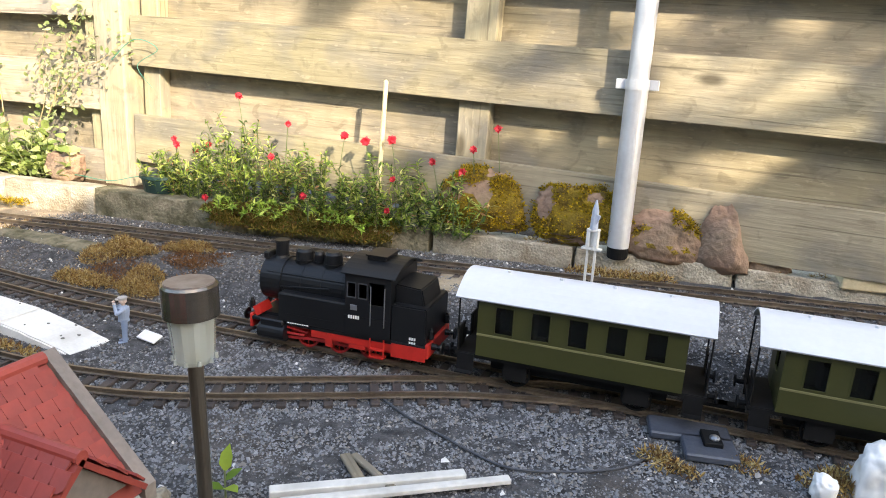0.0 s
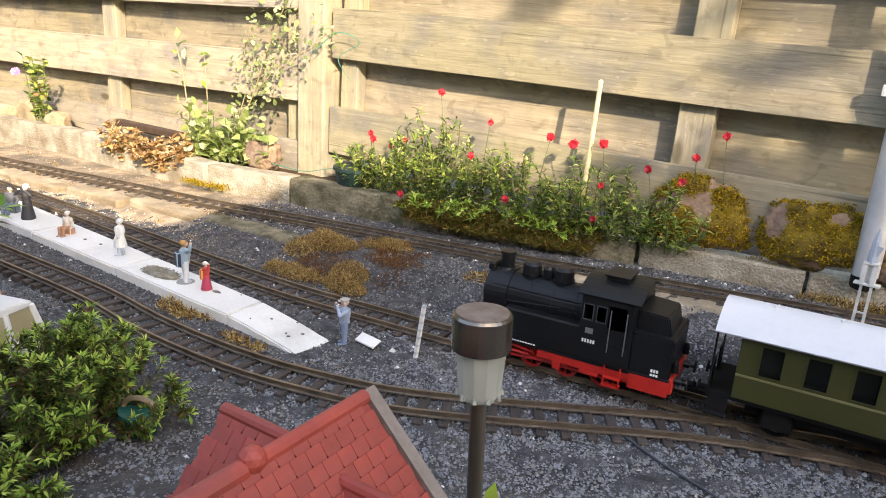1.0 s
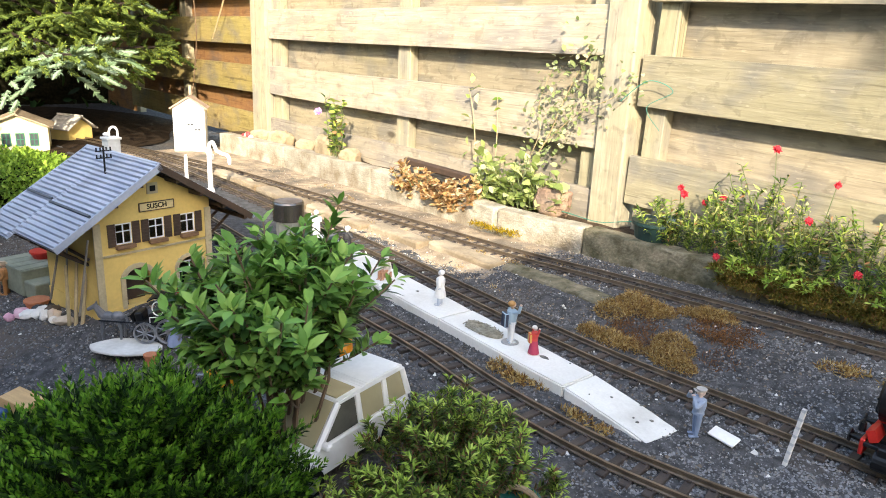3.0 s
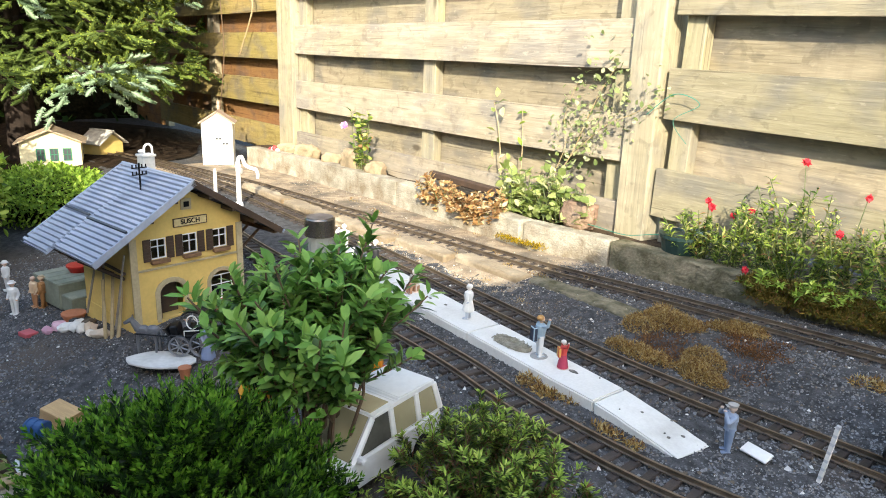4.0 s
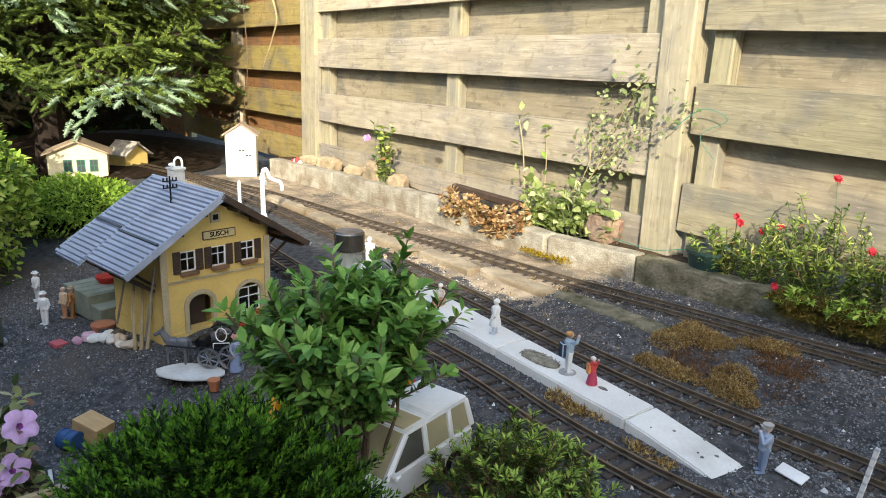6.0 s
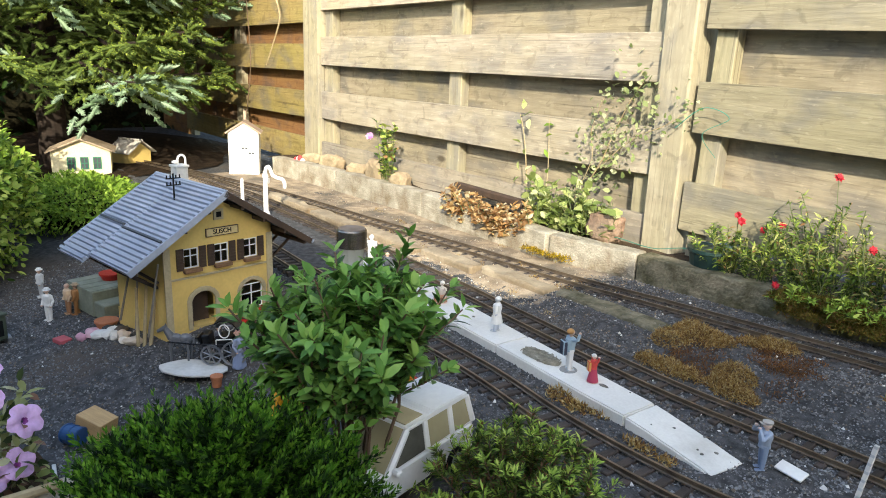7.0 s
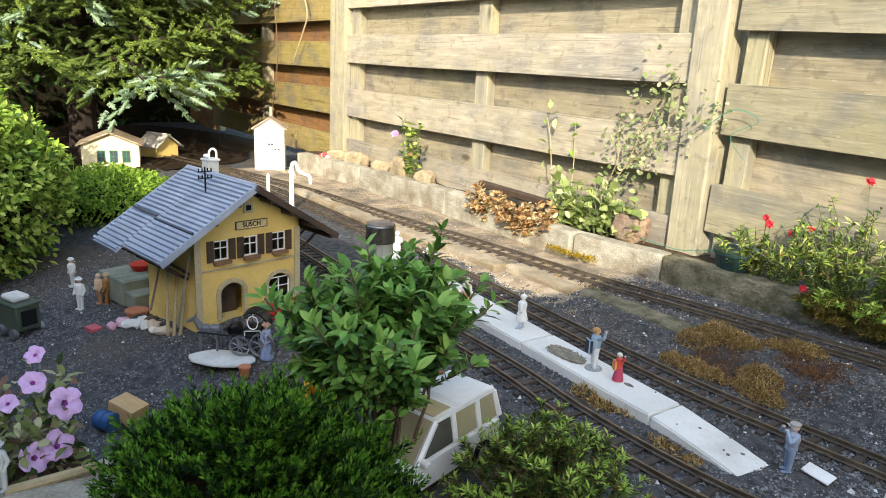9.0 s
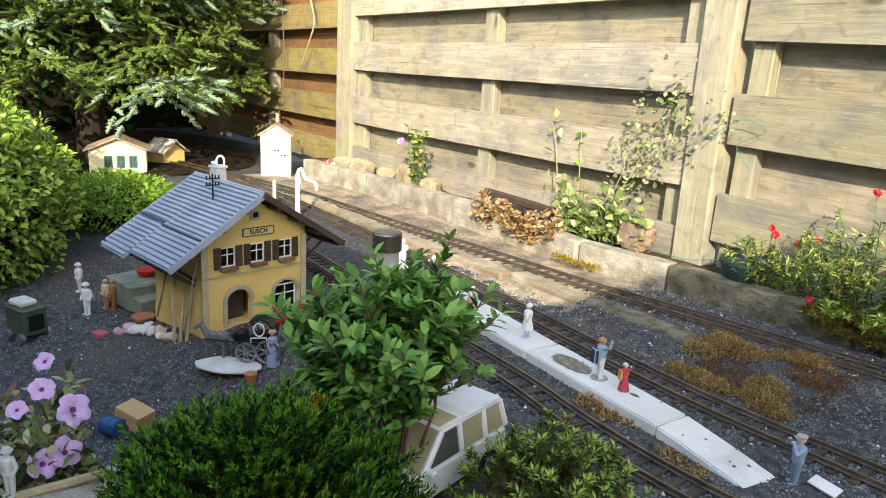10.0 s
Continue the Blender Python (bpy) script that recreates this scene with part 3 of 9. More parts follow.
# ---------------------------------------------------------------- tracks
def spline(ctrl, step_len):
    c = [Vector((x, y, 0)) for x, y in ctrl]
    pts = []
    for i in range(len(c) - 1):
        p0, p1, p2, p3 = c[max(i - 1, 0)], c[i], c[i + 1], c[min(i + 2, len(c) - 1)]
        for k in range(40):
            t = k / 40
            pts.append(0.5 * ((2 * p1) + (p2 - p0) * t + (2 * p0 - 5 * p1 + 4 * p2 - p3) * t * t + (3 * p1 - p0 - 3 * p2 + p3) * t ** 3))
    pts.append(c[-1])
    out, acc = [pts[0]], 0.0
    for a, b in zip(pts, pts[1:]):
        acc += (b - a).length
        if acc >= step_len:
            out.append(b)
            acc = 0.0
    return out


RAIL_TOP = 0.0125
GAUGE = 0.0475


def track_frames(ctrl, step_len):
    p = spline(ctrl, step_len)
    res = []
    for i, q in enumerate(p):
        t = (p[min(i + 1, len(p) - 1)] - p[max(i - 1, 0)]).normalized()
        res.append((q, t, Vector((-t.y, t.x, 0))))
    return res


def build_track(name, ctrl, label, lift=0.0):
    e = thing(name, label, "railway track", group="railway tracks")
    fr = track_frames(ctrl, 0.03)
    prof = [(-0.0034, 0), (-0.0034, 0.0012), (-0.0009, 0.0022), (-0.0009, 0.0058), (-0.0019, 0.0066), (-0.0019, 0.0085), (0.0019, 0.0085), (0.0019, 0.0066), (0.0009, 0.0058), (0.0009, 0.0022), (0.0034, 0.0012), (0.0034, 0)]
    for side in (-1, 1):
        bm = bmesh.new()
        rows = []
        for q, t, nrm in fr:
            z = track_z(q.x, q.y) + lift
            rows.append([bm.verts.new((q.x + nrm.x * (side * GAUGE / 2 + u), q.y + nrm.y * (side * GAUGE / 2 + u), z + RAIL_TOP - 0.0085 + w)) for u, w in prof])
        for a, b in zip(rows, rows[1:]):
            for i in range(len(prof)):
                j = (i + 1) % len(prof)
                bm.faces.new((a[i], a[j], b[j], b[i]))
        part("rail", bm, M["rail"], e)
    bm = bmesh.new()
    box(bm, (0, 0, 0), (0.0125, 0.082, 0.012), bevel=0.0012)
    for s in (-1, 1):
        for u in (-0.0055, 0.0055):
            box(bm, (0, s * GAUGE / 2 + u, 0.0066), (0.006, 0.003, 0.003))
    me = finish(bm, M["sleeper"])
    for k, (q, t, nrm) in enumerate(track_frames(ctrl, 0.0285)):
        part("sleeper", me, None, e, m=pose(q.x, q.y, track_z(q.x, q.y) + lift + RAIL_TOP - 0.0145, 0, 0, math.degrees(math.atan2(t.y, t.x)) + random.Random(k).uniform(-1.2, 1.2)))
    return e


def track_z(x, y):
    return -0.0215 + max(0.0, gz(x, 1.4) + 0.0215) * float(smooth01(1.08, 1.16, y))


TRACK_A = [(-3.1, 0.90), (-2.6, 0.80), (-2.1, 0.755), (-1.7, 0.738), (-1.4, 0.736), (-1.1, 0.733), (-0.93, 0.716), (-0.80, 0.712), (-0.69, 0.718), (-0.61, 0.732), (-0.53, 0.752), (-0.46, 0.780), (-0.38, 0.822), (-0.29, 0.873), (-0.16, 0.945), (-0.03, 0.995), (0.06, 1.018)]
TRACK_B = [(-4.4, 0.62), (-3.9, 0.85), (-3.4, 0.965), (-2.8, 1.005), (-2.2, 1.010), (-1.6, 0.994), (-1.37, 0.981), (-1.07, 0.962), (-0.92, 0.957), (-0.81, 0.959), (-0.65, 0.972), (-0.5, 0.984), (-0.35, 0.995), (-0.2, 1.004), (0.05, 1.017), (0.3, 1.030), (0.7, 1.045), (1.2, 1.05)]
TRACK_C = [(-3.7, 0.91), (-3.2, 1.04), (-2.75, 1.122), (-2.2, 1.175), (-1.9, 1.205), (-1.4, 1.225), (-1.1, 1.258), (-0.8, 1.285), (-0.55, 1.308), (-0.1, 1.362), (0.115, 1.392), (0.5, 1.43), (0.9, 1.45)]


# ---------------------------------------------------------------- platform
platform = thing("platform", "pale concrete station platform of several long slabs", "platform", kind="structure")


def plat_near(x):
    return 0.789 + (-0.685 - x) * 0.055


def plat_far(x):
    return 0.859 + (-0.685 - x) * 0.082


for k, (a, b) in enumerate([(-0.838, -0.684), (-1.150, -0.840), (-1.462, -1.152), (-1.770, -1.464)]):
    bm = bmesh.new()
    out = [(a, plat_near(a), -0.05), (b, plat_near(b), -0.05), (b + (0.006 if k == 0 else 0), plat_far(b), -0.05), (a, plat_far(a), -0.05)]
    extrude_poly(bm, out, (0, 0, 0.046 + 0.0008 * (k % 2)))
    bmesh.ops.bevel(bm, geom=list(bm.edges), offset=0.0022, segments=2, affect='EDGES')
    bmesh.ops.subdivide_edges(bm, edges=[e for e in bm.edges if e.calc_length() > 0.06], cuts=6)
    rough_up(bm, 0.0009, 90, k)
    if k == 0:
        # the last slab slopes down to the gravel
        for v in bm.verts:
            if v.co.z > -0.03:
                v.co.z -= 0.0165 * max(0.0, (v.co.x - a) / (b - a)) ** 1.3
    part("slab", bm, M["platform"], platform)

M["stain"] = mat("dark_stain", (0.10, 0.095, 0.085), (0.2, 0.19, 0.17), 0.9, scale=90, fine=300)


def spot(x, y, r, sx=1.0, z=-0.0034, mt=None, n=14, seed=0, name="debris", label="dark bit of dirt lying on the platform"):
    bm = bmesh.new()
    rr = random.Random(seed)
    ring = [Vector((x + sx * r * math.cos(t) * rr.uniform(0.7, 1.2), y + r * math.sin(t) * rr.uniform(0.7, 1.2), z)) for t in [2 * math.pi * i / n for i in range(n)]]
    extrude_poly(bm, ring, (0, 0, 0.0012))
    tagged(part(name, bm, mt or M["stain"]), label, "debris", group="platform debris")


for k, (x, y, r, sx) in enumerate([(-0.925, 0.851, 0.004, 2.2), (-0.885, 0.868, 0.0015, 1), (-0.775, 0.83, 0.0018, 1.2), (-0.735, 0.845, 0.002, 1), (-0.70, 0.82, 0.0022, 1.5), (-0.71, 0.80, 0.0025, 1), (-0.80, 0.81, 0.0012, 1), (-1.34, 0.872, 0.003, 1.4), (-1.29, 0.874, 0.0028, 1.6), (-0.72, 0.806, 0.0016, 1)]):
    spot(x, y, r, sx, seed=k)
bm = bmesh.new()
rr = random.Random(12)
extrude_poly(bm, [Vector((-1.066 + 0.044 * math.cos(t) * rr.uniform(0.88, 1.1), 0.846 + 0.0190 * math.sin(t) * rr.uniform(0.85, 1.1), -0.0045)) for t in [2 * math.pi * i / 22 for i in range(22)]], (0, 0, 0.0022))
for k in range(300):
    t, q = rr.uniform(0, 6.283), rr.uniform(0.15, 1.05) ** 0.6
    box(bm, (-1.066 + 0.043 * q * math.cos(t), 0.846 + 0.0185 * q * math.sin(t), -0.0016 + rr.uniform(0, 0.0025)), (0.013, 0.0011, 0.0011), math.degrees(t) + 90 + rr.uniform(-35, 35), ry=rr.uniform(-9, 9))
M["rope"] = mat("dry_wreath", (0.36, 0.34, 0.28), (0.22, 0.20, 0.155), 0.9, scale=120, fine=400)
tagged(part("grass_mat", bm, M["rope"]), "flat worn mat of dry grass lying on the platform", "grass mat")


# ---------------------------------------------------------------- locomotive (front along +x, rail top at z = 0)
def arch(w, rise, z, n=10):
    """Points of a shallow arch from -w/2 to w/2."""
    return [(-w / 2 + w * i / n, z + rise * (1 - (2 * i / n - 1) ** 2)) for i in range(n + 1)]


def arch_roof(bm, x0, x1, w, rise, z, thick, mi=0):
    top = arch(w, rise, z + thick)
    low = arch(w - 0.003, rise, z)
    pts = [Vector((x0, y, zz)) for y, zz in top] + [Vector((x0, y, zz)) for y, zz in reversed(low)]
    extrude_poly(bm, pts, (x1 - x0, 0, 0), mi)


def ring_band(bm, x, y0, y1, z, r0, r1, n=24):
    """A flat ring about the y axis between two radii."""
    rows = [[bm.verts.new((x + r * math.cos(2 * math.pi * i / n), y, z + r * math.sin(2 * math.pi * i / n))) for i in range(n)] for r, y in ((r0, y0), (r1, y0), (r1, y1), (r0, y1))]
    for q in range(4):
        a, b = rows[q], rows[(q + 1) % 4]
        for i in range(n):
            j = (i + 1) % n
            bm.faces.new((a[i], a[j], b[j], b[i]))


def wheel(parent, x, y, r, spokes, rim, hub):
    s = 1 if y > 0 else -1
    bm = bmesh.new()
    tube(bm, (x, y - 0.002 * s, r), (x, y + 0.0022 * s, r), r * 0.20, n=12)
    for k in range(spokes):
        t = 2 * math.pi * (k + 0.5) / spokes
        tube(bm, (x, y, r), (x + r * 0.88 * math.cos(t), y, r + r * 0.88 * math.sin(t)), 0.0014, 0.0010, n=5)
    w = part("wheel", bm, hub, parent)
    bm = bmesh.new()
    ring_band(bm, x, y - 0.0028 * s, y + 0.002 * s, r, r * 0.85, r)
    part("tyre", bm, rim, w)
    return w


def window_wall(bm, x0, x1, y, t, z0, z1, holes, sill=None):
    """A wall along x between z0 and z1 at y with thickness t and rectangular holes (xa, xb, za, zb), built from bars."""
    holes = sorted(holes)
    za, zb = holes[0][2], holes[0][3]
    box(bm, ((x0 + x1) / 2, y, (z0 + za) / 2), (x1 - x0, t, za - z0))
    box(bm, ((x0 + x1) / 2, y, (zb + z1) / 2), (x1 - x0, t, z1 - zb))
    edges = [x0] + [v for h in holes for v in h[:2]] + [x1]
    for a, b in zip(edges[::2], edges[1::2]):
        if b - a > 1e-4:
            box(bm, ((a + b) / 2, y, (za + zb) / 2), (b - a, t, zb - za))


def locomotive(m):
    e = thing("steam_locomotive", "black toy tank locomotive with red frame and wheels on the track", "locomotive", m)
    K, R, S = M["black"], M["red"], M["steel"]
    bm = bmesh.new()
    box(bm, (0, 0, 0.038), (0.318, 0.098, 0.006), bevel=0.001)
    box(bm, (0.10, 0, 0.043), (0.11, 0.07, 0.006))
    part("running_plate", bm, K, e)
    bm = bmesh.new()
    for s in (-1, 1):
        box(bm, (-0.005, 0.030 * s, 0.024), (0.29, 0.003, 0.022))
        box(bm, (-0.03, 0.0462 * s, 0.0295), (0.15, 0.003, 0.011))
        box(bm, (-0.129, 0.0482 * s, 0.0275), (0.058, 0.003, 0.021))
        box(bm, (0.012, 0.0475 * s, 0.0235), (0.012, 0.003, 0.020))
        box(bm, (-0.040, 0.0475 * s, 0.0215), (0.030, 0.003, 0.006))
    box(bm, (0, 0, 0.024), (0.26, 0.05, 0.016))
    part("frame", bm, R, e, "red frame plates")
    for x in (0.160, -0.160):
        bm = bmesh.new()
        box(bm, (x, 0, 0.033), (0.006, 0.098, 0.022), bevel=0.001)
        if x > 0:
            box(bm, (0.150, 0.030, 0.050), (0.012, 0.03, 0.016), ry=30)
            box(bm, (0.150, -0.030, 0.050), (0.012, 0.03, 0.016), ry=30)
        beam = part("buffer_beam", bm, R, e, "red buffer beam")
        for y in (0.031, -0.031):
            bm = bmesh.new()
            s = 1 if x > 0 else -1
            tube(bm, (x, y, 0.036), (x + 0.012 * s, y, 0.036), 0.0055, 0.0045)
            tube(bm, (x + 0.012 * s, y, 0.036), (x + 0.020 * s, y, 0.036), 0.0028)
            tube(bm, (x + 0.019 * s, y, 0.036), (x + 0.0215 * s, y, 0.036), 0.0095, 0.0085, n=16)
            part("buffer", bm, K, beam)
        bm = bmesh.new()
        box(bm, (x + 0.012 * s, 0, 0.022), (0.03, 0.012, 0.005))
        tube(bm, (x + 0.026 * s, 0, 0.018), (x + 0.026 * s, 0, 0.028), 0.003)
        part("coupling", bm, M["black_matt"], beam)
    bm = bmesh.new()
    tube(bm, (-0.02, 0, 0.094), (0.118, 0, 0.094), 0.0335, n=32)
    part("boiler", bm, K, e, smooth=False)
    bm = bmesh.new()
    tube(bm, (0.113, 0, 0.094), (0.152, 0, 0.094), 0.0355, n=32)
    tube(bm, (0.152, 0, 0.094), (0.157, 0, 0.094), 0.031, 0.026, n=32)
    tube(bm, (0.157, 0, 0.094), (0.160, 0, 0.094), 0.006, n=12)
    box(bm, (0.158, 0, 0.094), (0.002, 0.05, 0.003))
    part("smokebox", bm, K, e)
    bm = bmesh.new()
    for x in (0.0, 0.038, 0.076):
        tube(bm, (x - 0.001, 0, 0.094), (x + 0.001, 0, 0.094), 0.0341, n=32)
    for s in (-1, 1):
        tube(bm, (-0.02, 0.031 * s, 0.111), (0.14, 0.031 * s, 0.111), 0.0009, n=6)
    part("boiler_band", bm, K, e)
    for s in (-1, 1):
        bm = bmesh.new()
        box(bm, (0.043, 0.041 * s, 0.064), (0.126, 0.020, 0.046), bevel=0.0025, seg=2)
        box(bm, (0.043, 0.0515 * s, 0.0555), (0.10, 0.0006, 0.0006))
        part("side_tank", bm, K, e)
    bm = bmesh.new()
    tube(bm, (0.130, 0, 0.124), (0.130, 0, 0.131), 0.0150, 0.0118, n=20)
    tube(bm, (0.130, 0, 0.130), (0.130, 0, 0.152), 0.0112, 0.0114, n=20)
    tube(bm, (0.130, 0, 0.151), (0.130, 0, 0.155), 0.0128, n=20)
    part("chimney", bm, K, e)
    bm = bmesh.new()
    box(bm, (0.150, 0, 0.131), (0.012, 0.036, 0.012), bevel=0.002)
    part("preheater", bm, K, e)
    for x, r, h in ((0.086, 0.0145, 0.0225), (0.058, 0.0088, 0.0205), (0.032, 0.0148, 0.0235)):
        bm = bmesh.new()
        tube(bm, (x, 0, 0.120), (x, 0, 0.124 + h - 0.004), r * 1.12, r, n=20)
        tube(bm, (x, 0, 0.124 + h - 0.004), (x, 0, 0.124 + h), r, r * 0.75, n=20)
        tube(bm, (x, 0, 0.128), (x, 0, 0.130), r * 1.18, n=20)
        part("dome", bm, K, e)
    bm = bmesh.new()
    tube(bm, (0.058, -0.014, 0.122), (0.058, -0.022, 0.118), 0.004, n=8)
    box(bm, (0.062, -0.022, 0.116), (0.02, 0.006, 0.006))
    tube(bm, (0.02, -0.034, 0.098), (0.12, -0.034, 0.090), 0.0013, n=6)
    tube(bm, (0.02, 0.034, 0.098), (0.12, 0.034, 0.090), 0.0013, n=6)
    part("pipework", bm, K, e)
    # cab
    bm = bmesh.new()
    for s in (-1, 1):
        window_wall(bm, -0.060, -0.018, 0.0505 * s, 0.002, 0.041, 0.137, [(-0.057, -0.042, 0.098, 0.122), (-0.037, -0.022, 0.098, 0.122)])
        box(bm, (-0.0735, 0.0505 * s, 0.0665), (0.027, 0.002, 0.051))
        box(bm, (-0.0735, 0.0505 * s, 0.131), (0.027, 0.002, 0.012))
        box(bm, (-0.0925, 0.0505 * s, 0.089), (0.011, 0.002, 0.096))
        box(bm, (-0.055, 0.0512 * s, 0.070), (0.076, 0.002, 0.0015))
    box(bm, (-0.019, 0, 0.089), (0.002, 0.10, 0.096))
    box(bm, (-0.097, 0, 0.089), (0.002, 0.10, 0.096))
    box(bm, (-0.058, 0, 0.043), (0.078, 0.10, 0.003))
    part("cab", bm, K, e)
    bm = bmesh.new()
    arch_roof(bm, -0.106, -0.012, 0.112, 0.016, 0.134, 0.002)
    for x in (-0.019, -0.097):
        pts = [Vector((x, y, z)) for y, z in arch(0.101, 0.015, 0.134)] + [Vector((x, 0.0505, 0.133)), Vector((x, -0.0505, 0.133))]
        extrude_poly(bm, pts, (0.002, 0, 0))
    part("cab_roof", bm, M["black"], e)
    bm = bmesh.new()
    box(bm, (-0.058, 0, 0.153), (0.034, 0.044, 0.007), bevel=0.001)
    box(bm, (-0.058, 0, 0.157), (0.038, 0.048, 0.002))
    part("roof_vent", bm, K, e)
    for s in (-1, 1):
        bm = bmesh.new()
        for a, b in ((-0.057, -0.042), (-0.037, -0.022)):
            for c, d in (((a + b) / 2, 0.099), ((a + b) / 2, 0.1215)):
                box(bm, (c, 0.0512 * s, d), (b - a, 0.0016, 0.0012))
            for x in (a, b):
                box(bm, (x, 0.0512 * s, 0.110), (0.0012, 0.0016, 0.023))
        part("window_frame", bm, M["dark_grey"], e)
        bm = bmesh.new()
        tube(bm, (-0.064, 0.053 * s, 0.06), (-0.064, 0.053 * s, 0.12), 0.0009, n=6)
        tube(bm, (-0.088, 0.053 * s, 0.06), (-0.088, 0.053 * s, 0.12), 0.0009, n=6)
        part("handrail", bm, S, e)
        bm = bmesh.new()
        box(bm, (-0.034, 0.0522 * s, 0.084), (0.012, 0.0006, 0.008), bevel=0.0002)
        part("emblem", bm, S, e, "small pale oval plate")
        bm = bmesh.new()
        for k in range(5):
            box(bm, (-0.026 - 0.0042 * k, 0.0522 * s, 0.069), (0.0028, 0.0006, 0.005))
        for k in range(3):
            box(bm, (-0.132 - 0.004 * k, 0.0502 * s, 0.050), (0.003, 0.0006, 0.004))
            box(bm, (-0.132 - 0.004 * k, 0.0502 * s, 0.044), (0.003, 0.0006, 0.003))
        for k in range(9):
            box(bm, (0.086 - 0.0045 * k, 0.0516 * s, 0.0415), (0.0032, 0.0006, 0.0016))
        part("lettering", bm, M["white"], e, "small pale lettering bars")
    bm = bmesh.new()
    pts = [(-0.098, 0.041), (-0.158, 0.041), (-0.158, 0.098), (-0.145, 0.106), (-0.138, 0.125), (-0.098, 0.125)]
    extrude_poly(bm, [Vector((x, -0.0495, z)) for x, z in [(-0.098, 0.041), (-0.158, 0.041), (-0.158, 0.097), (-0.098, 0.097)]], (0, 0.099, 0))
    extrude_poly(bm, [Vector((x, -0.036, z)) for x, z in [(-0.098, 0.095), (-0.150, 0.095), (-0.143, 0.121), (-0.098, 0.124)]], (0, 0.072, 0))
    bmesh.ops.bevel(bm, geom=list(bm.edges), offset=0.002, segments=2, affect='EDGES')
    part("coal_bunker", bm, K, e)
    for s in (-1, 1):
        bm = bmesh.new()
        tube(bm, (0.092, 0.046 * s, 0.022), (0.142, 0.046 * s, 0.022), 0.0135, n=18)
        box(bm, (0.117, 0.046 * s, 0.036), (0.044, 0.018, 0.014), bevel=0.002)
        part("cylinder", bm, M["black"], e)
        for x in (0.058, 0.0, -0.058):
            wheel(e, x, 0.034 * s, 0.0225, 10, M["red_dark"], R)
        bm = bmesh.new()
        box(bm, (0.0, 0.0395 * s, 0.016), (0.128, 0.002, 0.005), bevel=0.0006)
        box(bm, (0.045, 0.0425 * s, 0.018), (0.10, 0.002, 0.0045), ry=4)
        box(bm, (0.078, 0.0450 * s, 0.030), (0.05, 0.002, 0.003), ry=-6)
        tube(bm, (0.06, 0.045 * s, 0.022), (0.095, 0.045 * s, 0.022), 0.002, n=8)
        part("side_rod", bm, M["red_dark"], e, "dull red side rods")
        bm = bmesh.new()
        for z in (0.012, 0.024):
            box(bm, (-0.076, 0.048 * s, z), (0.026, 0.012, 0.002))
        for x in (-0.088, -0.064):
            box(bm, (x, 0.052 * s, 0.026), (0.0018, 0.002, 0.03))
        part("step", bm, R, e, "red cab step")
        for x in (0.166, -0.162):
            bm = bmesh.new()
            tube(bm, (x, 0.036 * s, 0.050), (x, 0.036 * s, 0.062), 0.0052, 0.0045, n=10)
            tube(bm, (x, 0.036 * s, 0.062), (x, 0.036 * s, 0.066), 0.0035, 0.002, n=10)
            tube(bm, (x, 0.036 * s, 0.056), (x + (0.004 if x > 0 else -0.004), 0.036 * s, 0.056), 0.0036, n=10)
            part("lantern", bm, K, e)
    return e


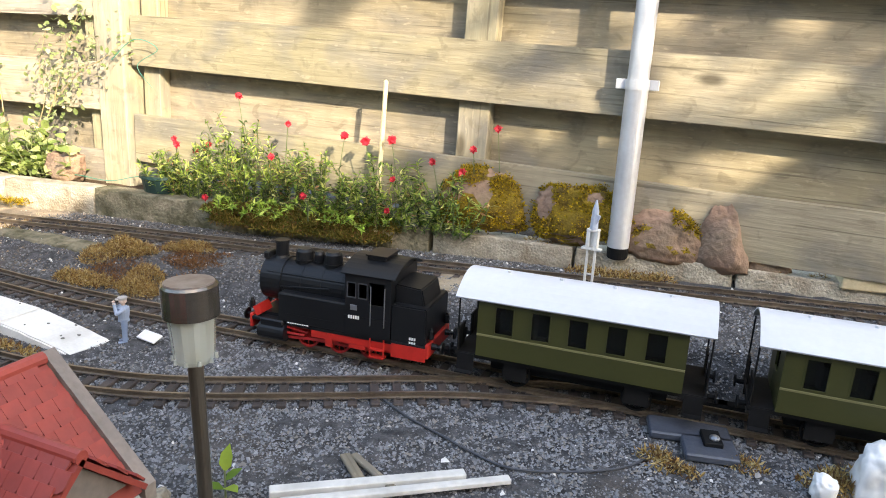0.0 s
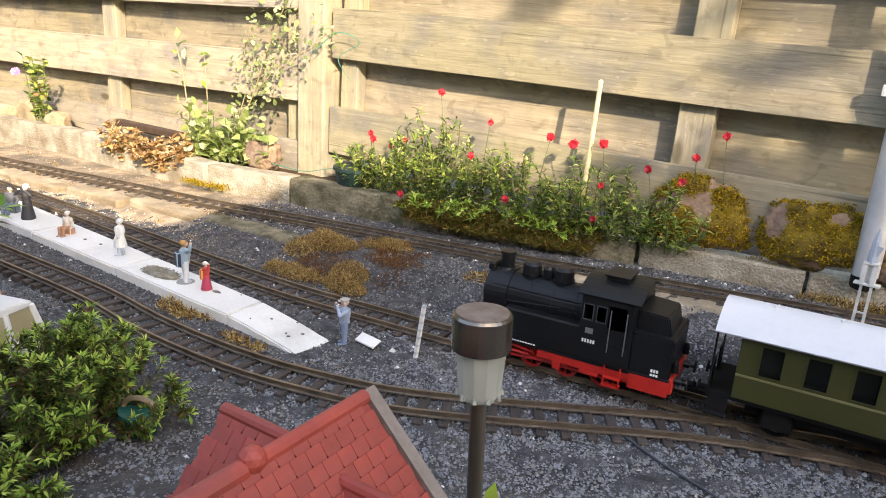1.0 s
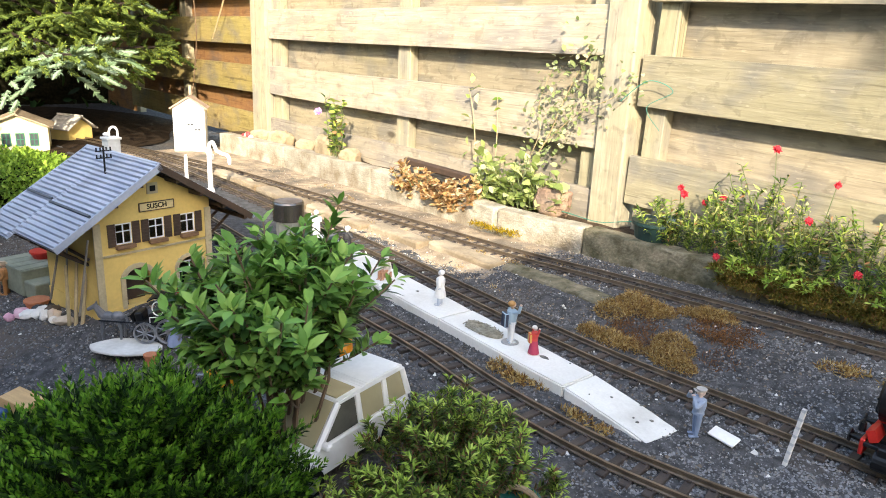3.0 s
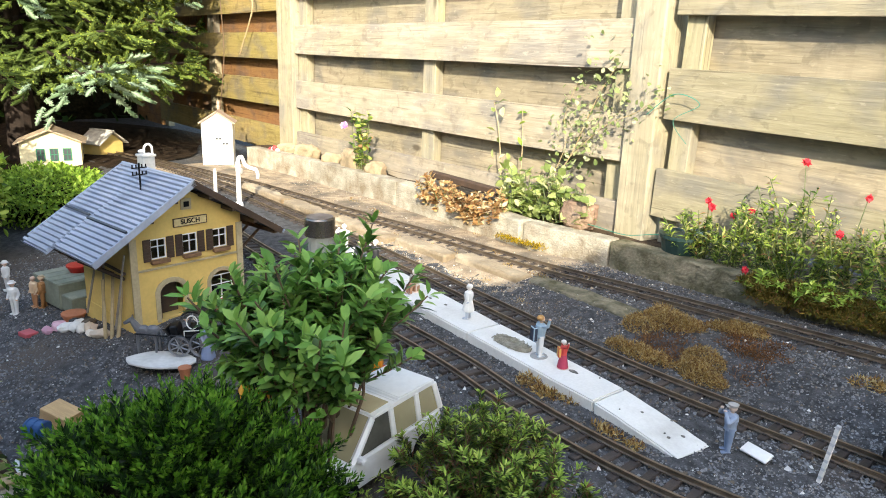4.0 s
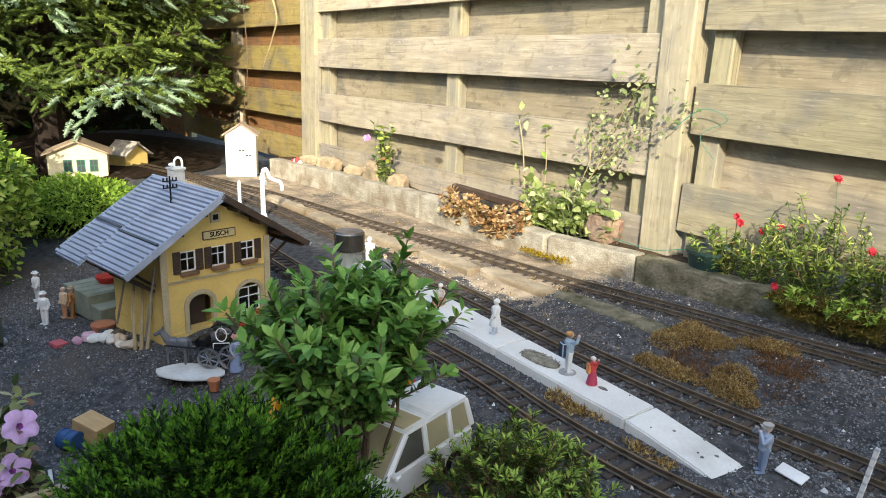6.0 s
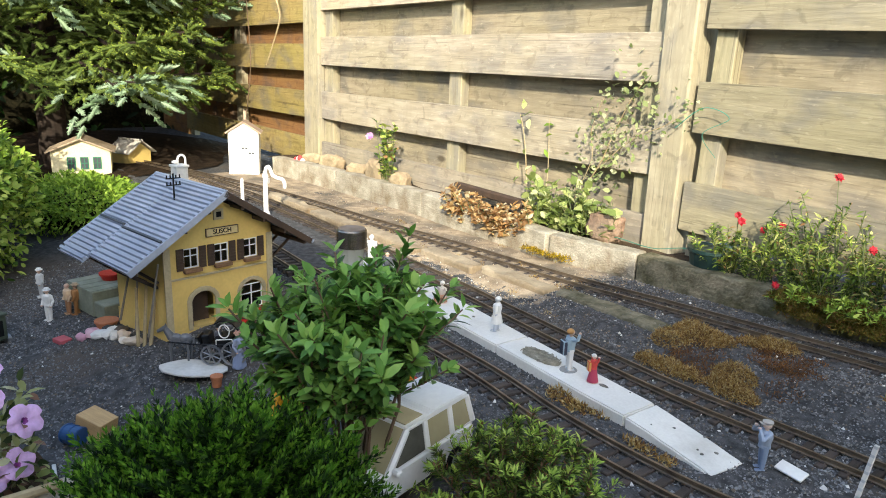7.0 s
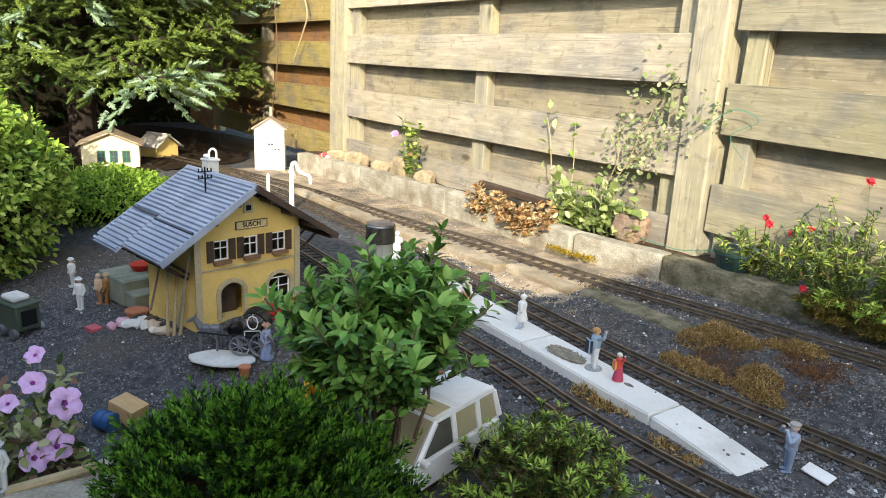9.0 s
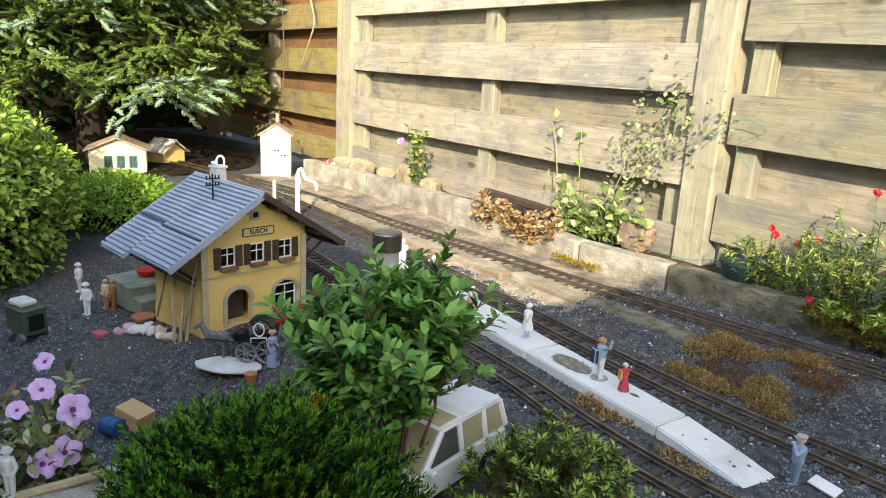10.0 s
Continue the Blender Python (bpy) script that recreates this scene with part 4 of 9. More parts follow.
def coach(m, label):
    e = thing("passenger_coach", label, "coach", m, group="coaches of the train")
    G, K = M["green"], M["black_matt"]
    L, W, z0, z1 = 0.250, 0.098, 0.045, 0.126
    wins = [(-0.1025 + 0.0455 * k, -0.1025 + 0.0455 * k + 0.0235, 0.0795, 0.1175) for k in range(5)]
    for s in (-1, 1):
        bm = bmesh.new()
        window_wall(bm, -L / 2, L / 2, s * W / 2, 0.0025, z0, z1, wins)
        part("side_wall", bm, G, e)
        bm = bmesh.new()
        box(bm, (0, s * (W / 2 + 0.0018), 0.0755), (L, 0.0012, 0.0026))
        part("waist_rail", bm, M["green_light"], e, "paler waist strip")
        for a, b, lo, hi in wins:
            bm = bmesh.new()
            for x in (a, b):
                box(bm, (x, s * (W / 2 + 0.0008), (lo + hi) / 2), (0.0014, 0.0024, hi - lo + 0.0014))
            for z in (lo, hi):
                box(bm, ((a + b) / 2, s * (W / 2 + 0.0008), z), (b - a, 0.0024, 0.0014))
            w = part("window_frame", bm, G, e)
            bm = bmesh.new()
            box(bm, ((a + b) / 2, s * (W / 2 - 0.0006), (lo + hi) / 2), (b - a - 0.0016, 0.0006, hi - lo - 0.0016))
            part("pane", bm, M["glass"], w)
    for s in (-1, 1):
        bm = bmesh.new()
        x = s * (L / 2 - 0.0013)
        for y in (-0.031, 0.031):
            box(bm, (x, y, (z0 + z1) / 2), (0.0025, 0.034, z1 - z0))
        box(bm, (x, 0, 0.121), (0.0025, 0.03, 0.012))
        box(bm, (x, 0, 0.062), (0.0022, 0.03, 0.034))
        pts = [Vector((x - 0.0012, y, z)) for y, z in arch(W, 0.020, z1)] + [Vector((x - 0.0012, W / 2, z1 - 0.002)), Vector((x - 0.0012, -W / 2, z1 - 0.002))]
        extrude_poly(bm, pts, (0.0024, 0, 0))
        part("end_wall", bm, G, e)
        bm = bmesh.new()
        xe = s * (L / 2 + 0.026)
        for y in (-0.044, 0.044):
            tube(bm, (xe, y, 0.042), (xe, y, 0.128), 0.0012, n=6)
        box(bm, (xe, 0, 0.0425), (0.003, 0.09, 0.002))
        for y in np.linspace(-0.044, 0.044, 9):
            if abs(y) > 0.012:
                tube(bm, (xe, y, 0.042), (xe, y, 0.076), 0.0009, n=5)
        for y in (-0.029, 0.029):
            box(bm, (xe, y, 0.076), (0.002, 0.032, 0.002))
            box(bm, (xe, y, 0.059), (0.0012, 0.030, 0.032))
        part("railing", bm, K, e, "black end platform railing")
        for y in (-1, 1):
            bm = bmesh.new()
            box(bm, (s * (L / 2 + 0.014), 0.05 * y, 0.018), (0.022, 0.012, 0.0018))
            box(bm, (s * (L / 2 + 0.014), 0.046 * y, 0.030), (0.022, 0.0018, 0.026))
            part("step", bm, K, e)
        for y in (0.031, -0.031):
            bm = bmesh.new()
            tube(bm, (s * (L / 2 + 0.026), y, 0.040), (s * (L / 2 + 0.038), y, 0.040), 0.0032)
            tube(bm, (s * (L / 2 + 0.037), y, 0.040), (s * (L / 2 + 0.039), y, 0.040), 0.008, n=14)
            part("buffer", bm, K, e)
        for y in (-0.028, 0.028):
            wheel(e, s * 0.075, y, 0.0185, 8, K, K)
    bm = bmesh.new()
    box(bm, (0, 0, 0.0415), (L + 0.056, 0.092, 0.006))
    box(bm, (0, 0, 0.030), (L - 0.03, 0.05, 0.022))
    for s in (-1, 1):
        box(bm, (s * 0.075, 0.036, 0.026), (0.03, 0.006, 0.028))
        box(bm, (s * 0.075, -0.036, 0.026), (0.03, 0.006, 0.028))
        box(bm, (s * (L / 2 + 0.04), 0, 0.018), (0.03, 0.014, 0.005))
    part("underframe", bm, K, e)
    bm = bmesh.new()
    arch_roof(bm, -0.153, 0.153, 0.118, 0.024, 0.1245, 0.0022)
    for x in (-0.1, -0.033, 0.033, 0.1):
        tube(bm, (x, 0.0, 0.147), (x, 0.0, 0.1535), 0.0025, n=8)
    part("roof", bm, M["roof_grey"], e, "pale grey arched roof")
    bm = bmesh.new()
    box(bm, (0, 0, 0.046), (L - 0.006, W - 0.006, 0.002))
    for k in range(6):
        for y in (-0.029, 0.029):
            box(bm, (-0.113 + 0.0455 * k, y, 0.066), (0.008, 0.034, 0.040))
    part("seating", bm, M["interior"], e, "dark brown benches inside")
    return e


def on_track(ctrl, x):
    fr = track_frames(ctrl, 0.01)
    q, t, nrm = min(fr, key=lambda f: abs(f[0].x - x))
    return q, math.degrees(math.atan2(t.y, t.x))


def rail_pose(x, turn=180.0):
    q, a = on_track(TRACK_B, x)
    return pose(q.x, q.y, track_z(q.x, q.y) + RAIL_TOP, 0, 0, a + turn)


TRAIN_FRONT = -0.515
locomotive(rail_pose(TRAIN_FRONT + 0.171) @ Matrix.Diagonal((0.875, 0.97, 0.97, 1)))
coach(rail_pose(TRAIN_FRONT + 0.513) @ Matrix.Diagonal((1.06, 1.03, 1.0, 1)), "olive green toy coach with pale roof and dark windows")
coach(rail_pose(TRAIN_FRONT + 0.881) @ Matrix.Diagonal((1.06, 1.03, 1.0, 1)), "olive green toy coach coupled at the end of the train")


# ---------------------------------------------------------------- station building
M["yellow"] = mat("ochre_plaster", (0.76, 0.55, 0.18), (0.66, 0.47, 0.15), 0.85, scale=12, fine=160, bump=0.2, dist=0.001, c3=(0.45, 0.33, 0.14), c3_scale=9, c3_at=0.66, var=0.1)
M["tile"] = mat("blue_grey_roof_panel", (0.38, 0.42, 0.50), (0.29, 0.33, 0.41), 0.45, scale=16, fine=140, rnd=0.12, bump=0.15, c3=(0.28, 0.31, 0.38), c3_scale=8, c3_at=0.6, var=0.12)
M["brown"] = mat("dark_brown_wood", (0.075, 0.045, 0.028), (0.05, 0.03, 0.02), 0.7, rnd=0.15)
M["box_wood"] = mat("window_box_wood", (0.24, 0.135, 0.07), (0.17, 0.095, 0.05), 0.75)
M["quoin"] = mat("pale_stone_trim", (0.50, 0.42, 0.27), (0.42, 0.35, 0.22), 0.85, bump=0.2)
M["cream_board"] = mat("cream_sign", (0.66, 0.54, 0.28), (0.58, 0.47, 0.24), 0.7)
M["grey_pole"] = mat("grey_weathered_pole", (0.26, 0.235, 0.20), (0.17, 0.15, 0.125), 0.85)
M["terracotta"] = mat("terracotta", (0.45, 0.17, 0.08), (0.36, 0.13, 0.06), 0.8)

ST = pose(-1.655, 0.476, -0.055, 0, 0, 10.5)
station = thing("station_building", "small ochre model station with blue-grey ribbed roof", "station building", ST)
# local: facade at x = 0 facing +x, house reaching to -x; z = 0 at its foot
HW, HD, EH, RH = 0.131, 0.222, 0.199, 0.281
HL = 0.118
bm = bmesh.new()
ops = {"door": (-0.075, -0.030, 0.0, 0.066), "win": (0.022, 0.066, 0.022, 0.070)}


def front_wall(bm):
    t = 0.006
    da, db, wa, wb = -0.063, -0.011, 0.0515, 0.1045
    for a, b in ((-HL, da), (db, wa), (wb, HW)):
        box(bm, (-t / 2, (a + b) / 2, 0.066), (t, b - a, 0.132))
    box(bm, (-t / 2, (wa + wb) / 2, 0.0075), (t, wb - wa, 0.015))
    for a, b, z in ((da, db, 0.058), (wa, wb, 0.058)):
        # spandrel over a round head
        c, r = (a + b) / 2, (b - a) / 2
        pts = [Vector((-t, c - r * math.cos(math.pi * k / 12), z + 0.8 * r * math.sin(math.pi * k / 12))) for k in range(13)]
        extrude_poly(bm, pts + [Vector((-t, b, 0.132)), Vector((-t, a, 0.132))], (t, 0, 0))
    ups = [(-0.0755, -0.0425), (-0.0075, 0.0255), (0.0615, 0.0945)]
    xs = [-HL] + [v for u in ups for v in u] + [HW]
    for a, b in zip(xs[::2], xs[1::2]):
        box(bm, (-t / 2, (a + b) / 2, 0.153), (t, b - a, 0.042))
    gable = [(-HL, 0.174), (HW, 0.174), (HW, EH), (0, RH - 0.012), (-HL, EH + 0.008)]
    extrude_poly(bm, [Vector((-t, y, z)) for y, z in gable], (t, 0, 0))


front_wall(bm)
box(bm, (-HD + 0.003, (HW - HL) / 2, EH / 2), (0.006, HW + HL, EH))
for y in (-HL + 0.003, HW - 0.003):
    box(bm, (-HD / 2, y, EH / 2), (HD, 0.006, EH))
extrude_poly(bm, [Vector((-HD, y, z)) for y, z in [(-HW, EH), (HW, EH), (0, RH - 0.012)]], (0.006, 0, 0))
box(bm, (-HD / 2, (HW - HL) / 2, -0.02), (HD + 0.004, HW + HL + 0.004, 0.05))
part("wall", bm, M["yellow"], station)
bm = bmesh.new()
for y in (-HL + 0.007, HW - 0.006):
    box(bm, (0.001, y, 0.085), (0.004, 0.014, 0.19))
box(bm, (0.0015, (HW - HL) / 2, 0.1135), (0.003, HW + HL, 0.004))
for k in range(11):
    t = math.pi * k / 10
    box(bm, (0.0012, -0.037 + 0.031 * math.cos(t), 0.058 + 0.026 * math.sin(t)), (0.005, 0.011, 0.0095), rx=math.degrees(t) + 90)
    box(bm, (0.0012, 0.078 + 0.031 * math.cos(t), 0.058 + 0.026 * math.sin(t)), (0.005, 0.011, 0.0075), rx=math.degrees(t) + 90)
for y in (-0.068, -0.006):
    box(bm, (0.0012, y, 0.029), (0.005, 0.009, 0.058))
for y in (0.047, 0.109):
    box(bm, (0.0012, y, 0.036), (0.005, 0.007, 0.046))
box(bm, (0.003, 0.078, 0.0125), (0.010, 0.066, 0.005))
part("stone_trim", bm, M["quoin"], station, "pale stone corners and arches")
bm = bmesh.new()
box(bm, (-0.030, -0.037, 0.040), (0.003, 0.052, 0.080))
box(bm, (-0.016, -0.060, 0.034), (0.026, 0.0025, 0.064))
part("door", bm, M["brown"], station, "dark open doorway with brown door leaf")
rr = random.Random(4)


def small_window(y, z, w, h, shutters):
    bm = bmesh.new()
    for a in (-1, 1):
        box(bm, (-0.002, y + a * (w / 2 - 0.001), z), (0.003, 0.002, h))
        box(bm, (-0.002, y, z + a * (h / 2 - 0.001)), (0.003, w, 0.002))
    box(bm, (-0.002, y, z), (0.0025, 0.0018, h))
    box(bm, (-0.002, y, z + h * 0.12), (0.0025, w, 0.0016))
    wdw = part("window", bm, M["white"], station, "white window frame")
    bm = bmesh.new()
    box(bm, (-0.004, y, z), (0.001, w, h))
    part("pane", bm, M["glass"], wdw)
    if shutters:
        for s in (-1, 1):
            bm = bmesh.new()
            box(bm, (0.0025, y + s * (w / 2 + 0.008), z), (0.0025, 0.015, h + 0.004))
            for q in range(6):
                box(bm, (0.004, y + s * (w / 2 + 0.008), z - h / 2 + 0.004 + q * h / 6), (0.0012, 0.012, 0.002))
            part("shutter", bm, M["brown"], wdw, "brown louvred shutter")
        bm = bmesh.new()
        box(bm, (0.007, y, z - h / 2 - 0.004), (0.010, w + 0.006, 0.008), bevel=0.001)
        part("flower_box", bm, M["box_wood"], wdw, "brown window box")


for y in (-0.059, 0.009, 0.078):
    small_window(y, 0.153, 0.033, 0.041, True)
small_window(0.078, 0.043, 0.053, 0.056, False)
bm = bmesh.new()
box(bm, (0.001, 0.005, 0.236), (0.005, 0.022, 0.022))
part("gable_window", bm, M["quoin"], station)
bm = bmesh.new()
box(bm, (0.0025, 0.005, 0.236), (0.005, 0.011, 0.011))
part("gable_pane", bm, M["black_matt"], station)
bm = bmesh.new()
box(bm, (0.0015, 0.012, 0.200), (0.003, 0.072, 0.0165))
board = part("name_board", bm, M["cream_board"], station, "pale name board with dark letters")
cu = bpy.data.curves.new("lettering", 'FONT')
cu.body, cu.size, cu.extrude, cu.align_x, cu.align_y = "SUSCH", 0.0140, 0.0006, 'CENTER', 'CENTER'
cu.offset = 0.0002
cu.materials.append(M["black_matt"])
bm = bmesh.new()
for z in (-0.0082, 0.0082):
    box(bm, (0.0022, 0.012, 0.200 + z), (0.0036, 0.074, 0.0014))
for y in (-0.0365, 0.0365):
    box(bm, (0.0022, 0.012 + y, 0.200), (0.0036, 0.0014, 0.0165))
part("board_rim", bm, M["brown"], board, "dark rim")
txt = new("lettering", cu)
txt.parent = board
txt.matrix_basis = pose(0.0035, 0.012, 0.200, 90, 0, 90)
# roof: two ribbed slopes
pitch_len = math.hypot(HW + 0.083, (RH - EH) / HW * (HW + 0.083))
slope = math.degrees(math.atan2(RH - EH, HW))
for s in (-1, 1):
    x0, x1 = -HD - 0.028, 0.045
    top = Vector((0, 0, RH + 0.006))
    down = Vector((0, s * math.cos(radians(slope)), -math.sin(radians(slope))))
    nrm = Vector((0, s * math.sin(radians(slope)), math.cos(radians(slope))))
    plen = pitch_len
    # the rear bay of the yard side reaches a little further down than the front bay
    bays = ((x0, -0.128, plen + 0.010), (-0.126, x1, plen - 0.008)) if s < 0 else ((x0, x1, plen),)
    for xa, xb, reach in bays:
        bm = bmesh.new()
        ribs = round(22 * reach / plen)
        ring = []
        for k in range(ribs):
            for f_, up_ in ((0.0, 0.0050), (0.50, 0.0042), (0.62, -0.0022), (0.92, -0.0022)):
                ring.append(top + down * (reach * (k + f_) / ribs) + nrm * up_)
        ring.append(top + down * reach + nrm * 0.004)
        low = [p - nrm * 0.008 for p in (ring[-1], ring[0])]
        extrude_poly(bm, [Vector((xa, p.y, p.z)) for p in ring + low], (xb - xa, 0, 0))
        part("roof_slope", bm, M["tile"], station, "blue-grey ribbed roof slope")
    for x in (x1 + 0.001, x0 - 0.001):
        bm = bmesh.new()
        pts = [top + down * d - nrm * h for d, h in ((-0.002, -0.004), (plen - 0.008, -0.004), (plen - 0.008, 0.009), (-0.002, 0.009))]
        extrude_poly(bm, [Vector((x - 0.002, p.y, p.z)) for p in pts], (0.004, 0, 0))
        part("barge_board", bm, M["tile"] if s < 0 else M["brown"], station, "grey barge board" if s < 0 else "dark brown barge board")
    for q in range(4):
        bm = bmesh.new()
        p = top + down * (plen * (0.2 + 0.24 * q)) - nrm * 0.010
        box(bm, ((x0 + x1) / 2 + 0.004, p.y, p.z), (x1 - x0 - 0.012, 0.008, 0.008))
        part("purlin", bm, M["brown"], station, "dark brown purlin")
bm = bmesh.new()
tube(bm, (-HD - 0.028, 0, RH + 0.007), (0.045, 0, RH + 0.007), 0.0055, n=8)
part("ridge_cap", bm, M["tile"], station)
bm = bmesh.new()
CX, CY = -0.166, 0.012
box(bm, (CX, CY, RH + 0.010), (0.027, 0.027, 0.046), bevel=0.001)
box(bm, (CX, CY, RH + 0.034), (0.032, 0.032, 0.005), bevel=0.001)
ch = part("chimney", bm, M["white_dirty"], station, "grey chimney with white hoop")
bm = bmesh.new()
for k in range(12):
    t0, t1 = math.pi * k / 12, math.pi * (k + 1) / 12
    tube(bm, (CX, CY + 0.006 + 0.009 * math.cos(t0), RH + 0.047 + 0.010 * math.sin(t0)), (CX, CY + 0.006 + 0.009 * math.cos(t1), RH + 0.047 + 0.010 * math.sin(t1)), 0.0024, n=6)
for s in (-1, 1):
    tube(bm, (CX, CY + 0.006 + 0.009 * s, RH + 0.034), (CX, CY + 0.006 + 0.009 * s, RH + 0.048), 0.0024, n=6)
ball(bm, (CX, CY - 0.009, RH + 0.043), 0.005, (0.8, 1.6, 0.8), 2)
part("hoop", bm, M["white"], ch)
# roof mast with insulators
bm = bmesh.new()
px, py, pz = -0.080, -0.046, RH - 0.019
tube(bm, (px, py, pz - 0.02), (px, py, pz + 0.052), 0.0020, n=6)
for z in (0.028, 0.042):
    box(bm, (px, py, pz + z), (0.002, 0.032, 0.0022))
    for y in (-0.014, -0.006, 0.006, 0.014):
        tube(bm, (px, py + y, pz + z), (px, py + y, pz + z + 0.007), 0.0016, n=6)
part("roof_mast", bm, M["black_matt"], station, "black insulator mast")
# crack: loose strip and brackets under the eave
for k in range(5):
    x = -0.03 - 0.045 * k
    for s in (-1, 1):
        bm = bmesh.new()
        tube(bm, (x, (HW if s > 0 else HL) * s, 0.095), (x, (HW + 0.070) * s, 0.150), 0.0036, n=6)
        part("eave_bracket", bm, M["brown"], station)
for x, lean_ in ((-0.02, 0.012), (-0.075, -0.022), (-0.15, 0.03)):
    bm = bmesh.new()
    tube(bm, (x, -HL - 0.030, 0.0), (x + lean_, -HL - 0.006, 0.150), 0.0026, 0.0020, 7)
    part("side_pole", bm, M["grey_pole"], station, "grey weathered pole leaning under the eave")
bm = bmesh.new()
tube(bm, (-0.01, -HL - 0.008, 0.112), (-0.215, -HL - 0.008, 0.118), 0.0032, 0.0032, 7)
part("side_rail", bm, M["brown"], station, "dark timber rail on the side wall")
bm = bmesh.new()
d0 = pitch_len * 0.60
q = math.radians(math.degrees(math.atan2(RH - EH, HW)))
for xa, xb, dd in ((-0.245, -0.128, d0), (-0.126, 0.04, d0 + 0.007)):
    box(bm, ((xa + xb) / 2, -dd * math.cos(q) - 0.003, RH + 0.0105 - dd * math.sin(q)), (xb - xa, 0.0045, 0.0036), rx=math.degrees(q))
part("roof_joint", bm, M["dark_grey"], station, "raised grey joint strip across the roof")
# red bench before the station
bm = bmesh.new()
box(bm, (0, 0, 0.018), (0.018, 0.075, 0.003))
box(bm, (-0.009, 0, 0.030), (0.003, 0.075, 0.018), ry=-10)
for y in (-0.03, 0.03):
    box(bm, (0, y, 0.009), (0.016, 0.004, 0.018))
tagged(part("bench", bm, M["red"], m=ST @ pose(0.075, 0.045, 0.003)), "small red bench before the station wall", "bench")


# ---------------------------------------------------------------- white signal tower, water crane, huts
M["tower_roof"] = mat("faded_brown_roof", (0.42, 0.30, 0.22), (0.32, 0.23, 0.17), 0.8)
tower = thing("white_tower", "white model tower with brown pitched roof", "tower", pose(-3.362, 1.208, -0.052, 0, 0, -27) @ Matrix.Diagonal((0.94, 1.20, 1.0, 1.0)))
bm = bmesh.new()
box(bm, (0, 0, 0.11), (0.115, 0.11, 0.22), bevel=0.001)
extrude_poly(bm, [Vector((-0.0575, -0.055, 0.219)), Vector((-0.0575, 0.055, 0.219)), Vector((-0.0575, 0, 0.262))], (0.115, 0, 0))
part("wall", bm, M["white"], tower)
for s in (-1, 1):
    bm = bmesh.new()
    box(bm, (0, s * 0.031, 0.243), (0.135, 0.085, 0.006), rx=-s * 38)
    part("roof_slope", bm, M["tower_roof"], tower, "grey-brown roof slope")
bm = bmesh.new()
for y, z in ((0.004, 0.150), (0.028, 0.128)):
    for q in (-0.006, 0.006):
        box(bm, (0.058, y + q, z), (0.003, 0.009, 0.009))
part("window", bm, M["dark_grey"], tower, "small dark windows")
bm = bmesh.new()
tube(bm, (-0.05, 0, 0.27), (-0.05, 0, 0.31), 0.006, n=8)
part("finial", bm, M["tower_roof"], tower)


def water_crane(x, y):
    e = thing("water_crane", "white model water crane beside the track", "water crane", pose(x, y, gz(x, y), 0, 0, 40))
    bm = bmesh.new()
    tube(bm, (0, 0, 0), (0, 0, 0.012), 0.014, 0.011, n=12)
    tube(bm, (0, 0, 0.01), (0, 0, 0.130), 0.0085, 0.0075, n=12)
    tube(bm, (0, 0, 0.130), (0, 0, 0.150), 0.011, 0.006, n=12)
    part("column", bm, M["white"], e)
    bm = bmesh.new()
    arm = [Vector((0.0, 0, 0.145)), Vector((0.004, 0, 0.162)), Vector((0.014, 0, 0.166)), Vector((0.020, 0, 0.154)), Vector((0.026, 0, 0.138)), Vector((0.044, 0, 0.130)), Vector((0.064, 0, 0.126)), Vector((0.070, 0, 0.114)), Vector((0.070, 0, 0.100))]
    for a, b in zip(arm, arm[1:]):
        tube(bm, a, b, 0.0060, 0.0060, 10)
        ball(bm, b, 0.0060, sub=1)
    part("arm", bm, M["white"], e)
    bm = bmesh.new()
    tube(bm, (-0.003, 0, 0.118), (0.012, 0, 0.118), 0.010, 0.010, n=12)
    part("valve", bm, M["white"], e)


water_crane(-2.475, 0.930)
bm = bmesh.new()
tube(bm, (0, 0, -0.01), (0, 0, 0.086), 0.0065, 0.006, 10)
tube(bm, (0, 0, 0.086), (0, 0, 0.093), 0.006, 0.002, 10)
tagged(part("white_post", bm, M["white"], m=pose(-2.70, 0.935, gz(-2.7, 0.935))), "short white post beside the far track", "post")


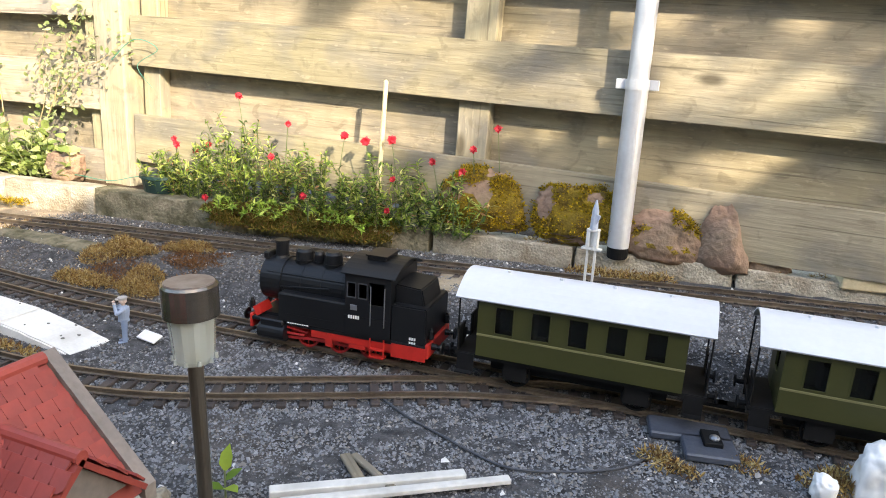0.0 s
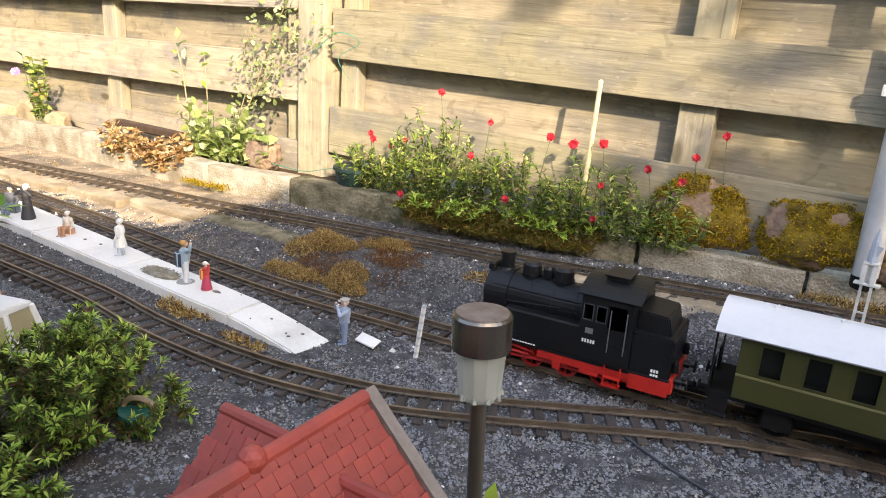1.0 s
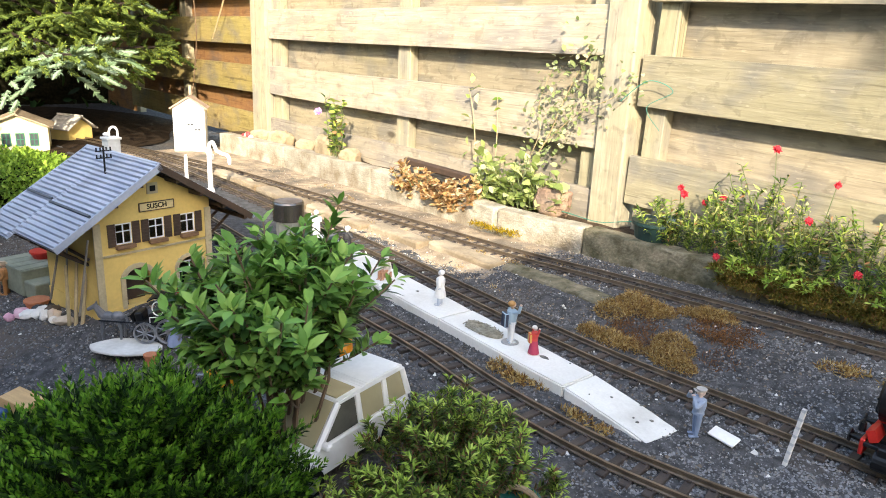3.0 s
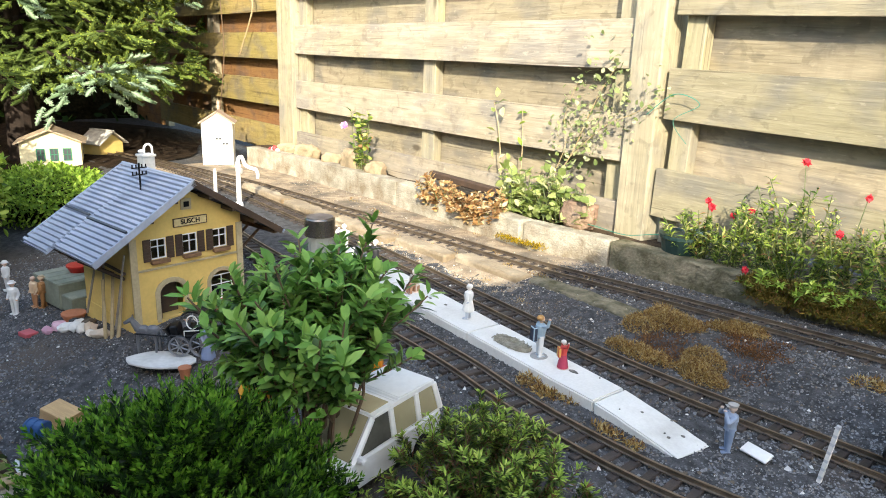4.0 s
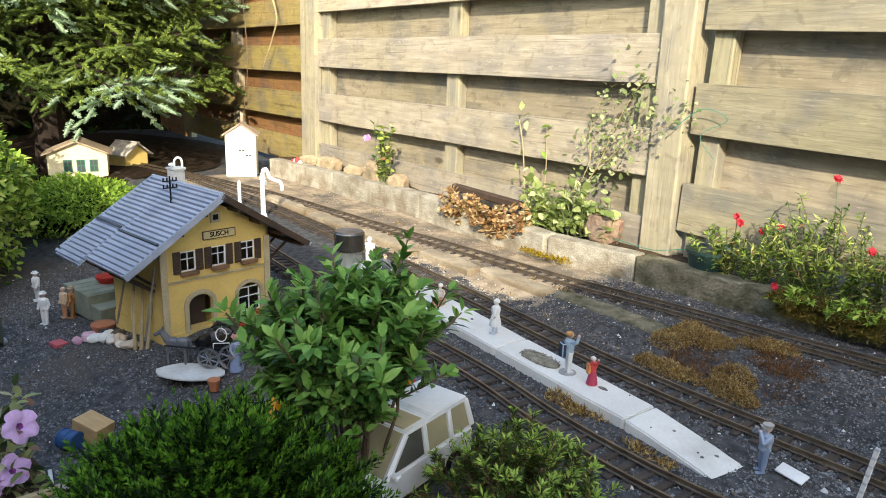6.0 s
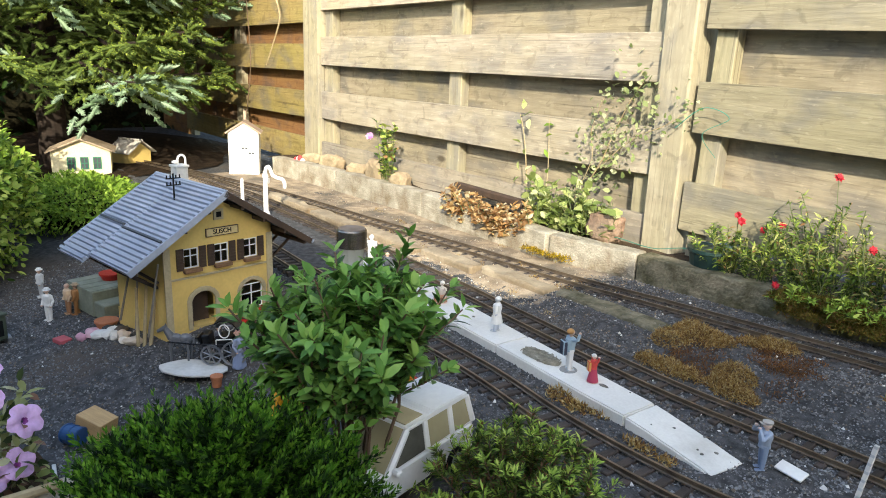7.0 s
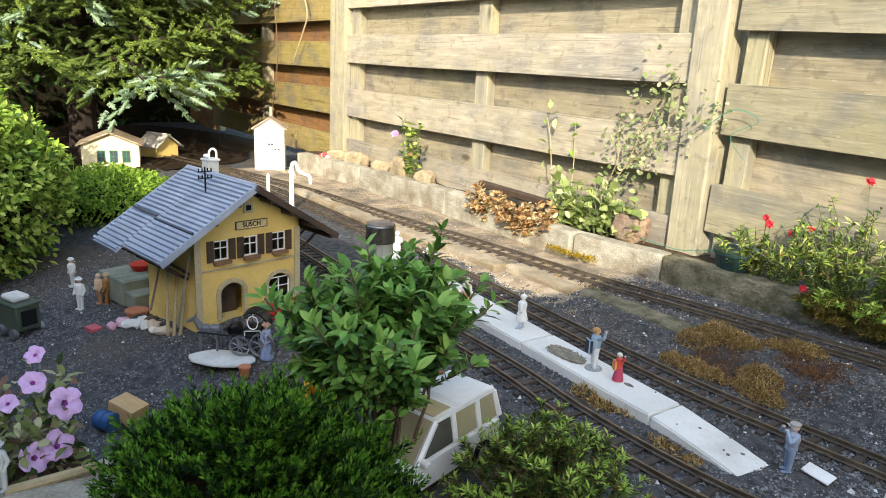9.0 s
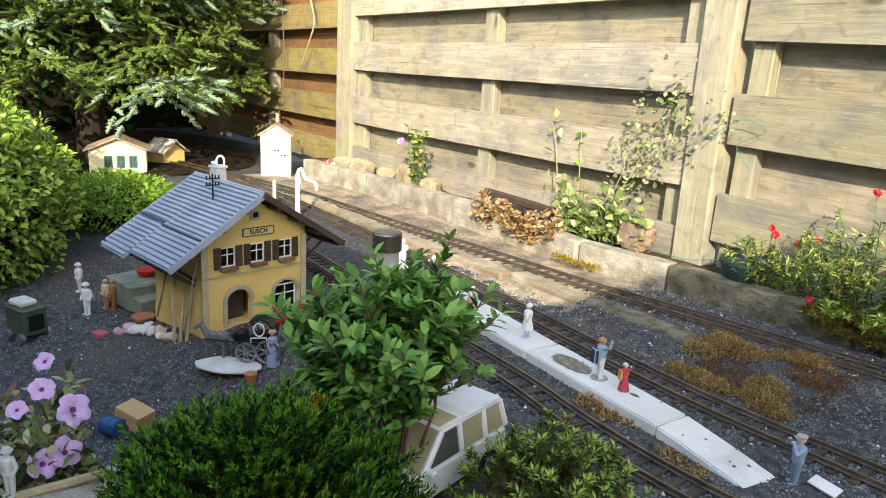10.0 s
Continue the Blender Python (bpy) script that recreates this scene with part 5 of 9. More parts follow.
def hut(m, w, d, h, rise, label, wall, roofm, trim, windows):
    e = thing("model_hut", label, "model house", m, group="model houses")
    bm = bmesh.new()
    box(bm, (0, 0, h / 2 - 0.02), (d, w, h + 0.04))
    extrude_poly(bm, [Vector((-d / 2, -w / 2, h - 0.001)), Vector((-d / 2, w / 2, h - 0.001)), Vector((-d / 2, 0, h + rise))], (d, 0, 0))
    part("wall", bm, wall, e)
    for s in (-1, 1):
        bm = bmesh.new()
        box(bm, (0, s * (w / 4 + 0.006), h + rise / 2 + 0.003), (d + 0.04, math.hypot(w / 2, rise) + 0.03, 0.006), rx=-s * math.degrees(math.atan2(rise, w / 2)))
        part("roof_slope", bm, roofm, e)
    for k in range(windows):
        y = (k - (windows - 1) / 2) * w / (windows + 1.6) + 0.012
        bm = bmesh.new()
        for a in (-1, 1):
            box(bm, (d / 2 + 0.001, y + a * 0.015, h * 0.55), (0.004, 0.004, 0.05))
            box(bm, (d / 2 + 0.001, y, h * 0.55 + a * 0.025), (0.004, 0.034, 0.004))
        box(bm, (d / 2 + 0.001, y, h * 0.55), (0.003, 0.003, 0.05))
        box(bm, (d / 2 + 0.001, y, h * 0.55), (0.003, 0.03, 0.003))
        wdw = part("window", bm, trim, e, "green window frame")
        bm = bmesh.new()
        box(bm, (d / 2 + 0.0003, y, h * 0.55), (0.001, 0.03, 0.048))
        part("pane", bm, M["dark_grey"], wdw)


M["cream"] = mat("cream_wall", (0.80, 0.71, 0.46), (0.74, 0.65, 0.42), 0.8, bump=0.1)
M["teal_trim"] = mat("green_trim", (0.03, 0.20, 0.11), (0.02, 0.15, 0.08), 0.6)
M["shingle"] = mat("brown_shingle", (0.46, 0.36, 0.25), (0.34, 0.25, 0.17), 0.8, scale=50)
hut(pose(-3.74, 0.60, -0.045, 0, 0, -14), 0.235, 0.17, 0.115, 0.05, "cream model hut with brown roof and green windows", M["cream"], M["shingle"], M["teal_trim"], 3)
M["shed_roof"] = mat("grey_felt_roof", (0.52, 0.49, 0.45), (0.36, 0.33, 0.30), 0.8, scale=40)
hut(pose(-3.90, 0.845, -0.05, 0, 0, 25), 0.125, 0.12, 0.085, 0.045, "small yellow model shed with grey felt roof", M["yellow"], M["shed_roof"], M["brown"], 0)


# ---------------------------------------------------------------- solar lamps
def solar_lamp(x, y, z0, top, r, label, lean=0.0):
    e = thing("solar_lamp", label, "garden lamp", pose(x, y, z0, 0, lean, 0), group="solar garden lamps")
    h = top - z0
    k = r / 0.0315
    bm = bmesh.new()
    tube(bm, (0, 0, -0.03), (0, 0, h - 0.088 * k), 0.0088 * k, n=16)
    part("pole", bm, M["pole"], e, "brushed metal pole", smooth=False)
    bm = bmesh.new()
    n = 24
    rows = []
    for zz, rad in ((h - 0.094 * k, 0.0200 * k), (h - 0.089 * k, 0.0222 * k), (h - 0.038 * k, 0.0262 * k)):
        rows.append([bm.verts.new(((rad + (0.0008 * k if i % 2 else -0.0004 * k)) * math.cos(2 * math.pi * i / n), (rad + (0.0008 * k if i % 2 else -0.0004 * k)) * math.sin(2 * math.pi * i / n), zz)) for i in range(n)])
    for a, b in zip(rows, rows[1:]):
        for i in range(n):
            j = (i + 1) % n
            bm.faces.new((a[i], a[j], b[j], b[i]))
    bm.faces.new(rows[0][::-1])
    part("diffuser", bm, M["lamp_glass"], e, "clear ribbed plastic diffuser")
    bm = bmesh.new()
    for i in range(10):
        a = 2 * math.pi * i / 10
        tube(bm, (0.0238 * k * math.cos(a), 0.0238 * k * math.sin(a), h - 0.092 * k), (0.0238 * k * math.cos(a), 0.0238 * k * math.sin(a), h - 0.086 * k), 0.0028 * k, 0.0016 * k, n=6)
    part("diffuser_foot", bm, M["lamp_glass"], e)
    bm = bmesh.new()
    tube(bm, (0, 0, h - 0.038 * k), (0, 0, h - 0.003 * k), r, n=32)
    tube(bm, (0, 0, h - 0.003 * k), (0, 0, h), r, r * 0.94, n=32)
    cap = part("cap", bm, M["lamp_metal"], e, "dull grey metal cap")
    bm = bmesh.new()
    tube(bm, (0, 0, h - 0.001), (0, 0, h + 0.0012), r * 0.90, r * 0.88, n=32)
    part("solar_cell", bm, M["cell"], cap, "dull brown-grey solar disc")


M["cell"] = mat("weathered_solar_disc", (0.20, 0.165, 0.15), (0.12, 0.085, 0.075), 0.4, scale=60, fine=200, bump=0.1)
M["pole"] = mat("worn_steel_pole", (0.26, 0.23, 0.18), (0.16, 0.13, 0.10), 0.32, 0.85, scale=18, fine=120, stretch=(1, 1, 0.2), bump=0.05)
M["lamp_metal"] = mat("dull_lamp_cap", (0.24, 0.215, 0.19), (0.14, 0.12, 0.10), 0.26, 0.85, scale=14, fine=140, stretch=(1, 1, 3), bump=0.04)
solar_lamp(-0.272, 0.590, -0.022, 0.2165, 0.0250, "metal solar garden lamp on a thin pole in the gravel", -2.2)
solar_lamp(-1.283, 0.584, gz(-1.283, 0.584), 0.216, 0.0262, "metal solar garden lamp beside the shrub")


# ---------------------------------------------------------------- red-roofed model house
M["redroof"] = mat("red_plastic_shingle", (0.36, 0.058, 0.040), (0.29, 0.045, 0.032), 0.6, rnd=0.10, bump=0.15, scale=40, c3=(0.24, 0.05, 0.04), c3_scale=14, c3_at=0.58, var=0.15)
M["grey_edge"] = mat("grey_barge", (0.24, 0.20, 0.17), (0.18, 0.15, 0.13), 0.7)
rh = thing("red_roof_house", "model house with red scalloped shingle roof and gables", "model house", pose(-0.290, 0.0, 0, 0, 0, 0))
RY0, RY1, RZ, EZ, RW = 0.160, 0.456, 0.196, 0.118, 0.082
shg = bmesh.new()
ringp = [(-0.0092, 0.0), (-0.0092, 0.012), (-0.0080, 0.0160), (-0.0045, 0.0190), (0.0, 0.0200), (0.0045, 0.0190), (0.0080, 0.0160), (0.0092, 0.012), (0.0092, 0.0)]
extrude_poly(shg, [Vector((u * 0.68, -v * 0.70, 0)) for u, v in ringp], (0, 0, 0.0017))
SH = finish(shg, M["redroof"])


def tiled_slope(parent, origin, along, down, length, drop, clip=None):
    """Rows of scalloped shingles over a slope: origin at the ridge, along the ridge, and downhill."""
    along, down = Vector(along).normalized(), Vector(down).normalized()
    up = along.cross(down)
    if up.z < 0:
        up = -up
    base = Matrix((along, -down, up)).transposed().to_4x4()
    nr, nc = int(drop / 0.0105), int(length / 0.0128)
    for r in range(nr):
        for c in range(nc):
            u = (c + 0.5 + (0.5 if r % 2 else 0)) * 0.0128
            if u > length - 0.004:
                continue
            p = Vector(origin) + along * u + down * (r * 0.0105 - 0.0015) + up * 0.0020
            if clip and not clip(p):
                continue
            part("shingle", SH, None, parent, m=Matrix.Translation(p) @ base @ pose(0, 0, 0, 6.0, 0, 0))


bm = bmesh.new()
extrude_poly(bm, [Vector((-RW * 0.82, RY0 + 0.01, 0.0 + z)) for z in (-0.03,)] + [Vector((RW * 0.82, RY0 + 0.01, -0.03)), Vector((RW * 0.82, RY0 + 0.01, 0.125)), Vector((0, RY0 + 0.01, RZ - 0.008)), Vector((-RW * 0.82, RY0 + 0.01, 0.125))], (0, RY1 - RY0 - 0.028, 0))
part("wall", bm, M["grey_edge"], rh)
for s in (-1, 1):
    d = Vector((s * RW, 0, EZ - RZ))
    nrm = Vector((s * (RZ - EZ), 0, RW)).normalized()
    bm = bmesh.new()
    extrude_poly(bm, [Vector((0, RY0, RZ)), Vector((0, RY1 - 0.006, RZ)), Vector((0, RY1 - 0.006, RZ)) + d * 1.05, Vector((0, RY0, RZ)) + d * 1.05], nrm * -0.004)
    slope_ob = part("roof_slope", bm, M["redroof"], rh)
    tiled_slope(slope_ob, (0, RY0, RZ), (0, 1, 0), d, RY1 - RY0 - 0.008, d.length * 1.02)
    bm = bmesh.new()
    extrude_poly(bm, [Vector((0, RY1 - 0.006, RZ + 0.006)), Vector((0, RY1 - 0.006, RZ - 0.008)), Vector((0, RY1 - 0.006, RZ - 0.008)) + d * 1.08, Vector((0, RY1 - 0.006, RZ + 0.006)) + d * 1.08], (0, 0.010, 0))
    part("barge_board", bm, M["grey_edge"], rh, "grey barge board")
bm = bmesh.new()
tube(bm, (0, 0.345, RZ + 0.001), (0, RY1 - 0.006, RZ + 0.001), 0.0052, n=10)
tube(bm, (0, RY0, RZ + 0.001), (0, 0.345, RZ + 0.001), 0.0062, n=10)
ball(bm, (0, 0.352, RZ + 0.004), 0.0085, sub=2)
part("ridge_tile", bm, M["redroof"], rh)
# cross gable towards -x and dormer towards +x
for sgn, yc, xe, zr, wd in ((-1, 0.405, -0.085, 0.176, 0.055), (1, 0.398, 0.094, 0.171, 0.050)):
    g = new("cross_gable")
    g.parent = rh
    for s in (-1, 1):
        d = Vector((0, s * wd, -wd * 0.95))
        bm = bmesh.new()
        nrm = Vector((0, s * 0.69, 0.72))
        xs_ = (0.0, xe)
        extrude_poly(bm, [Vector((xs_[0], yc, zr)), Vector((xs_[1], yc, zr)), Vector((xs_[1], yc, zr)) + d, Vector((xs_[0], yc, zr)) + d], nrm * -0.004)
        so = part("gable_slope", bm, M["redroof"], rh)
        tiled_slope(so, (min(xs_), yc, zr), (1, 0, 0), d, abs(xe), d.length, clip=(lambda p, sg=sgn: p.z > RZ - abs(p.x) * (RZ - EZ) / RW - 0.002))
    bm = bmesh.new()
    tube(bm, (0, yc, zr + 0.001), (xe, yc, zr + 0.001), 0.0048, n=10)
    part("ridge_tile", bm, M["redroof"], rh)
    bm = bmesh.new()
    extrude_poly(bm, [Vector((xe * 0.9, yc - wd * 0.8, zr - wd * 0.9)), Vector((xe * 0.9, yc + wd * 0.8, zr - wd * 0.9)), Vector((xe * 0.9, yc, zr - 0.006))], (-0.004 * sgn, 0, 0))
    part("gable_wall", bm, M["grey_edge"], rh)
    bpy.data.objects.remove(g)


# ---------------------------------------------------------------- plants
def unit(v):
    return v / (np.linalg.norm(v, axis=-1, keepdims=True) + 1e-9)


def leaf_material(name, stops, trans=0.35, rough=0.5, gloss=0.18):
    m = ramp_mat(name, stops, rough, fine=120, bump=0.15, trans=trans, var=0.15)
    m.node_tree.nodes["Principled BSDF"].inputs["Specular IOR Level"].default_value = gloss
    return m


M["leaf_laurel"] = leaf_material("glossy_shrub_leaf", [(0, (0.075, 0.18, 0.036)), (0.22, (0.11, 0.24, 0.05)), (0.42, (0.035, 0.09, 0.02)), (0.68, (0.15, 0.29, 0.06)), (0.9, (0.20, 0.34, 0.08))], 0.15, 0.36, 0.35)
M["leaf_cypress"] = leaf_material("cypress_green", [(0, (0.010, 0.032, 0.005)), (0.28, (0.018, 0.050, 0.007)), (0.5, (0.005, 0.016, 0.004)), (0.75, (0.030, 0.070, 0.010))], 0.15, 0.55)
M["leaf_hebe"] = leaf_material("small_leaf_green", [(0, (0.060, 0.11, 0.024)), (0.24, (0.10, 0.165, 0.032)), (0.46, (0.03, 0.052, 0.014)), (0.64, (0.15, 0.21, 0.042)), (0.84, (0.17, 0.085, 0.045))], 0.18, 0.5)
M["leaf_hebe_bright"] = leaf_material("bright_small_leaf", [(0, (0.27, 0.40, 0.065)), (0.3, (0.36, 0.50, 0.085)), (0.6, (0.20, 0.32, 0.05)), (0.8, (0.50, 0.60, 0.14))], 0.3, 0.5)
M["leaf_laurel_bright"] = leaf_material("bright_shrub_leaf", [(0, (0.15, 0.31, 0.06)), (0.3, (0.21, 0.38, 0.08)), (0.6, (0.11, 0.24, 0.045)), (0.8, (0.27, 0.43, 0.10))], 0.25, 0.4)
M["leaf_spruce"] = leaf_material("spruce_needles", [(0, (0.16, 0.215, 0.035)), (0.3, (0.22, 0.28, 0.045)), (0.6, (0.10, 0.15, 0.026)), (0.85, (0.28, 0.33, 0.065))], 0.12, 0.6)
M["leaf_box"] = leaf_material("box_hedge_leaf", [(0, (0.19, 0.30, 0.045)), (0.3, (0.30, 0.43, 0.07)), (0.55, (0.05, 0.10, 0.018)), (0.72, (0.46, 0.56, 0.13))], 0.25, 0.45)
M["leaf_lime"] = leaf_material("bright_ground_cover", [(0, (0.24, 0.38, 0.05)), (0.4, (0.36, 0.50, 0.08)), (0.7, (0.14, 0.24, 0.035))], 0.4)
M["leaf_pink"] = leaf_material("flower_bed_leaf", [(0, (0.16, 0.25, 0.048)), (0.22, (0.25, 0.35, 0.065)), (0.38, (0.05, 0.09, 0.022)), (0.58, (0.36, 0.43, 0.095)), (0.82, (0.54, 0.53, 0.20)), (0.95, (0.38, 0.21, 0.10))], 0.30, 0.6)
M["leaf_pale"] = leaf_material("pale_strawberry_leaf", [(0, (0.34, 0.42, 0.14)), (0.3, (0.50, 0.56, 0.22)), (0.6, (0.22, 0.29, 0.09)), (0.82, (0.66, 0.68, 0.36))], 0.45, 0.55)
M["leaf_vine"] = leaf_material("grey_green_vine_leaf", [(0, (0.26, 0.31, 0.13)), (0.3, (0.37, 0.41, 0.20)), (0.6, (0.17, 0.22, 0.08)), (0.82, (0.48, 0.50, 0.30))], 0.4, 0.6)
M["leaf_dry"] = leaf_material("dry_curled_leaf", [(0, (0.48, 0.28, 0.12)), (0.3, (0.58, 0.40, 0.20)), (0.55, (0.28, 0.16, 0.08)), (0.8, (0.66, 0.54, 0.35))], 0.35, 0.8)
M["stem"] = mat("brown_stem", (0.16, 0.10, 0.06), (0.10, 0.065, 0.04), 0.85)
M["stem_green"] = mat("green_stem", (0.14, 0.17, 0.07), (0.10, 0.13, 0.05), 0.7)
M["vine"] = mat("dry_vine", (0.42, 0.33, 0.19), (0.32, 0.24, 0.13), 0.8)
M["bark"] = mat("spruce_bark", (0.045, 0.033, 0.027), (0.025, 0.019, 0.016), 0.95, spec=0.1, bump=0.8)
M["flower_red"] = ramp_mat("crimson_petals", [(0, (0.56, 0.035, 0.055)), (0.5, (0.68, 0.07, 0.09)), (0.8, (0.42, 0.02, 0.04))], 0.6, trans=0.3)
M["petunia"] = ramp_mat("pink_lilac_petals", [(0, (0.74, 0.42, 0.78)), (0.5, (0.80, 0.52, 0.84)), (0.8, (0.68, 0.34, 0.72))], 0.6, trans=0.3)
M["petunia_eye"] = mat("purple_flower_eye", (0.30, 0.06, 0.30), (0.22, 0.04, 0.22), 0.6)


def stems_mesh(paths, r0, r1, n=5):
    bm = bmesh.new()
    for p in paths:
        for k, (a, b) in enumerate(zip(p, p[1:])):
            f0, f1 = k / (len(p) - 1), (k + 1) / (len(p) - 1)
            tube(bm, a, b, r0 + (r1 - r0) * f0, r0 + (r1 - r0) * f1, n, caps=False)
    return bm


def branchy(base, count, spread, rs, height, steps=7, lean=0.5, zmin=0.25):
    """Stems that leave a foot, fan out and bend up; spread: (rx, ry) reach."""
    out = []
    for k in range(count):
        a = rs.uniform(0, 2 * math.pi)
        rad = math.sqrt(rs.uniform(0, 1))
        top = np.array([spread[0] * rad * math.cos(a), spread[1] * rad * math.sin(a), height * (zmin + (1 - zmin) * math.sqrt(max(0, 1 - rad * rad)) * rs.uniform(0.8, 1.1))])
        pts = []
        for i in range(steps + 1):
            t = i / steps
            p = np.array([top[0] * t ** 0.8, top[1] * t ** 0.8, top[2] * t ** (1 + lean * rad)])
            p += rs.uniform(-1, 1, 3) * 0.02 * height * t
            pts.append(Vector(np.asarray(base) + p))
        out.append(pts)
    return out


def shrub(name, label, base, count, spread, height, leaf_len, leaf_w, per_stem, mt, seed, start=0.35, sub=3, category="shrub", zmin=0.25, stem_mat=None, whorl=3, stem_r=0.004, low=2, shoots=0, tip_mat=None, tip_at=0.8, clear=-1.0):
    """A leafy shrub: a foot, main stems with side twigs, and leaves in whorls along the outer parts."""
    rs = np.random.RandomState(seed)
    e = thing(name, label, category, pose(*base))
    main = branchy((0, 0, 0), count, spread, rs, height, zmin=zmin)
    bm = stems_mesh(main, stem_r, stem_r * 0.3)
    twigs = []
    for p in main:
        for q in range(sub):
            i = rs.randint(low, len(p) - 1)
            o = np.array(p[i])
            d = unit(np.array(p[i]) - np.array(p[i - 1]))
            d = unit(d + rs.uniform(-0.9, 0.9, 3) + np.array([0, 0, 0.25]))
            ln = height * rs.uniform(0.12, 0.24)
            twigs.append([Vector(o + d * ln * t + np.array([0, 0, 0.12 * ln * t * t])) for t in np.linspace(0, 1, 5)])
    for k in range(shoots):
        p = main[k % len(main)]
        o = np.array(p[-2])
        out = np.array([o[0], o[1], 0.0]) / max(spread)
        d = unit(out * rs.uniform(0.3, 1.1) + rs.normal(size=3) * 0.15 + np.array([0, 0, 0.8]))
        ln = height * rs.uniform(0.18, 0.34)
        twigs.append([Vector(o + d * ln * t + np.array([0, 0, 0.15 * ln * t * t])) for t in np.linspace(0, 1, 5)])
    for p in twigs:
        for a, b in zip(p, p[1:]):
            tube(bm, a, b, stem_r * 0.35, stem_r * 0.25, 4, caps=False)
    part("branchwork", bm, stem_mat or M["stem"], e)
    P, D, U, T = [], [], [], []
    for p, n0 in [(m_, start) for m_ in main] + [(t_, 0.2) for t_ in twigs]:
        pts = np.array(p)
        for k in range(per_stem):
            t = n0 + (1 - n0) * (k / max(1, per_stem - 1)) if per_stem > 1 else 1
            i = min(int(t * (len(pts) - 1)), len(pts) - 2)
            f = t * (len(pts) - 1) - i
            o = pts[i] * (1 - f) + pts[i + 1] * f
            ax = unit(pts[i + 1] - pts[i])
            for w in range(whorl):
                r = rs.normal(size=3)
                r = unit(r - ax * (r @ ax))
                d = unit(r * 0.85 + ax * rs.uniform(0.35, 1.1) + np.array([0, 0, 0.12]))
                P.append(o + d * 0.002)
                D.append(d)
                U.append(unit(ax + np.array([0, 0, 0.8]) + rs.normal(size=3) * 0.25))
                T.append(t)
    P, D, U, T = np.array(P), np.array(D), np.array(U), np.array(T)
    held = P[:, 2] + 0.5 * leaf_len * D[:, 2] > clear
    P, D, U, T = P[held], D[held], U[held], T[held]
    n = len(P)
    L, W = leaf_len * rs.uniform(0.6, 1.15, n), leaf_w * rs.uniform(0.7, 1.15, n)
    # leaves at the shoot tips get a brighter green that paints the light on them
    young = (T > tip_at) & (tip_mat is not None)
    part("foliage", leaf_mesh("foliage", P[~young], D[~young], U[~young], L[~young], W[~young], mt), None, e)
    if young.any():
        part("young_leaves", leaf_mesh("young_leaves", P[young], D[young], U[young], L[young], W[young], tip_mat), None, e, "shoot-tip leaves lightened as if lit")
    return e


shrub("leafy_shrub", "bushy green shrub with pointed glossy leaves beside the toy van", (-0.918, 0.376, -0.05), 26, (0.081, 0.080), 0.300, 0.0232, 0.0098, 9, M["leaf_laurel"], 5, start=0.76, sub=8, zmin=0.74, low=5, shoots=28, clear=0.172, tip_mat=M["leaf_laurel_bright"], tip_at=0.90)
shrub("small_leaf_bush", "low bush with small yellow-green leaves and brown twigs", (-0.745, 0.498, -0.03), 66, (0.128, 0.115), 0.124, 0.0108, 0.0030, 15, M["leaf_hebe"], 6, start=0.42, sub=3, zmin=0.30, whorl=5, stem_r=0.0015, shoots=16, tip_mat=M["leaf_hebe_bright"], tip_at=0.90)

shrub("small_leaf_bush", "low bush with narrow green leaves near the path", (-0.690, 0.375, -0.03), 44, (0.125, 0.085), 0.092, 0.0106, 0.0029, 17, M["leaf_hebe"], 16, start=0.35, sub=3, zmin=0.30, whorl=4, stem_r=0.0016, tip_mat=M["leaf_hebe_bright"], tip_at=0.88)


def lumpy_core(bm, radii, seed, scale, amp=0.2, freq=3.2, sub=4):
    """A closed lumpy core that stands in for the shade inside a dense bush."""
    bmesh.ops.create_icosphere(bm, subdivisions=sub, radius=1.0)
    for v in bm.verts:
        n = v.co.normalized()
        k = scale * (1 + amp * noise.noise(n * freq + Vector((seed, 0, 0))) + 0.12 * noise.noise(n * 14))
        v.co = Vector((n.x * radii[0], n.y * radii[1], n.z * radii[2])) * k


# near-black, so the core reads as deep shade between the leaves
M["inner"] = mat("inner_shade_dark", (0.030, 0.026, 0.014), (0.012, 0.012, 0.007), 0.95, spec=0.05, scale=60, fine=260, bump=0.9, dist=0.01, var=0.4)


def sprays(centres, axes, ln, count, needle, width, rs, spread=0.75, bend=0.25, flat=0.0):
    """Feathery shoots: needles set all round a bending axis, leaning forwards, shorter to the tip."""
    n = len(centres)
    up = np.array([0, 0, 1.0])
    side = unit(np.cross(axes, up + rs.normal(size=(n, 3)) * 0.05))
    third = np.cross(side, axes)
    P, D, U, L, T = [], [], [], [], []
    for k in range(count):
        t = k / (count - 1)
        T.append(np.full(n, t))
        a = k * 2.4 + rs.uniform(0, 6.28, n)
        o = centres + axes * (ln * t)[:, None] + up * (bend * ln * t * t)[:, None]
        r = side * np.cos(a)[:, None] + third * (np.sin(a) * (1 - flat))[:, None]
        d = unit(unit(axes + up * (2 * bend * t)) * (1.0 if t < 0.97 else 3.0) + r * spread * (1.1 - 0.5 * t))
        P.append(o)
        D.append(d)
        U.append(unit(np.cross(d, r) + rs.normal(size=(n, 3)) * 0.2))
        L.append(np.full(n, needle * (1.05 - 0.45 * t)) * rs.uniform(0.75, 1.2, n))
    P, D, U, L = np.concatenate(P), np.concatenate(D), np.concatenate(U), np.concatenate(L)
    return P, D, U, L, width * rs.uniform(0.75, 1.25, len(P)), np.concatenate(T)


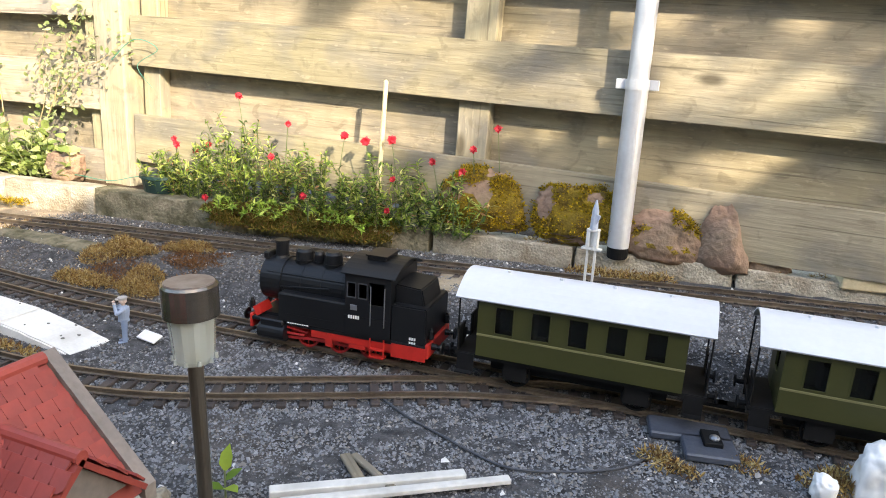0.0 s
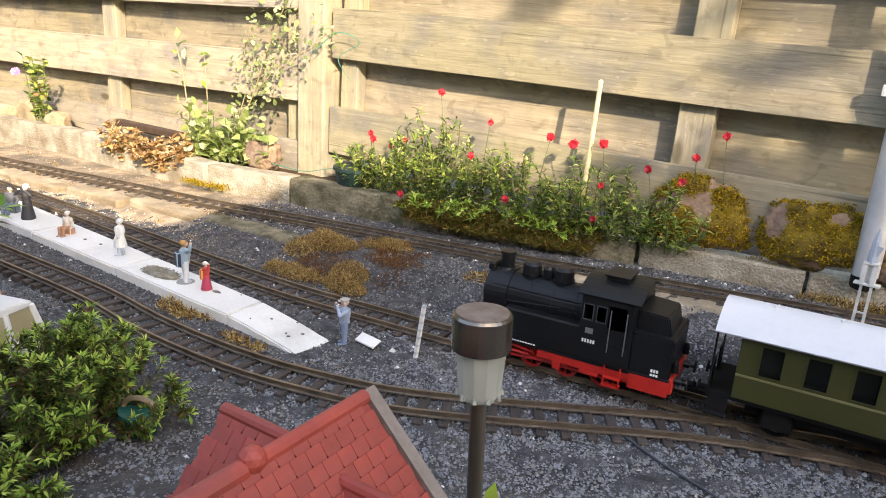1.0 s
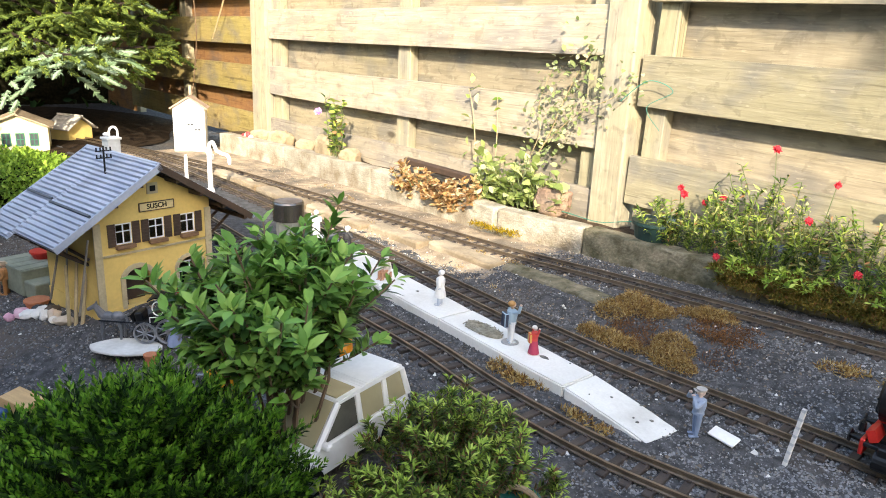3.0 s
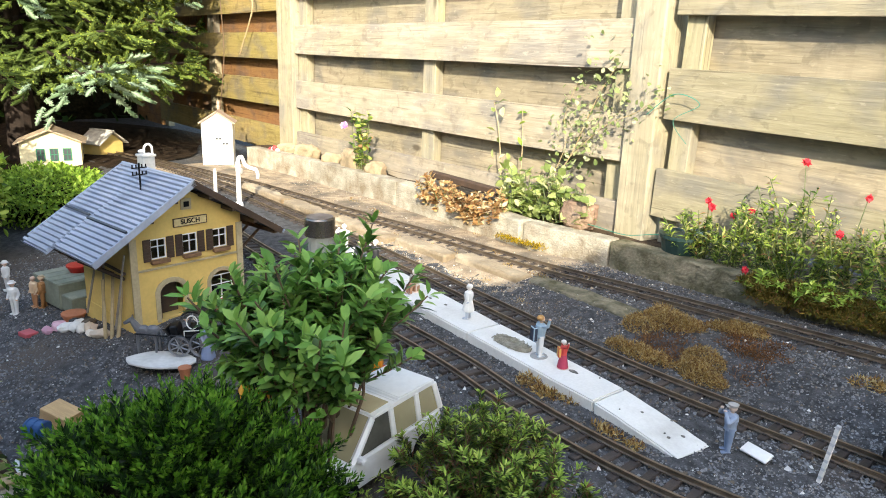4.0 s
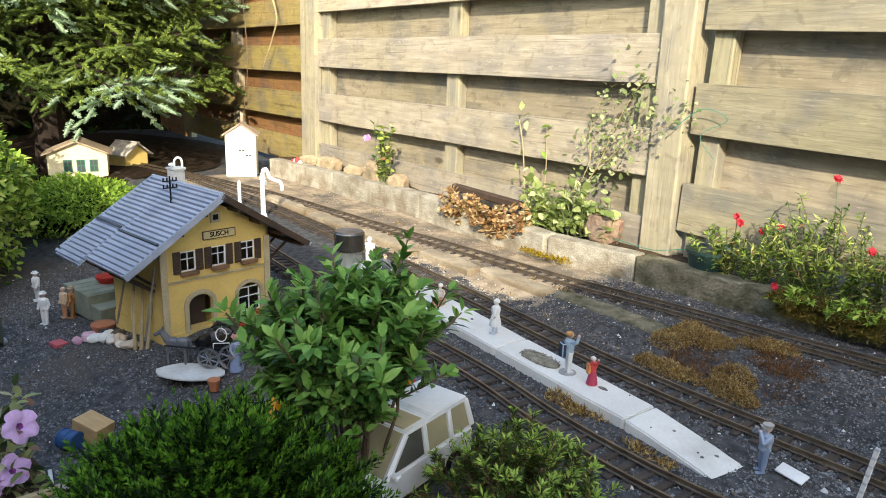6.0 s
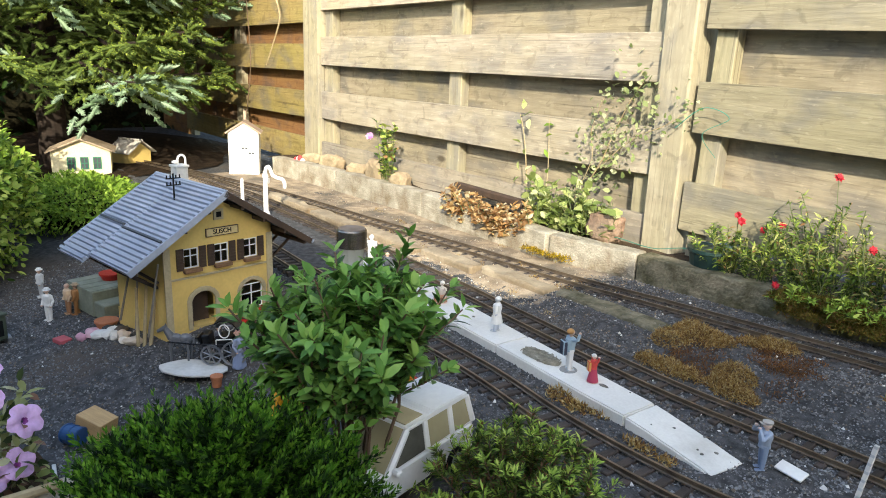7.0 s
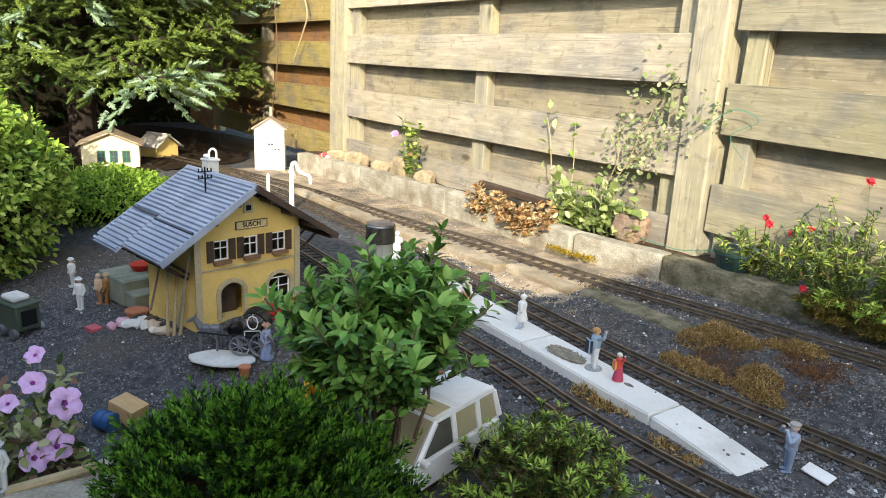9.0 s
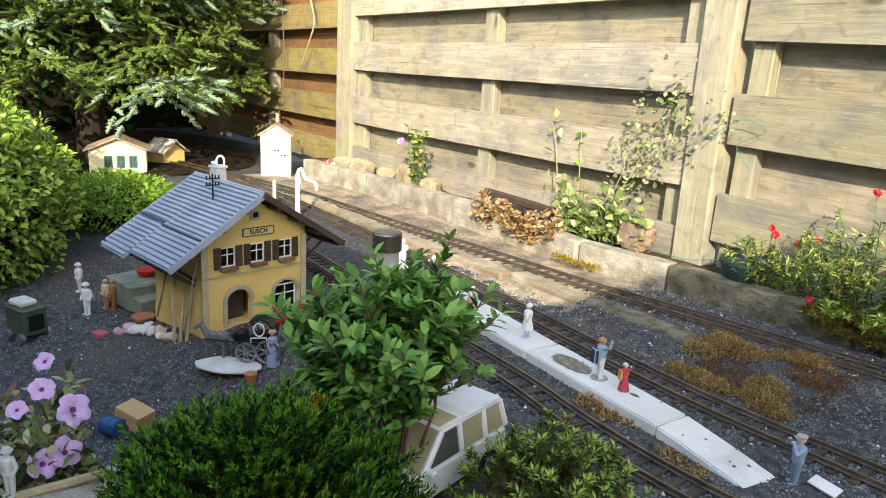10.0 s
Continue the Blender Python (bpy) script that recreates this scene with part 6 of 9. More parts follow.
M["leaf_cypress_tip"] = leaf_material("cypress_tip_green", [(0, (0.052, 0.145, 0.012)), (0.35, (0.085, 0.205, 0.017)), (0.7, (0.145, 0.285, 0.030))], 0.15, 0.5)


def dome_conifer(name, label, base, radii, seed, n, ln, needle, wd, mt, category="conifer"):
    """A dense feathery dwarf conifer: fans of fine sprays on a lumpy dome."""
    rs = np.random.RandomState(seed)
    e = thing(name, label, category, pose(*base))
    u = unit(rs.normal(size=(n, 3)))
    u[:, 2] = np.abs(u[:, 2])
    C, A = [], []
    for v in u:
        lump = noise.noise(Vector(v * 2.6) + Vector((seed, 0, 0)))
        o = v * np.array(radii) * (0.66 + 0.16 * lump + rs.uniform(-0.05, 0.05))
        ax = unit(unit(v / np.array(radii)) + np.array([0, 0, rs.uniform(0.0, 0.45)]) + rs.normal(size=3) * 0.28)
        side = unit(np.cross(ax, [0.02, 0.01, 1.0]))
        reach = ln * rs.uniform(0.8, 1.3)
        for q in range(9):
            t = 0.15 + 0.85 * q / 8
            b = o + ax * reach * t - np.array([0, 0, 0.15 * reach * t * t])
            for sd in ((-1, 1) if q < 8 else (0,)):
                C.append(b)
                A.append(unit(ax + side * sd * rs.uniform(0.55, 0.95) + np.array([0, 0, rs.uniform(-0.05, 0.35)])))
    C, A = np.array(C), np.array(A)
    P, D, U, L, W, T = sprays(C, A, 0.021 * rs.uniform(0.6, 1.2, len(C)), 14, needle, wd, rs, spread=0.8, bend=0.15)
    # inner half of every spray is darkened as painted shade below the lighter tips
    for lab, k, mm in (("inner scales with shade in their green", T < 0.55, mt), ("lighter green spray tips", T >= 0.55, M["leaf_cypress_tip"])):
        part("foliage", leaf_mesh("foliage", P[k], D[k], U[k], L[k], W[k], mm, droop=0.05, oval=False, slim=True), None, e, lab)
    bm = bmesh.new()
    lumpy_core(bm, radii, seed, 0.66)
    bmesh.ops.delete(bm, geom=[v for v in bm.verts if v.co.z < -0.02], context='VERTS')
    part("twig_tangle", bm, M["inner"], e, "closed dark core standing in for inner shade")
    bm = bmesh.new()
    tube(bm, (0, 0, -0.05), (0, 0, radii[2] * 0.6), 0.02, 0.008, 8)
    part("trunk", bm, M["stem"], e)
    return e


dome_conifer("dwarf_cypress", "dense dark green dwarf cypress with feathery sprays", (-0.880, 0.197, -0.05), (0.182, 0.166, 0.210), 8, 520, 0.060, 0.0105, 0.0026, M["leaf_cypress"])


def hedge_block(name, label, c, radii, n, ln, wd, mt, seed):
    rs = np.random.RandomState(seed)
    e = thing(name, label, "hedge", pose(*c))
    u = unit(rs.normal(size=(n, 3)))
    u[:, 2] = np.abs(u[:, 2]) * np.sign(rs.uniform(-0.25, 1, n))
    lump = np.array([noise.noise(Vector(v * 3.5) + Vector((seed * 2.0, 0, 0))) + 0.4 * noise.noise(Vector(v * 8)) for v in u])
    p = u * np.array(radii) * ((1 + 0.18 * lump) * (1 - 0.30 * rs.uniform(0, 1, n) ** 2))[:, None]
    d = unit(u + rs.normal(size=(n, 3)) * 0.7)
    me = leaf_mesh("foliage", p, d, unit(u * 0.7 + rs.normal(size=(n, 3)) * 0.5 + np.array([0, 0, 0.6])), ln * rs.uniform(0.6, 1.2, n), wd * rs.uniform(0.7, 1.2, n), mt)
    part("foliage", me, None, e)
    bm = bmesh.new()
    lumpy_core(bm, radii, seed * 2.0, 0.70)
    part("twig_tangle", bm, M["inner"], e, "closed dark core standing in for inner shade")
    bm = bmesh.new()
    for k in range(16):
        a, b = 2.4 * k, 0.3 + 0.6 * ((k * 7 % 10) / 10)
        tube(bm, (0, 0, -radii[2]), (radii[0] * b * math.cos(a), radii[1] * b * math.sin(a), radii[2] * 0.6 * (1 - b * 0.5)), 0.008, 0.003, 5)
    part("branchwork", bm, M["stem"], e)


hedge_block("box_hedge", "sunlit green box hedge at the edge of the yard", (-2.60, -0.07, 0.07), (0.30, 0.33, 0.28), 15000, 0.026, 0.0125, M["leaf_box"], 21)
hedge_block("box_hedge", "dark green hedge beyond the station yard", (-3.25, -0.30, 0.04), (0.48, 0.58, 0.40), 12000, 0.028, 0.012, M["leaf_box"], 22)
hedge_block("conifer_hedge", "dark tall conifer hedge closing the garden", (-5.9, 0.1, 0.7), (0.6, 2.5, 1.7), 15000, 0.095, 0.034, M["leaf_cypress"], 24)
hedge_block("ground_cover", "low bright green ground cover before the model hut", (-2.98, 0.45, -0.04), (0.28, 0.21, 0.105), 8000, 0.018, 0.008, M["leaf_lime"], 23)


# ---------------------------------------------------------------- big spruce and shade tree
def spruce(x, y, z, height, seed):
    """Tiers of boughs; every bough carries flat side twigs set with short, thick, blunt needle shoots."""
    rs = np.random.RandomState(seed)
    e = thing("spruce_tree", "large spruce with layered boughs and pale blue-green tips", "tree", pose(x, y, z))
    bm = bmesh.new()
    tube(bm, (0, 0, -0.1), (0.03, 0, height), 0.075, 0.02, 12)
    C, A, kind_of, size = [], [], [], []

    def shoot(o, d, kind_, scale=1.0):
        C.append(o)
        A.append(unit(d))
        kind_of.append(kind_)
        size.append(scale)

    tiers = 8
    for tier in range(tiers):
        for k in range(11):
            zz = 0.58 + (height - 0.70) * tier / (tiers - 1) + rs.uniform(-0.06, 0.06)
            a = 2 * math.pi * (k + 0.5 * (tier % 2)) / 11 + rs.uniform(-0.2, 0.2)
            ln = 1.08 * (1 - 0.38 * zz / height) * rs.uniform(0.78, 1.08)
            droop = rs.uniform(0.10, 0.30)
            ax, side = np.array([math.cos(a), math.sin(a), 0]), np.array([-math.sin(a), math.cos(a), 0])
            pts = [np.array([0, 0, zz]) + ax * ln * t + np.array([0, 0, 0.10 * ln * t - droop * ln * t * t + 0.50 * ln * max(0, t - 0.75)]) for t in np.linspace(0, 1, 9)]
            for i, (p, q) in enumerate(zip(pts, pts[1:])):
                tube(bm, p, q, 0.012 * (1 - i / 9) + 0.003, 0.012 * (1 - (i + 1) / 9) + 0.003, 5, caps=False)
            bluish = rs.uniform() < 0.30
            for j in range(11):
                t = 0.26 + 0.74 * j / 10
                i = min(int(t * 8), 7)
                o = pts[i] + (pts[i + 1] - pts[i]) * (t * 8 - i)
                fwd = unit(pts[i + 1] - pts[i])
                # 0 takes the shaded green near the trunk, 1 the lit green further out
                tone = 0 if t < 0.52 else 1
                for s in (-1, 1):
                    tl = ln * 0.36 * (1.12 - 0.85 * t) * rs.uniform(0.75, 1.15) + 0.03
                    d = unit(fwd * 0.75 + side * s * 0.85 + np.array([0, 0, rs.uniform(-0.42, 0.02)]))
                    across = unit(np.cross(d, [0, 0, 1]))
                    m_ = max(1, int(tl / 0.048))
                    for r in range(m_):
                        f = (r + 0.4) / m_
                        b = o + d * tl * f - np.array([0, 0, 0.25 * tl * f * f])
                        w = 1 if (r + j) % 2 else -1
                        tint = 2 if (bluish and t > 0.55 and rs.uniform() < 0.55) else tone if rs.uniform() < 0.8 else 0
                        shoot(b, d * 0.75 + across * w * 0.8 + np.array([0, 0, rs.uniform(-0.55, 0.1)]), tint, 0.85)
                    end = o + d * tl - np.array([0, 0, 0.25 * tl])
                    shoot(end, d + np.array([0, 0, rs.uniform(-0.6, 0.15)]), 2 if (bluish and t > 0.5) else tone, 1.0)
                if j % 2 == 0:
                    shoot(o, fwd * 0.5 + side * rs.uniform(-0.5, 0.5) + np.array([0, 0, 0.7]), tone, 0.75)
            for w in (-0.5, 0.0, 0.5):
                shoot(pts[-1], unit(pts[-1] - pts[-2]) + side * w + np.array([0, 0, 0.25]), 2 if bluish else 1, 1.15)
    part("trunk", bm, M["bark"], e)
    C, A, kind_of, size = np.array(C), np.array(A), np.array(kind_of), np.array(size)
    lots, cores = {"dark": [], "sunlit": [], "pale": []}, {}
    for kind_, key in ((0, "dark"), (1, "sunlit"), (2, "pale")):
        k = kind_of == kind_
        m_ = int(k.sum())
        ln = 0.074 * size[k] * rs.uniform(0.75, 1.2, m_)
        *geo, _ = sprays(C[k], A[k], ln, 22 if kind_ == 0 else 42, 0.0205, 0.0054, rs, spread=1.5, bend=0.06)
        lots[key].append(geo)
        cores[key] = (C[k], A[k], ln)
    # shade and sunlight are painted here as separate needle greens
    for key, lab, mt in (("dark", "inner needles with shade in their green", M["leaf_spruce_shaded"]), ("sunlit", "yellow-green needle shoots", M["leaf_spruce"]), ("pale", "pale blue-green young shoots", M["leaf_spruce_tip"])):
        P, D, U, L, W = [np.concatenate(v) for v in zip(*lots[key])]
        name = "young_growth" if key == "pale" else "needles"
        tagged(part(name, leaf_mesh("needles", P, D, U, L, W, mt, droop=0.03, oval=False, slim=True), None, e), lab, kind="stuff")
        tagged(part("shoot_growth", lobe_mesh(*cores[key], mt if key == "pale" else M["leaf_spruce_shaded"]), None, e), "thick soft bodies of the " + ("young shoots" if key == "pale" else "needle shoots"), kind="stuff")


def lobe_mesh(c, axis, ln, material):
    """Many blunt five-sided lobes as one mesh: the dense inner mass of needle shoots."""
    n = len(c)
    side = unit(np.cross(axis, [0.03, 0.02, 1.0]))
    third = np.cross(side, axis)
    ring = []
    for t, r in ((0.0, 0.003), (0.25, 0.0076), (0.80, 0.0072), (1.05, 0.0034)):
        for q in range(5):
            a = math.pi * q / 2.5
            ring.append(c + axis * (ln * t)[:, None] + (side * math.cos(a) + third * math.sin(a)) * r)
    v = np.stack(ring, 1).reshape(-1, 3)
    tri = []
    for k in range(3):
        for q in range(5):
            i, j = 5 * k + q, 5 * k + (q + 1) % 5
            tri += [[i, j, j + 5], [i, j + 5, i + 5]]
    tri += [[15, 16, 17], [15, 17, 18], [15, 18, 19]]
    f = (np.arange(n)[:, None, None] * 20 + np.array(tri)[None]).reshape(-1, 3)
    me = bpy.data.meshes.new("lobes")
    me.vertices.add(len(v))
    me.vertices.foreach_set("co", v.ravel())
    me.loops.add(len(f) * 3)
    me.loops.foreach_set("vertex_index", f.ravel().astype(np.int32))
    me.polygons.add(len(f))
    me.polygons.foreach_set("loop_start", np.arange(len(f), dtype=np.int32) * 3)
    me.update(calc_edges=True)
    me.materials.append(material)
    return me


M["leaf_spruce_shaded"] = leaf_material("shaded_spruce_needles", [(0, (0.085, 0.125, 0.028)), (0.4, (0.105, 0.15, 0.034)), (0.7, (0.065, 0.095, 0.022))], 0.08, 0.6)
M["leaf_spruce_tip"] = leaf_material("young_spruce_needles", [(0, (0.19, 0.28, 0.16)), (0.25, (0.24, 0.33, 0.20)), (0.5, (0.14, 0.22, 0.11)), (0.75, (0.30, 0.39, 0.26))], 0.15, 0.6)
spruce(-4.15, 0.55, -0.1, 1.75, 31)
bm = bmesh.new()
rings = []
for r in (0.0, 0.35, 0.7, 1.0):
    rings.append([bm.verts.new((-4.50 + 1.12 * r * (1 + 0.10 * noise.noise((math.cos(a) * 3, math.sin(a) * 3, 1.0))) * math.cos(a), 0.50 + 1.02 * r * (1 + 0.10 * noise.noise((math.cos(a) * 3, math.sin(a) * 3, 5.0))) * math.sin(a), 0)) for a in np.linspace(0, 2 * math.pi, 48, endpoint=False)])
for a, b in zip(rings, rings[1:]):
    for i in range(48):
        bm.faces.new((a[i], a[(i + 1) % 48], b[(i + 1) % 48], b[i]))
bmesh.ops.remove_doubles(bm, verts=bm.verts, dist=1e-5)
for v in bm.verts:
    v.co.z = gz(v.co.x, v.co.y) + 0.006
tagged(part("needle_litter", bm, mat("needle_litter", (0.045, 0.030, 0.020), (0.022, 0.016, 0.011), 0.95, spec=0.05, scale=30, fine=240, bump=0.9, dist=0.006, var=0.5)), "dark brown ground sheet under the spruce", "litter", kind="structure")


def shade_tree(x, y, seed):
    rs = np.random.RandomState(seed)
    e = thing("shade_tree", "leafy garden tree that dapples the fence", "tree", pose(x, y, 0))
    bm = bmesh.new()
    tube(bm, (0, 0, -0.1), (0, 0, 2.5), 0.06, 0.04, 10)
    P, D = [], []
    for k in range(26):
        a, ln = 2.4 * k, rs.uniform(0.4, 0.8)
        o = np.array([0, 0, rs.uniform(2.2, 2.85)])
        tip = o + np.array([math.cos(a) * ln, math.sin(a) * ln, rs.uniform(0.0, 0.45)])
        tube(bm, o, tip, 0.014, 0.004, 5)
        for q in range(15):
            t = rs.uniform(0.40, 1.05)
            c = o + (tip - o) * t + rs.normal(size=3) * 0.03
            hang = unit(np.array([math.cos(a), math.sin(a), -0.55]) + rs.normal(size=3) * 0.35)
            for w in range(5):
                P.append(c)
                D.append(unit(hang + rs.normal(size=3) * 0.28))
    part("trunk", bm, M["bark"], e)
    n = len(P)
    part("foliage", leaf_mesh("foliage", np.array(P), np.array(D), rs.normal(size=(n, 3)) + [0, 0, 0.5], 0.15 * rs.uniform(0.7, 1.2, n), 0.026, M["leaf_box"]), None, e)


shade_tree(3.80, -1.35, 41)


# ---------------------------------------------------------------- red flower plant, climbing plant, bed plants
def flower(parent, p, r, mt, seed, layers=3, name="flower"):
    rs = np.random.RandomState(seed)
    P, D, U = [], [], []
    f = unit(np.array([0.25, -0.8, 0.5]) + rs.normal(size=3) * 0.3)
    s1 = unit(np.cross(f, [0, 0, 1]))
    s2 = np.cross(f, s1)
    for l in range(layers):
        for k in range(7):
            a = 2 * math.pi * (k + 0.4 * l) / 7
            d = unit((s1 * math.cos(a) + s2 * math.sin(a)) + f * (0.25 + 0.55 * l))
            P.append(np.array(p))
            D.append(d)
            U.append(f)
    n = len(P)
    return part(name, leaf_mesh(name, np.array(P), np.array(D), np.array(U), r * rs.uniform(0.8, 1.1, n), r * 0.8, mt, droop=0.1), None, parent)


def bed_plant(name, label, feet, heights, leaf_len, leaf_w, mt, seed, per=26, flowers=(), fr=0.016, spread=0.05):
    rs = np.random.RandomState(seed)
    e = thing(name, label, "flowering plant")
    paths, P, D, U = [], [], [], []
    for (x, y), h in zip(feet, heights):
        z = kerb_top(x) - 0.01
        tip = np.array([x + rs.uniform(-1, 1) * spread, y + rs.uniform(-1, 0.4) * spread, z + h])
        o = np.array([x, y, z])
        mid = (o + tip) / 2 + rs.uniform(-0.012, 0.012, 3)
        pts = [o * (1 - t) ** 2 + 2 * mid * t * (1 - t) + tip * t * t for t in np.linspace(0, 1, 6)]
        paths.append([Vector(p) for p in pts])
        for k in range(per):
            t = rs.uniform(0.08, 1.0)
            i = min(int(t * 5), 4)
            b = pts[i] + (pts[i + 1] - pts[i]) * (t * 5 - i)
            d = unit(rs.normal(size=3) * np.array([1, 1, 0.5]) + np.array([0, -0.15, 0.55]))
            P.append(b)
            D.append(d)
            U.append(np.array([0, 0, 1]) + rs.normal(size=3) * 0.4)
    for k, p in enumerate(flowers):
        x, y, z = p
        o = Vector((x + rs.uniform(-0.03, 0.03), y + 0.03, kerb_top(x)))
        if z > 0.12:
            paths.append([o, (o + Vector(p)) / 2 + Vector((rs.uniform(-0.01, 0.01), 0, 0.01)), Vector(p)])
    part("branchwork", stems_mesh(paths, 0.0016, 0.0008, 4), M["stem_green"], e)
    n = len(P)
    part("foliage", leaf_mesh("foliage", np.array(P), np.array(D), np.array(U), leaf_len * rs.uniform(0.5, 1.2, n), leaf_w * rs.uniform(0.6, 1.2, n), mt), None, e)
    for k, p in enumerate(flowers):
        flower(e, p, fr * rs.uniform(0.75, 1.1), M["flower_red"], seed * 50 + k)
    return e


rsf = np.random.RandomState(77)
xs = rsf.uniform(-1.12, -0.33, 190)
hh = np.interp(xs, [-1.15, -1.05, -0.92, -0.86, -0.80, -0.6, -0.45, -0.33], [0.08, 0.12, 0.17, 0.18, 0.15, 0.13, 0.12, 0.13]) * rsf.uniform(0.45, 1.1, len(xs))
RED_FLOWERS = [(-0.858, 1.400, 0.312), (-0.745, 1.42, 0.262), (-0.610, 1.43, 0.246), (-0.560, 1.43, 0.240), (-0.500, 1.43, 0.248), (-0.405, 1.43, 0.212), (-0.327, 1.45, 0.243), (-0.285, 1.47, 0.286),
               (-1.060, 1.42, 0.200), (-1.045, 1.41, 0.190), (-1.000, 1.42, 0.178), (-0.960, 1.42, 0.196), (-0.775, 1.40, 0.188), (-0.655, 1.34, 0.125), (-0.490, 1.40, 0.105), (-0.925, 1.36, 0.086), (-0.340, 1.43, 0.198), (-0.490, 1.42, 0.168)]
bed_plant("red_flower_plant", "bushy plant with small crimson flowers behind the kerb", list(zip(xs, rsf.uniform(1.42, 1.475, len(xs)))), hh * 1.1, 0.0195, 0.0050, M["leaf_pink"], 9, per=46, flowers=RED_FLOWERS, fr=0.0112, spread=0.07)
# its moss and trailing shoots over the kerb
xs2 = rsf.uniform(-0.95, -0.50, 60)
bed_plant("trailing_plant", "green shoots trailing over the mossy kerb", [(x, kerb_line(x) + rsf.uniform(-0.01, 0.03)) for x in xs2], rsf.uniform(0.0, 0.045, 60), 0.017, 0.0055, M["leaf_hebe_bright"], 10, per=34, spread=0.06)
xs3 = rsf.uniform(-1.70, -1.40, 60)
bed_plant("strawberry_plant", "pale green leafy plant behind the kerb", [(x, rsf.uniform(1.40, 1.46)) for x in xs3], rsf.uniform(0.03, 0.15, 60), 0.033, 0.025, M["leaf_pale"], 12, per=7, spread=0.04)
xs4 = rsf.uniform(-2.02, -1.64, 90)
bed_plant("dry_leaf_heap", "heap of dry brown curled leaves over the kerb", [(x, kerb_line(x) + rsf.uniform(-0.02, 0.04)) for x in xs4], rsf.uniform(-0.045, 0.065, 90), 0.022, 0.013, M["leaf_dry"], 13, per=24, spread=0.03)
xs5 = rsf.uniform(-2.50, -2.42, 9)
bed_plant("rose_bush", "small rose bush against the fence boards", [(x, rsf.uniform(1.40, 1.42)) for x in xs5], rsf.uniform(0.16, 0.235, 9), 0.026, 0.016, M["leaf_pink"], 14, per=26, spread=0.05)
rose = thing("rose_bloom", "single pale pink rose bloom", "flower")
flower(rose, (-2.53, 1.37, 0.225), 0.017, M["petunia"], 3, 4, "petals")


def vine(name, label, pts, r, leaves, mt, seed, ln=0.03, wd=0.018, spread=0.04, stem=None):
    rs = np.random.RandomState(seed)
    e = thing(name, label, "climbing plant")
    sp = [Vector(p) for p in pts]
    fine = []
    for i in range(len(sp) - 1):
        p0, p1, p2, p3 = sp[max(i - 1, 0)], sp[i], sp[i + 1], sp[min(i + 2, len(sp) - 1)]
        for k in range(8):
            t = k / 8
            fine.append(0.5 * ((2 * p1) + (p2 - p0) * t + (2 * p0 - 5 * p1 + 4 * p2 - p3) * t * t + (3 * p1 - p0 - 3 * p2 + p3) * t ** 3))
    fine.append(sp[-1])
    part("stem", stems_mesh([fine], r, r * 0.6), stem or M["vine"], e)
    if leaves:
        i = rs.randint(0, len(fine), leaves)
        P = np.array([fine[k] for k in i]) + rs.normal(size=(leaves, 3)) * spread * np.array([1, 0.25, 1])
        P[:, 1] = np.minimum(P[:, 1], BOARD_Y - 0.006)
        D = unit(rs.normal(size=(leaves, 3)) + np.array([0, -0.6, -0.1]))
        part("leaves", leaf_mesh("leaves", P, D, np.array([0, -0.6, 0.8]) + rs.normal(size=(leaves, 3)) * 0.4, ln * rs.uniform(0.5, 1.2, leaves), wd * rs.uniform(0.6, 1.2, leaves), mt), None, e)
    return e


vine("climbing_plant", "pale climbing plant with thin stems on the fence", [(-1.62, 1.44, 0.08), (-1.56, 1.46, 0.16), (-1.50, 1.465, 0.25), (-1.46, 1.465, 0.34), (-1.42, 1.466, 0.42), (-1.37, 1.455, 0.48)], 0.0022, 250, M["leaf_vine"], 51, ln=0.019, wd=0.012, spread=0.045)
vine("climbing_plant", "thin bare side shoots of the climbing plant", [(-1.58, 1.46, 0.14), (-1.53, 1.467, 0.26), (-1.54, 1.468, 0.34), (-1.50, 1.468, 0.44)], 0.0013, 70, M["leaf_vine"], 59, ln=0.016, wd=0.010, spread=0.03)
vine("climbing_plant", "pale climbing shoot across the fence post", [(-1.50, 1.46, 0.24), (-1.43, 1.455, 0.30), (-1.37, 1.450, 0.34), (-1.30, 1.450, 0.37), (-1.24, 1.455, 0.41)], 0.0016, 90, M["leaf_vine"], 52, ln=0.016, wd=0.010, spread=0.028)
vine("climbing_plant", "thin shoot with a few leaves on the fence boards", [(-1.75, 1.45, 0.08), (-1.78, 1.465, 0.20), (-1.80, 1.466, 0.30), (-1.82, 1.464, 0.36)], 0.0022, 16, M["leaf_pale"], 53, spread=0.035)
vine("climbing_plant", "thin shoot with two yellow-green leaves on the fence", [(-1.68, 1.45, 0.08), (-1.69, 1.465, 0.22), (-1.70, 1.466, 0.355)], 0.0016, 9, M["leaf_lime"], 54, spread=0.022)
vine("dry_vine", "twisted bare vine hanging down the fence", [(-3.72, 1.46, 1.25), (-3.66, 1.45, 0.98), (-3.56, 1.44, 0.86), (-3.50, 1.44, 0.76), (-3.49, 1.45, 0.68), (-3.54, 1.45, 0.60), (-3.66, 1.45, 0.46)], 0.0055, 0, None, 55)
vine("dry_vine", "thin dark vine stem by the spruce", [(-3.95, 1.42, 0.0), (-3.90, 1.44, 0.25), (-3.86, 1.45, 0.5), (-3.9, 1.45, 0.9), (-3.84, 1.45, 1.2)], 0.003, 0, None, 56, stem=M["stem"])
M["wire"] = mat("green_wire", (0.04, 0.22, 0.16), (0.03, 0.17, 0.12), 0.5)
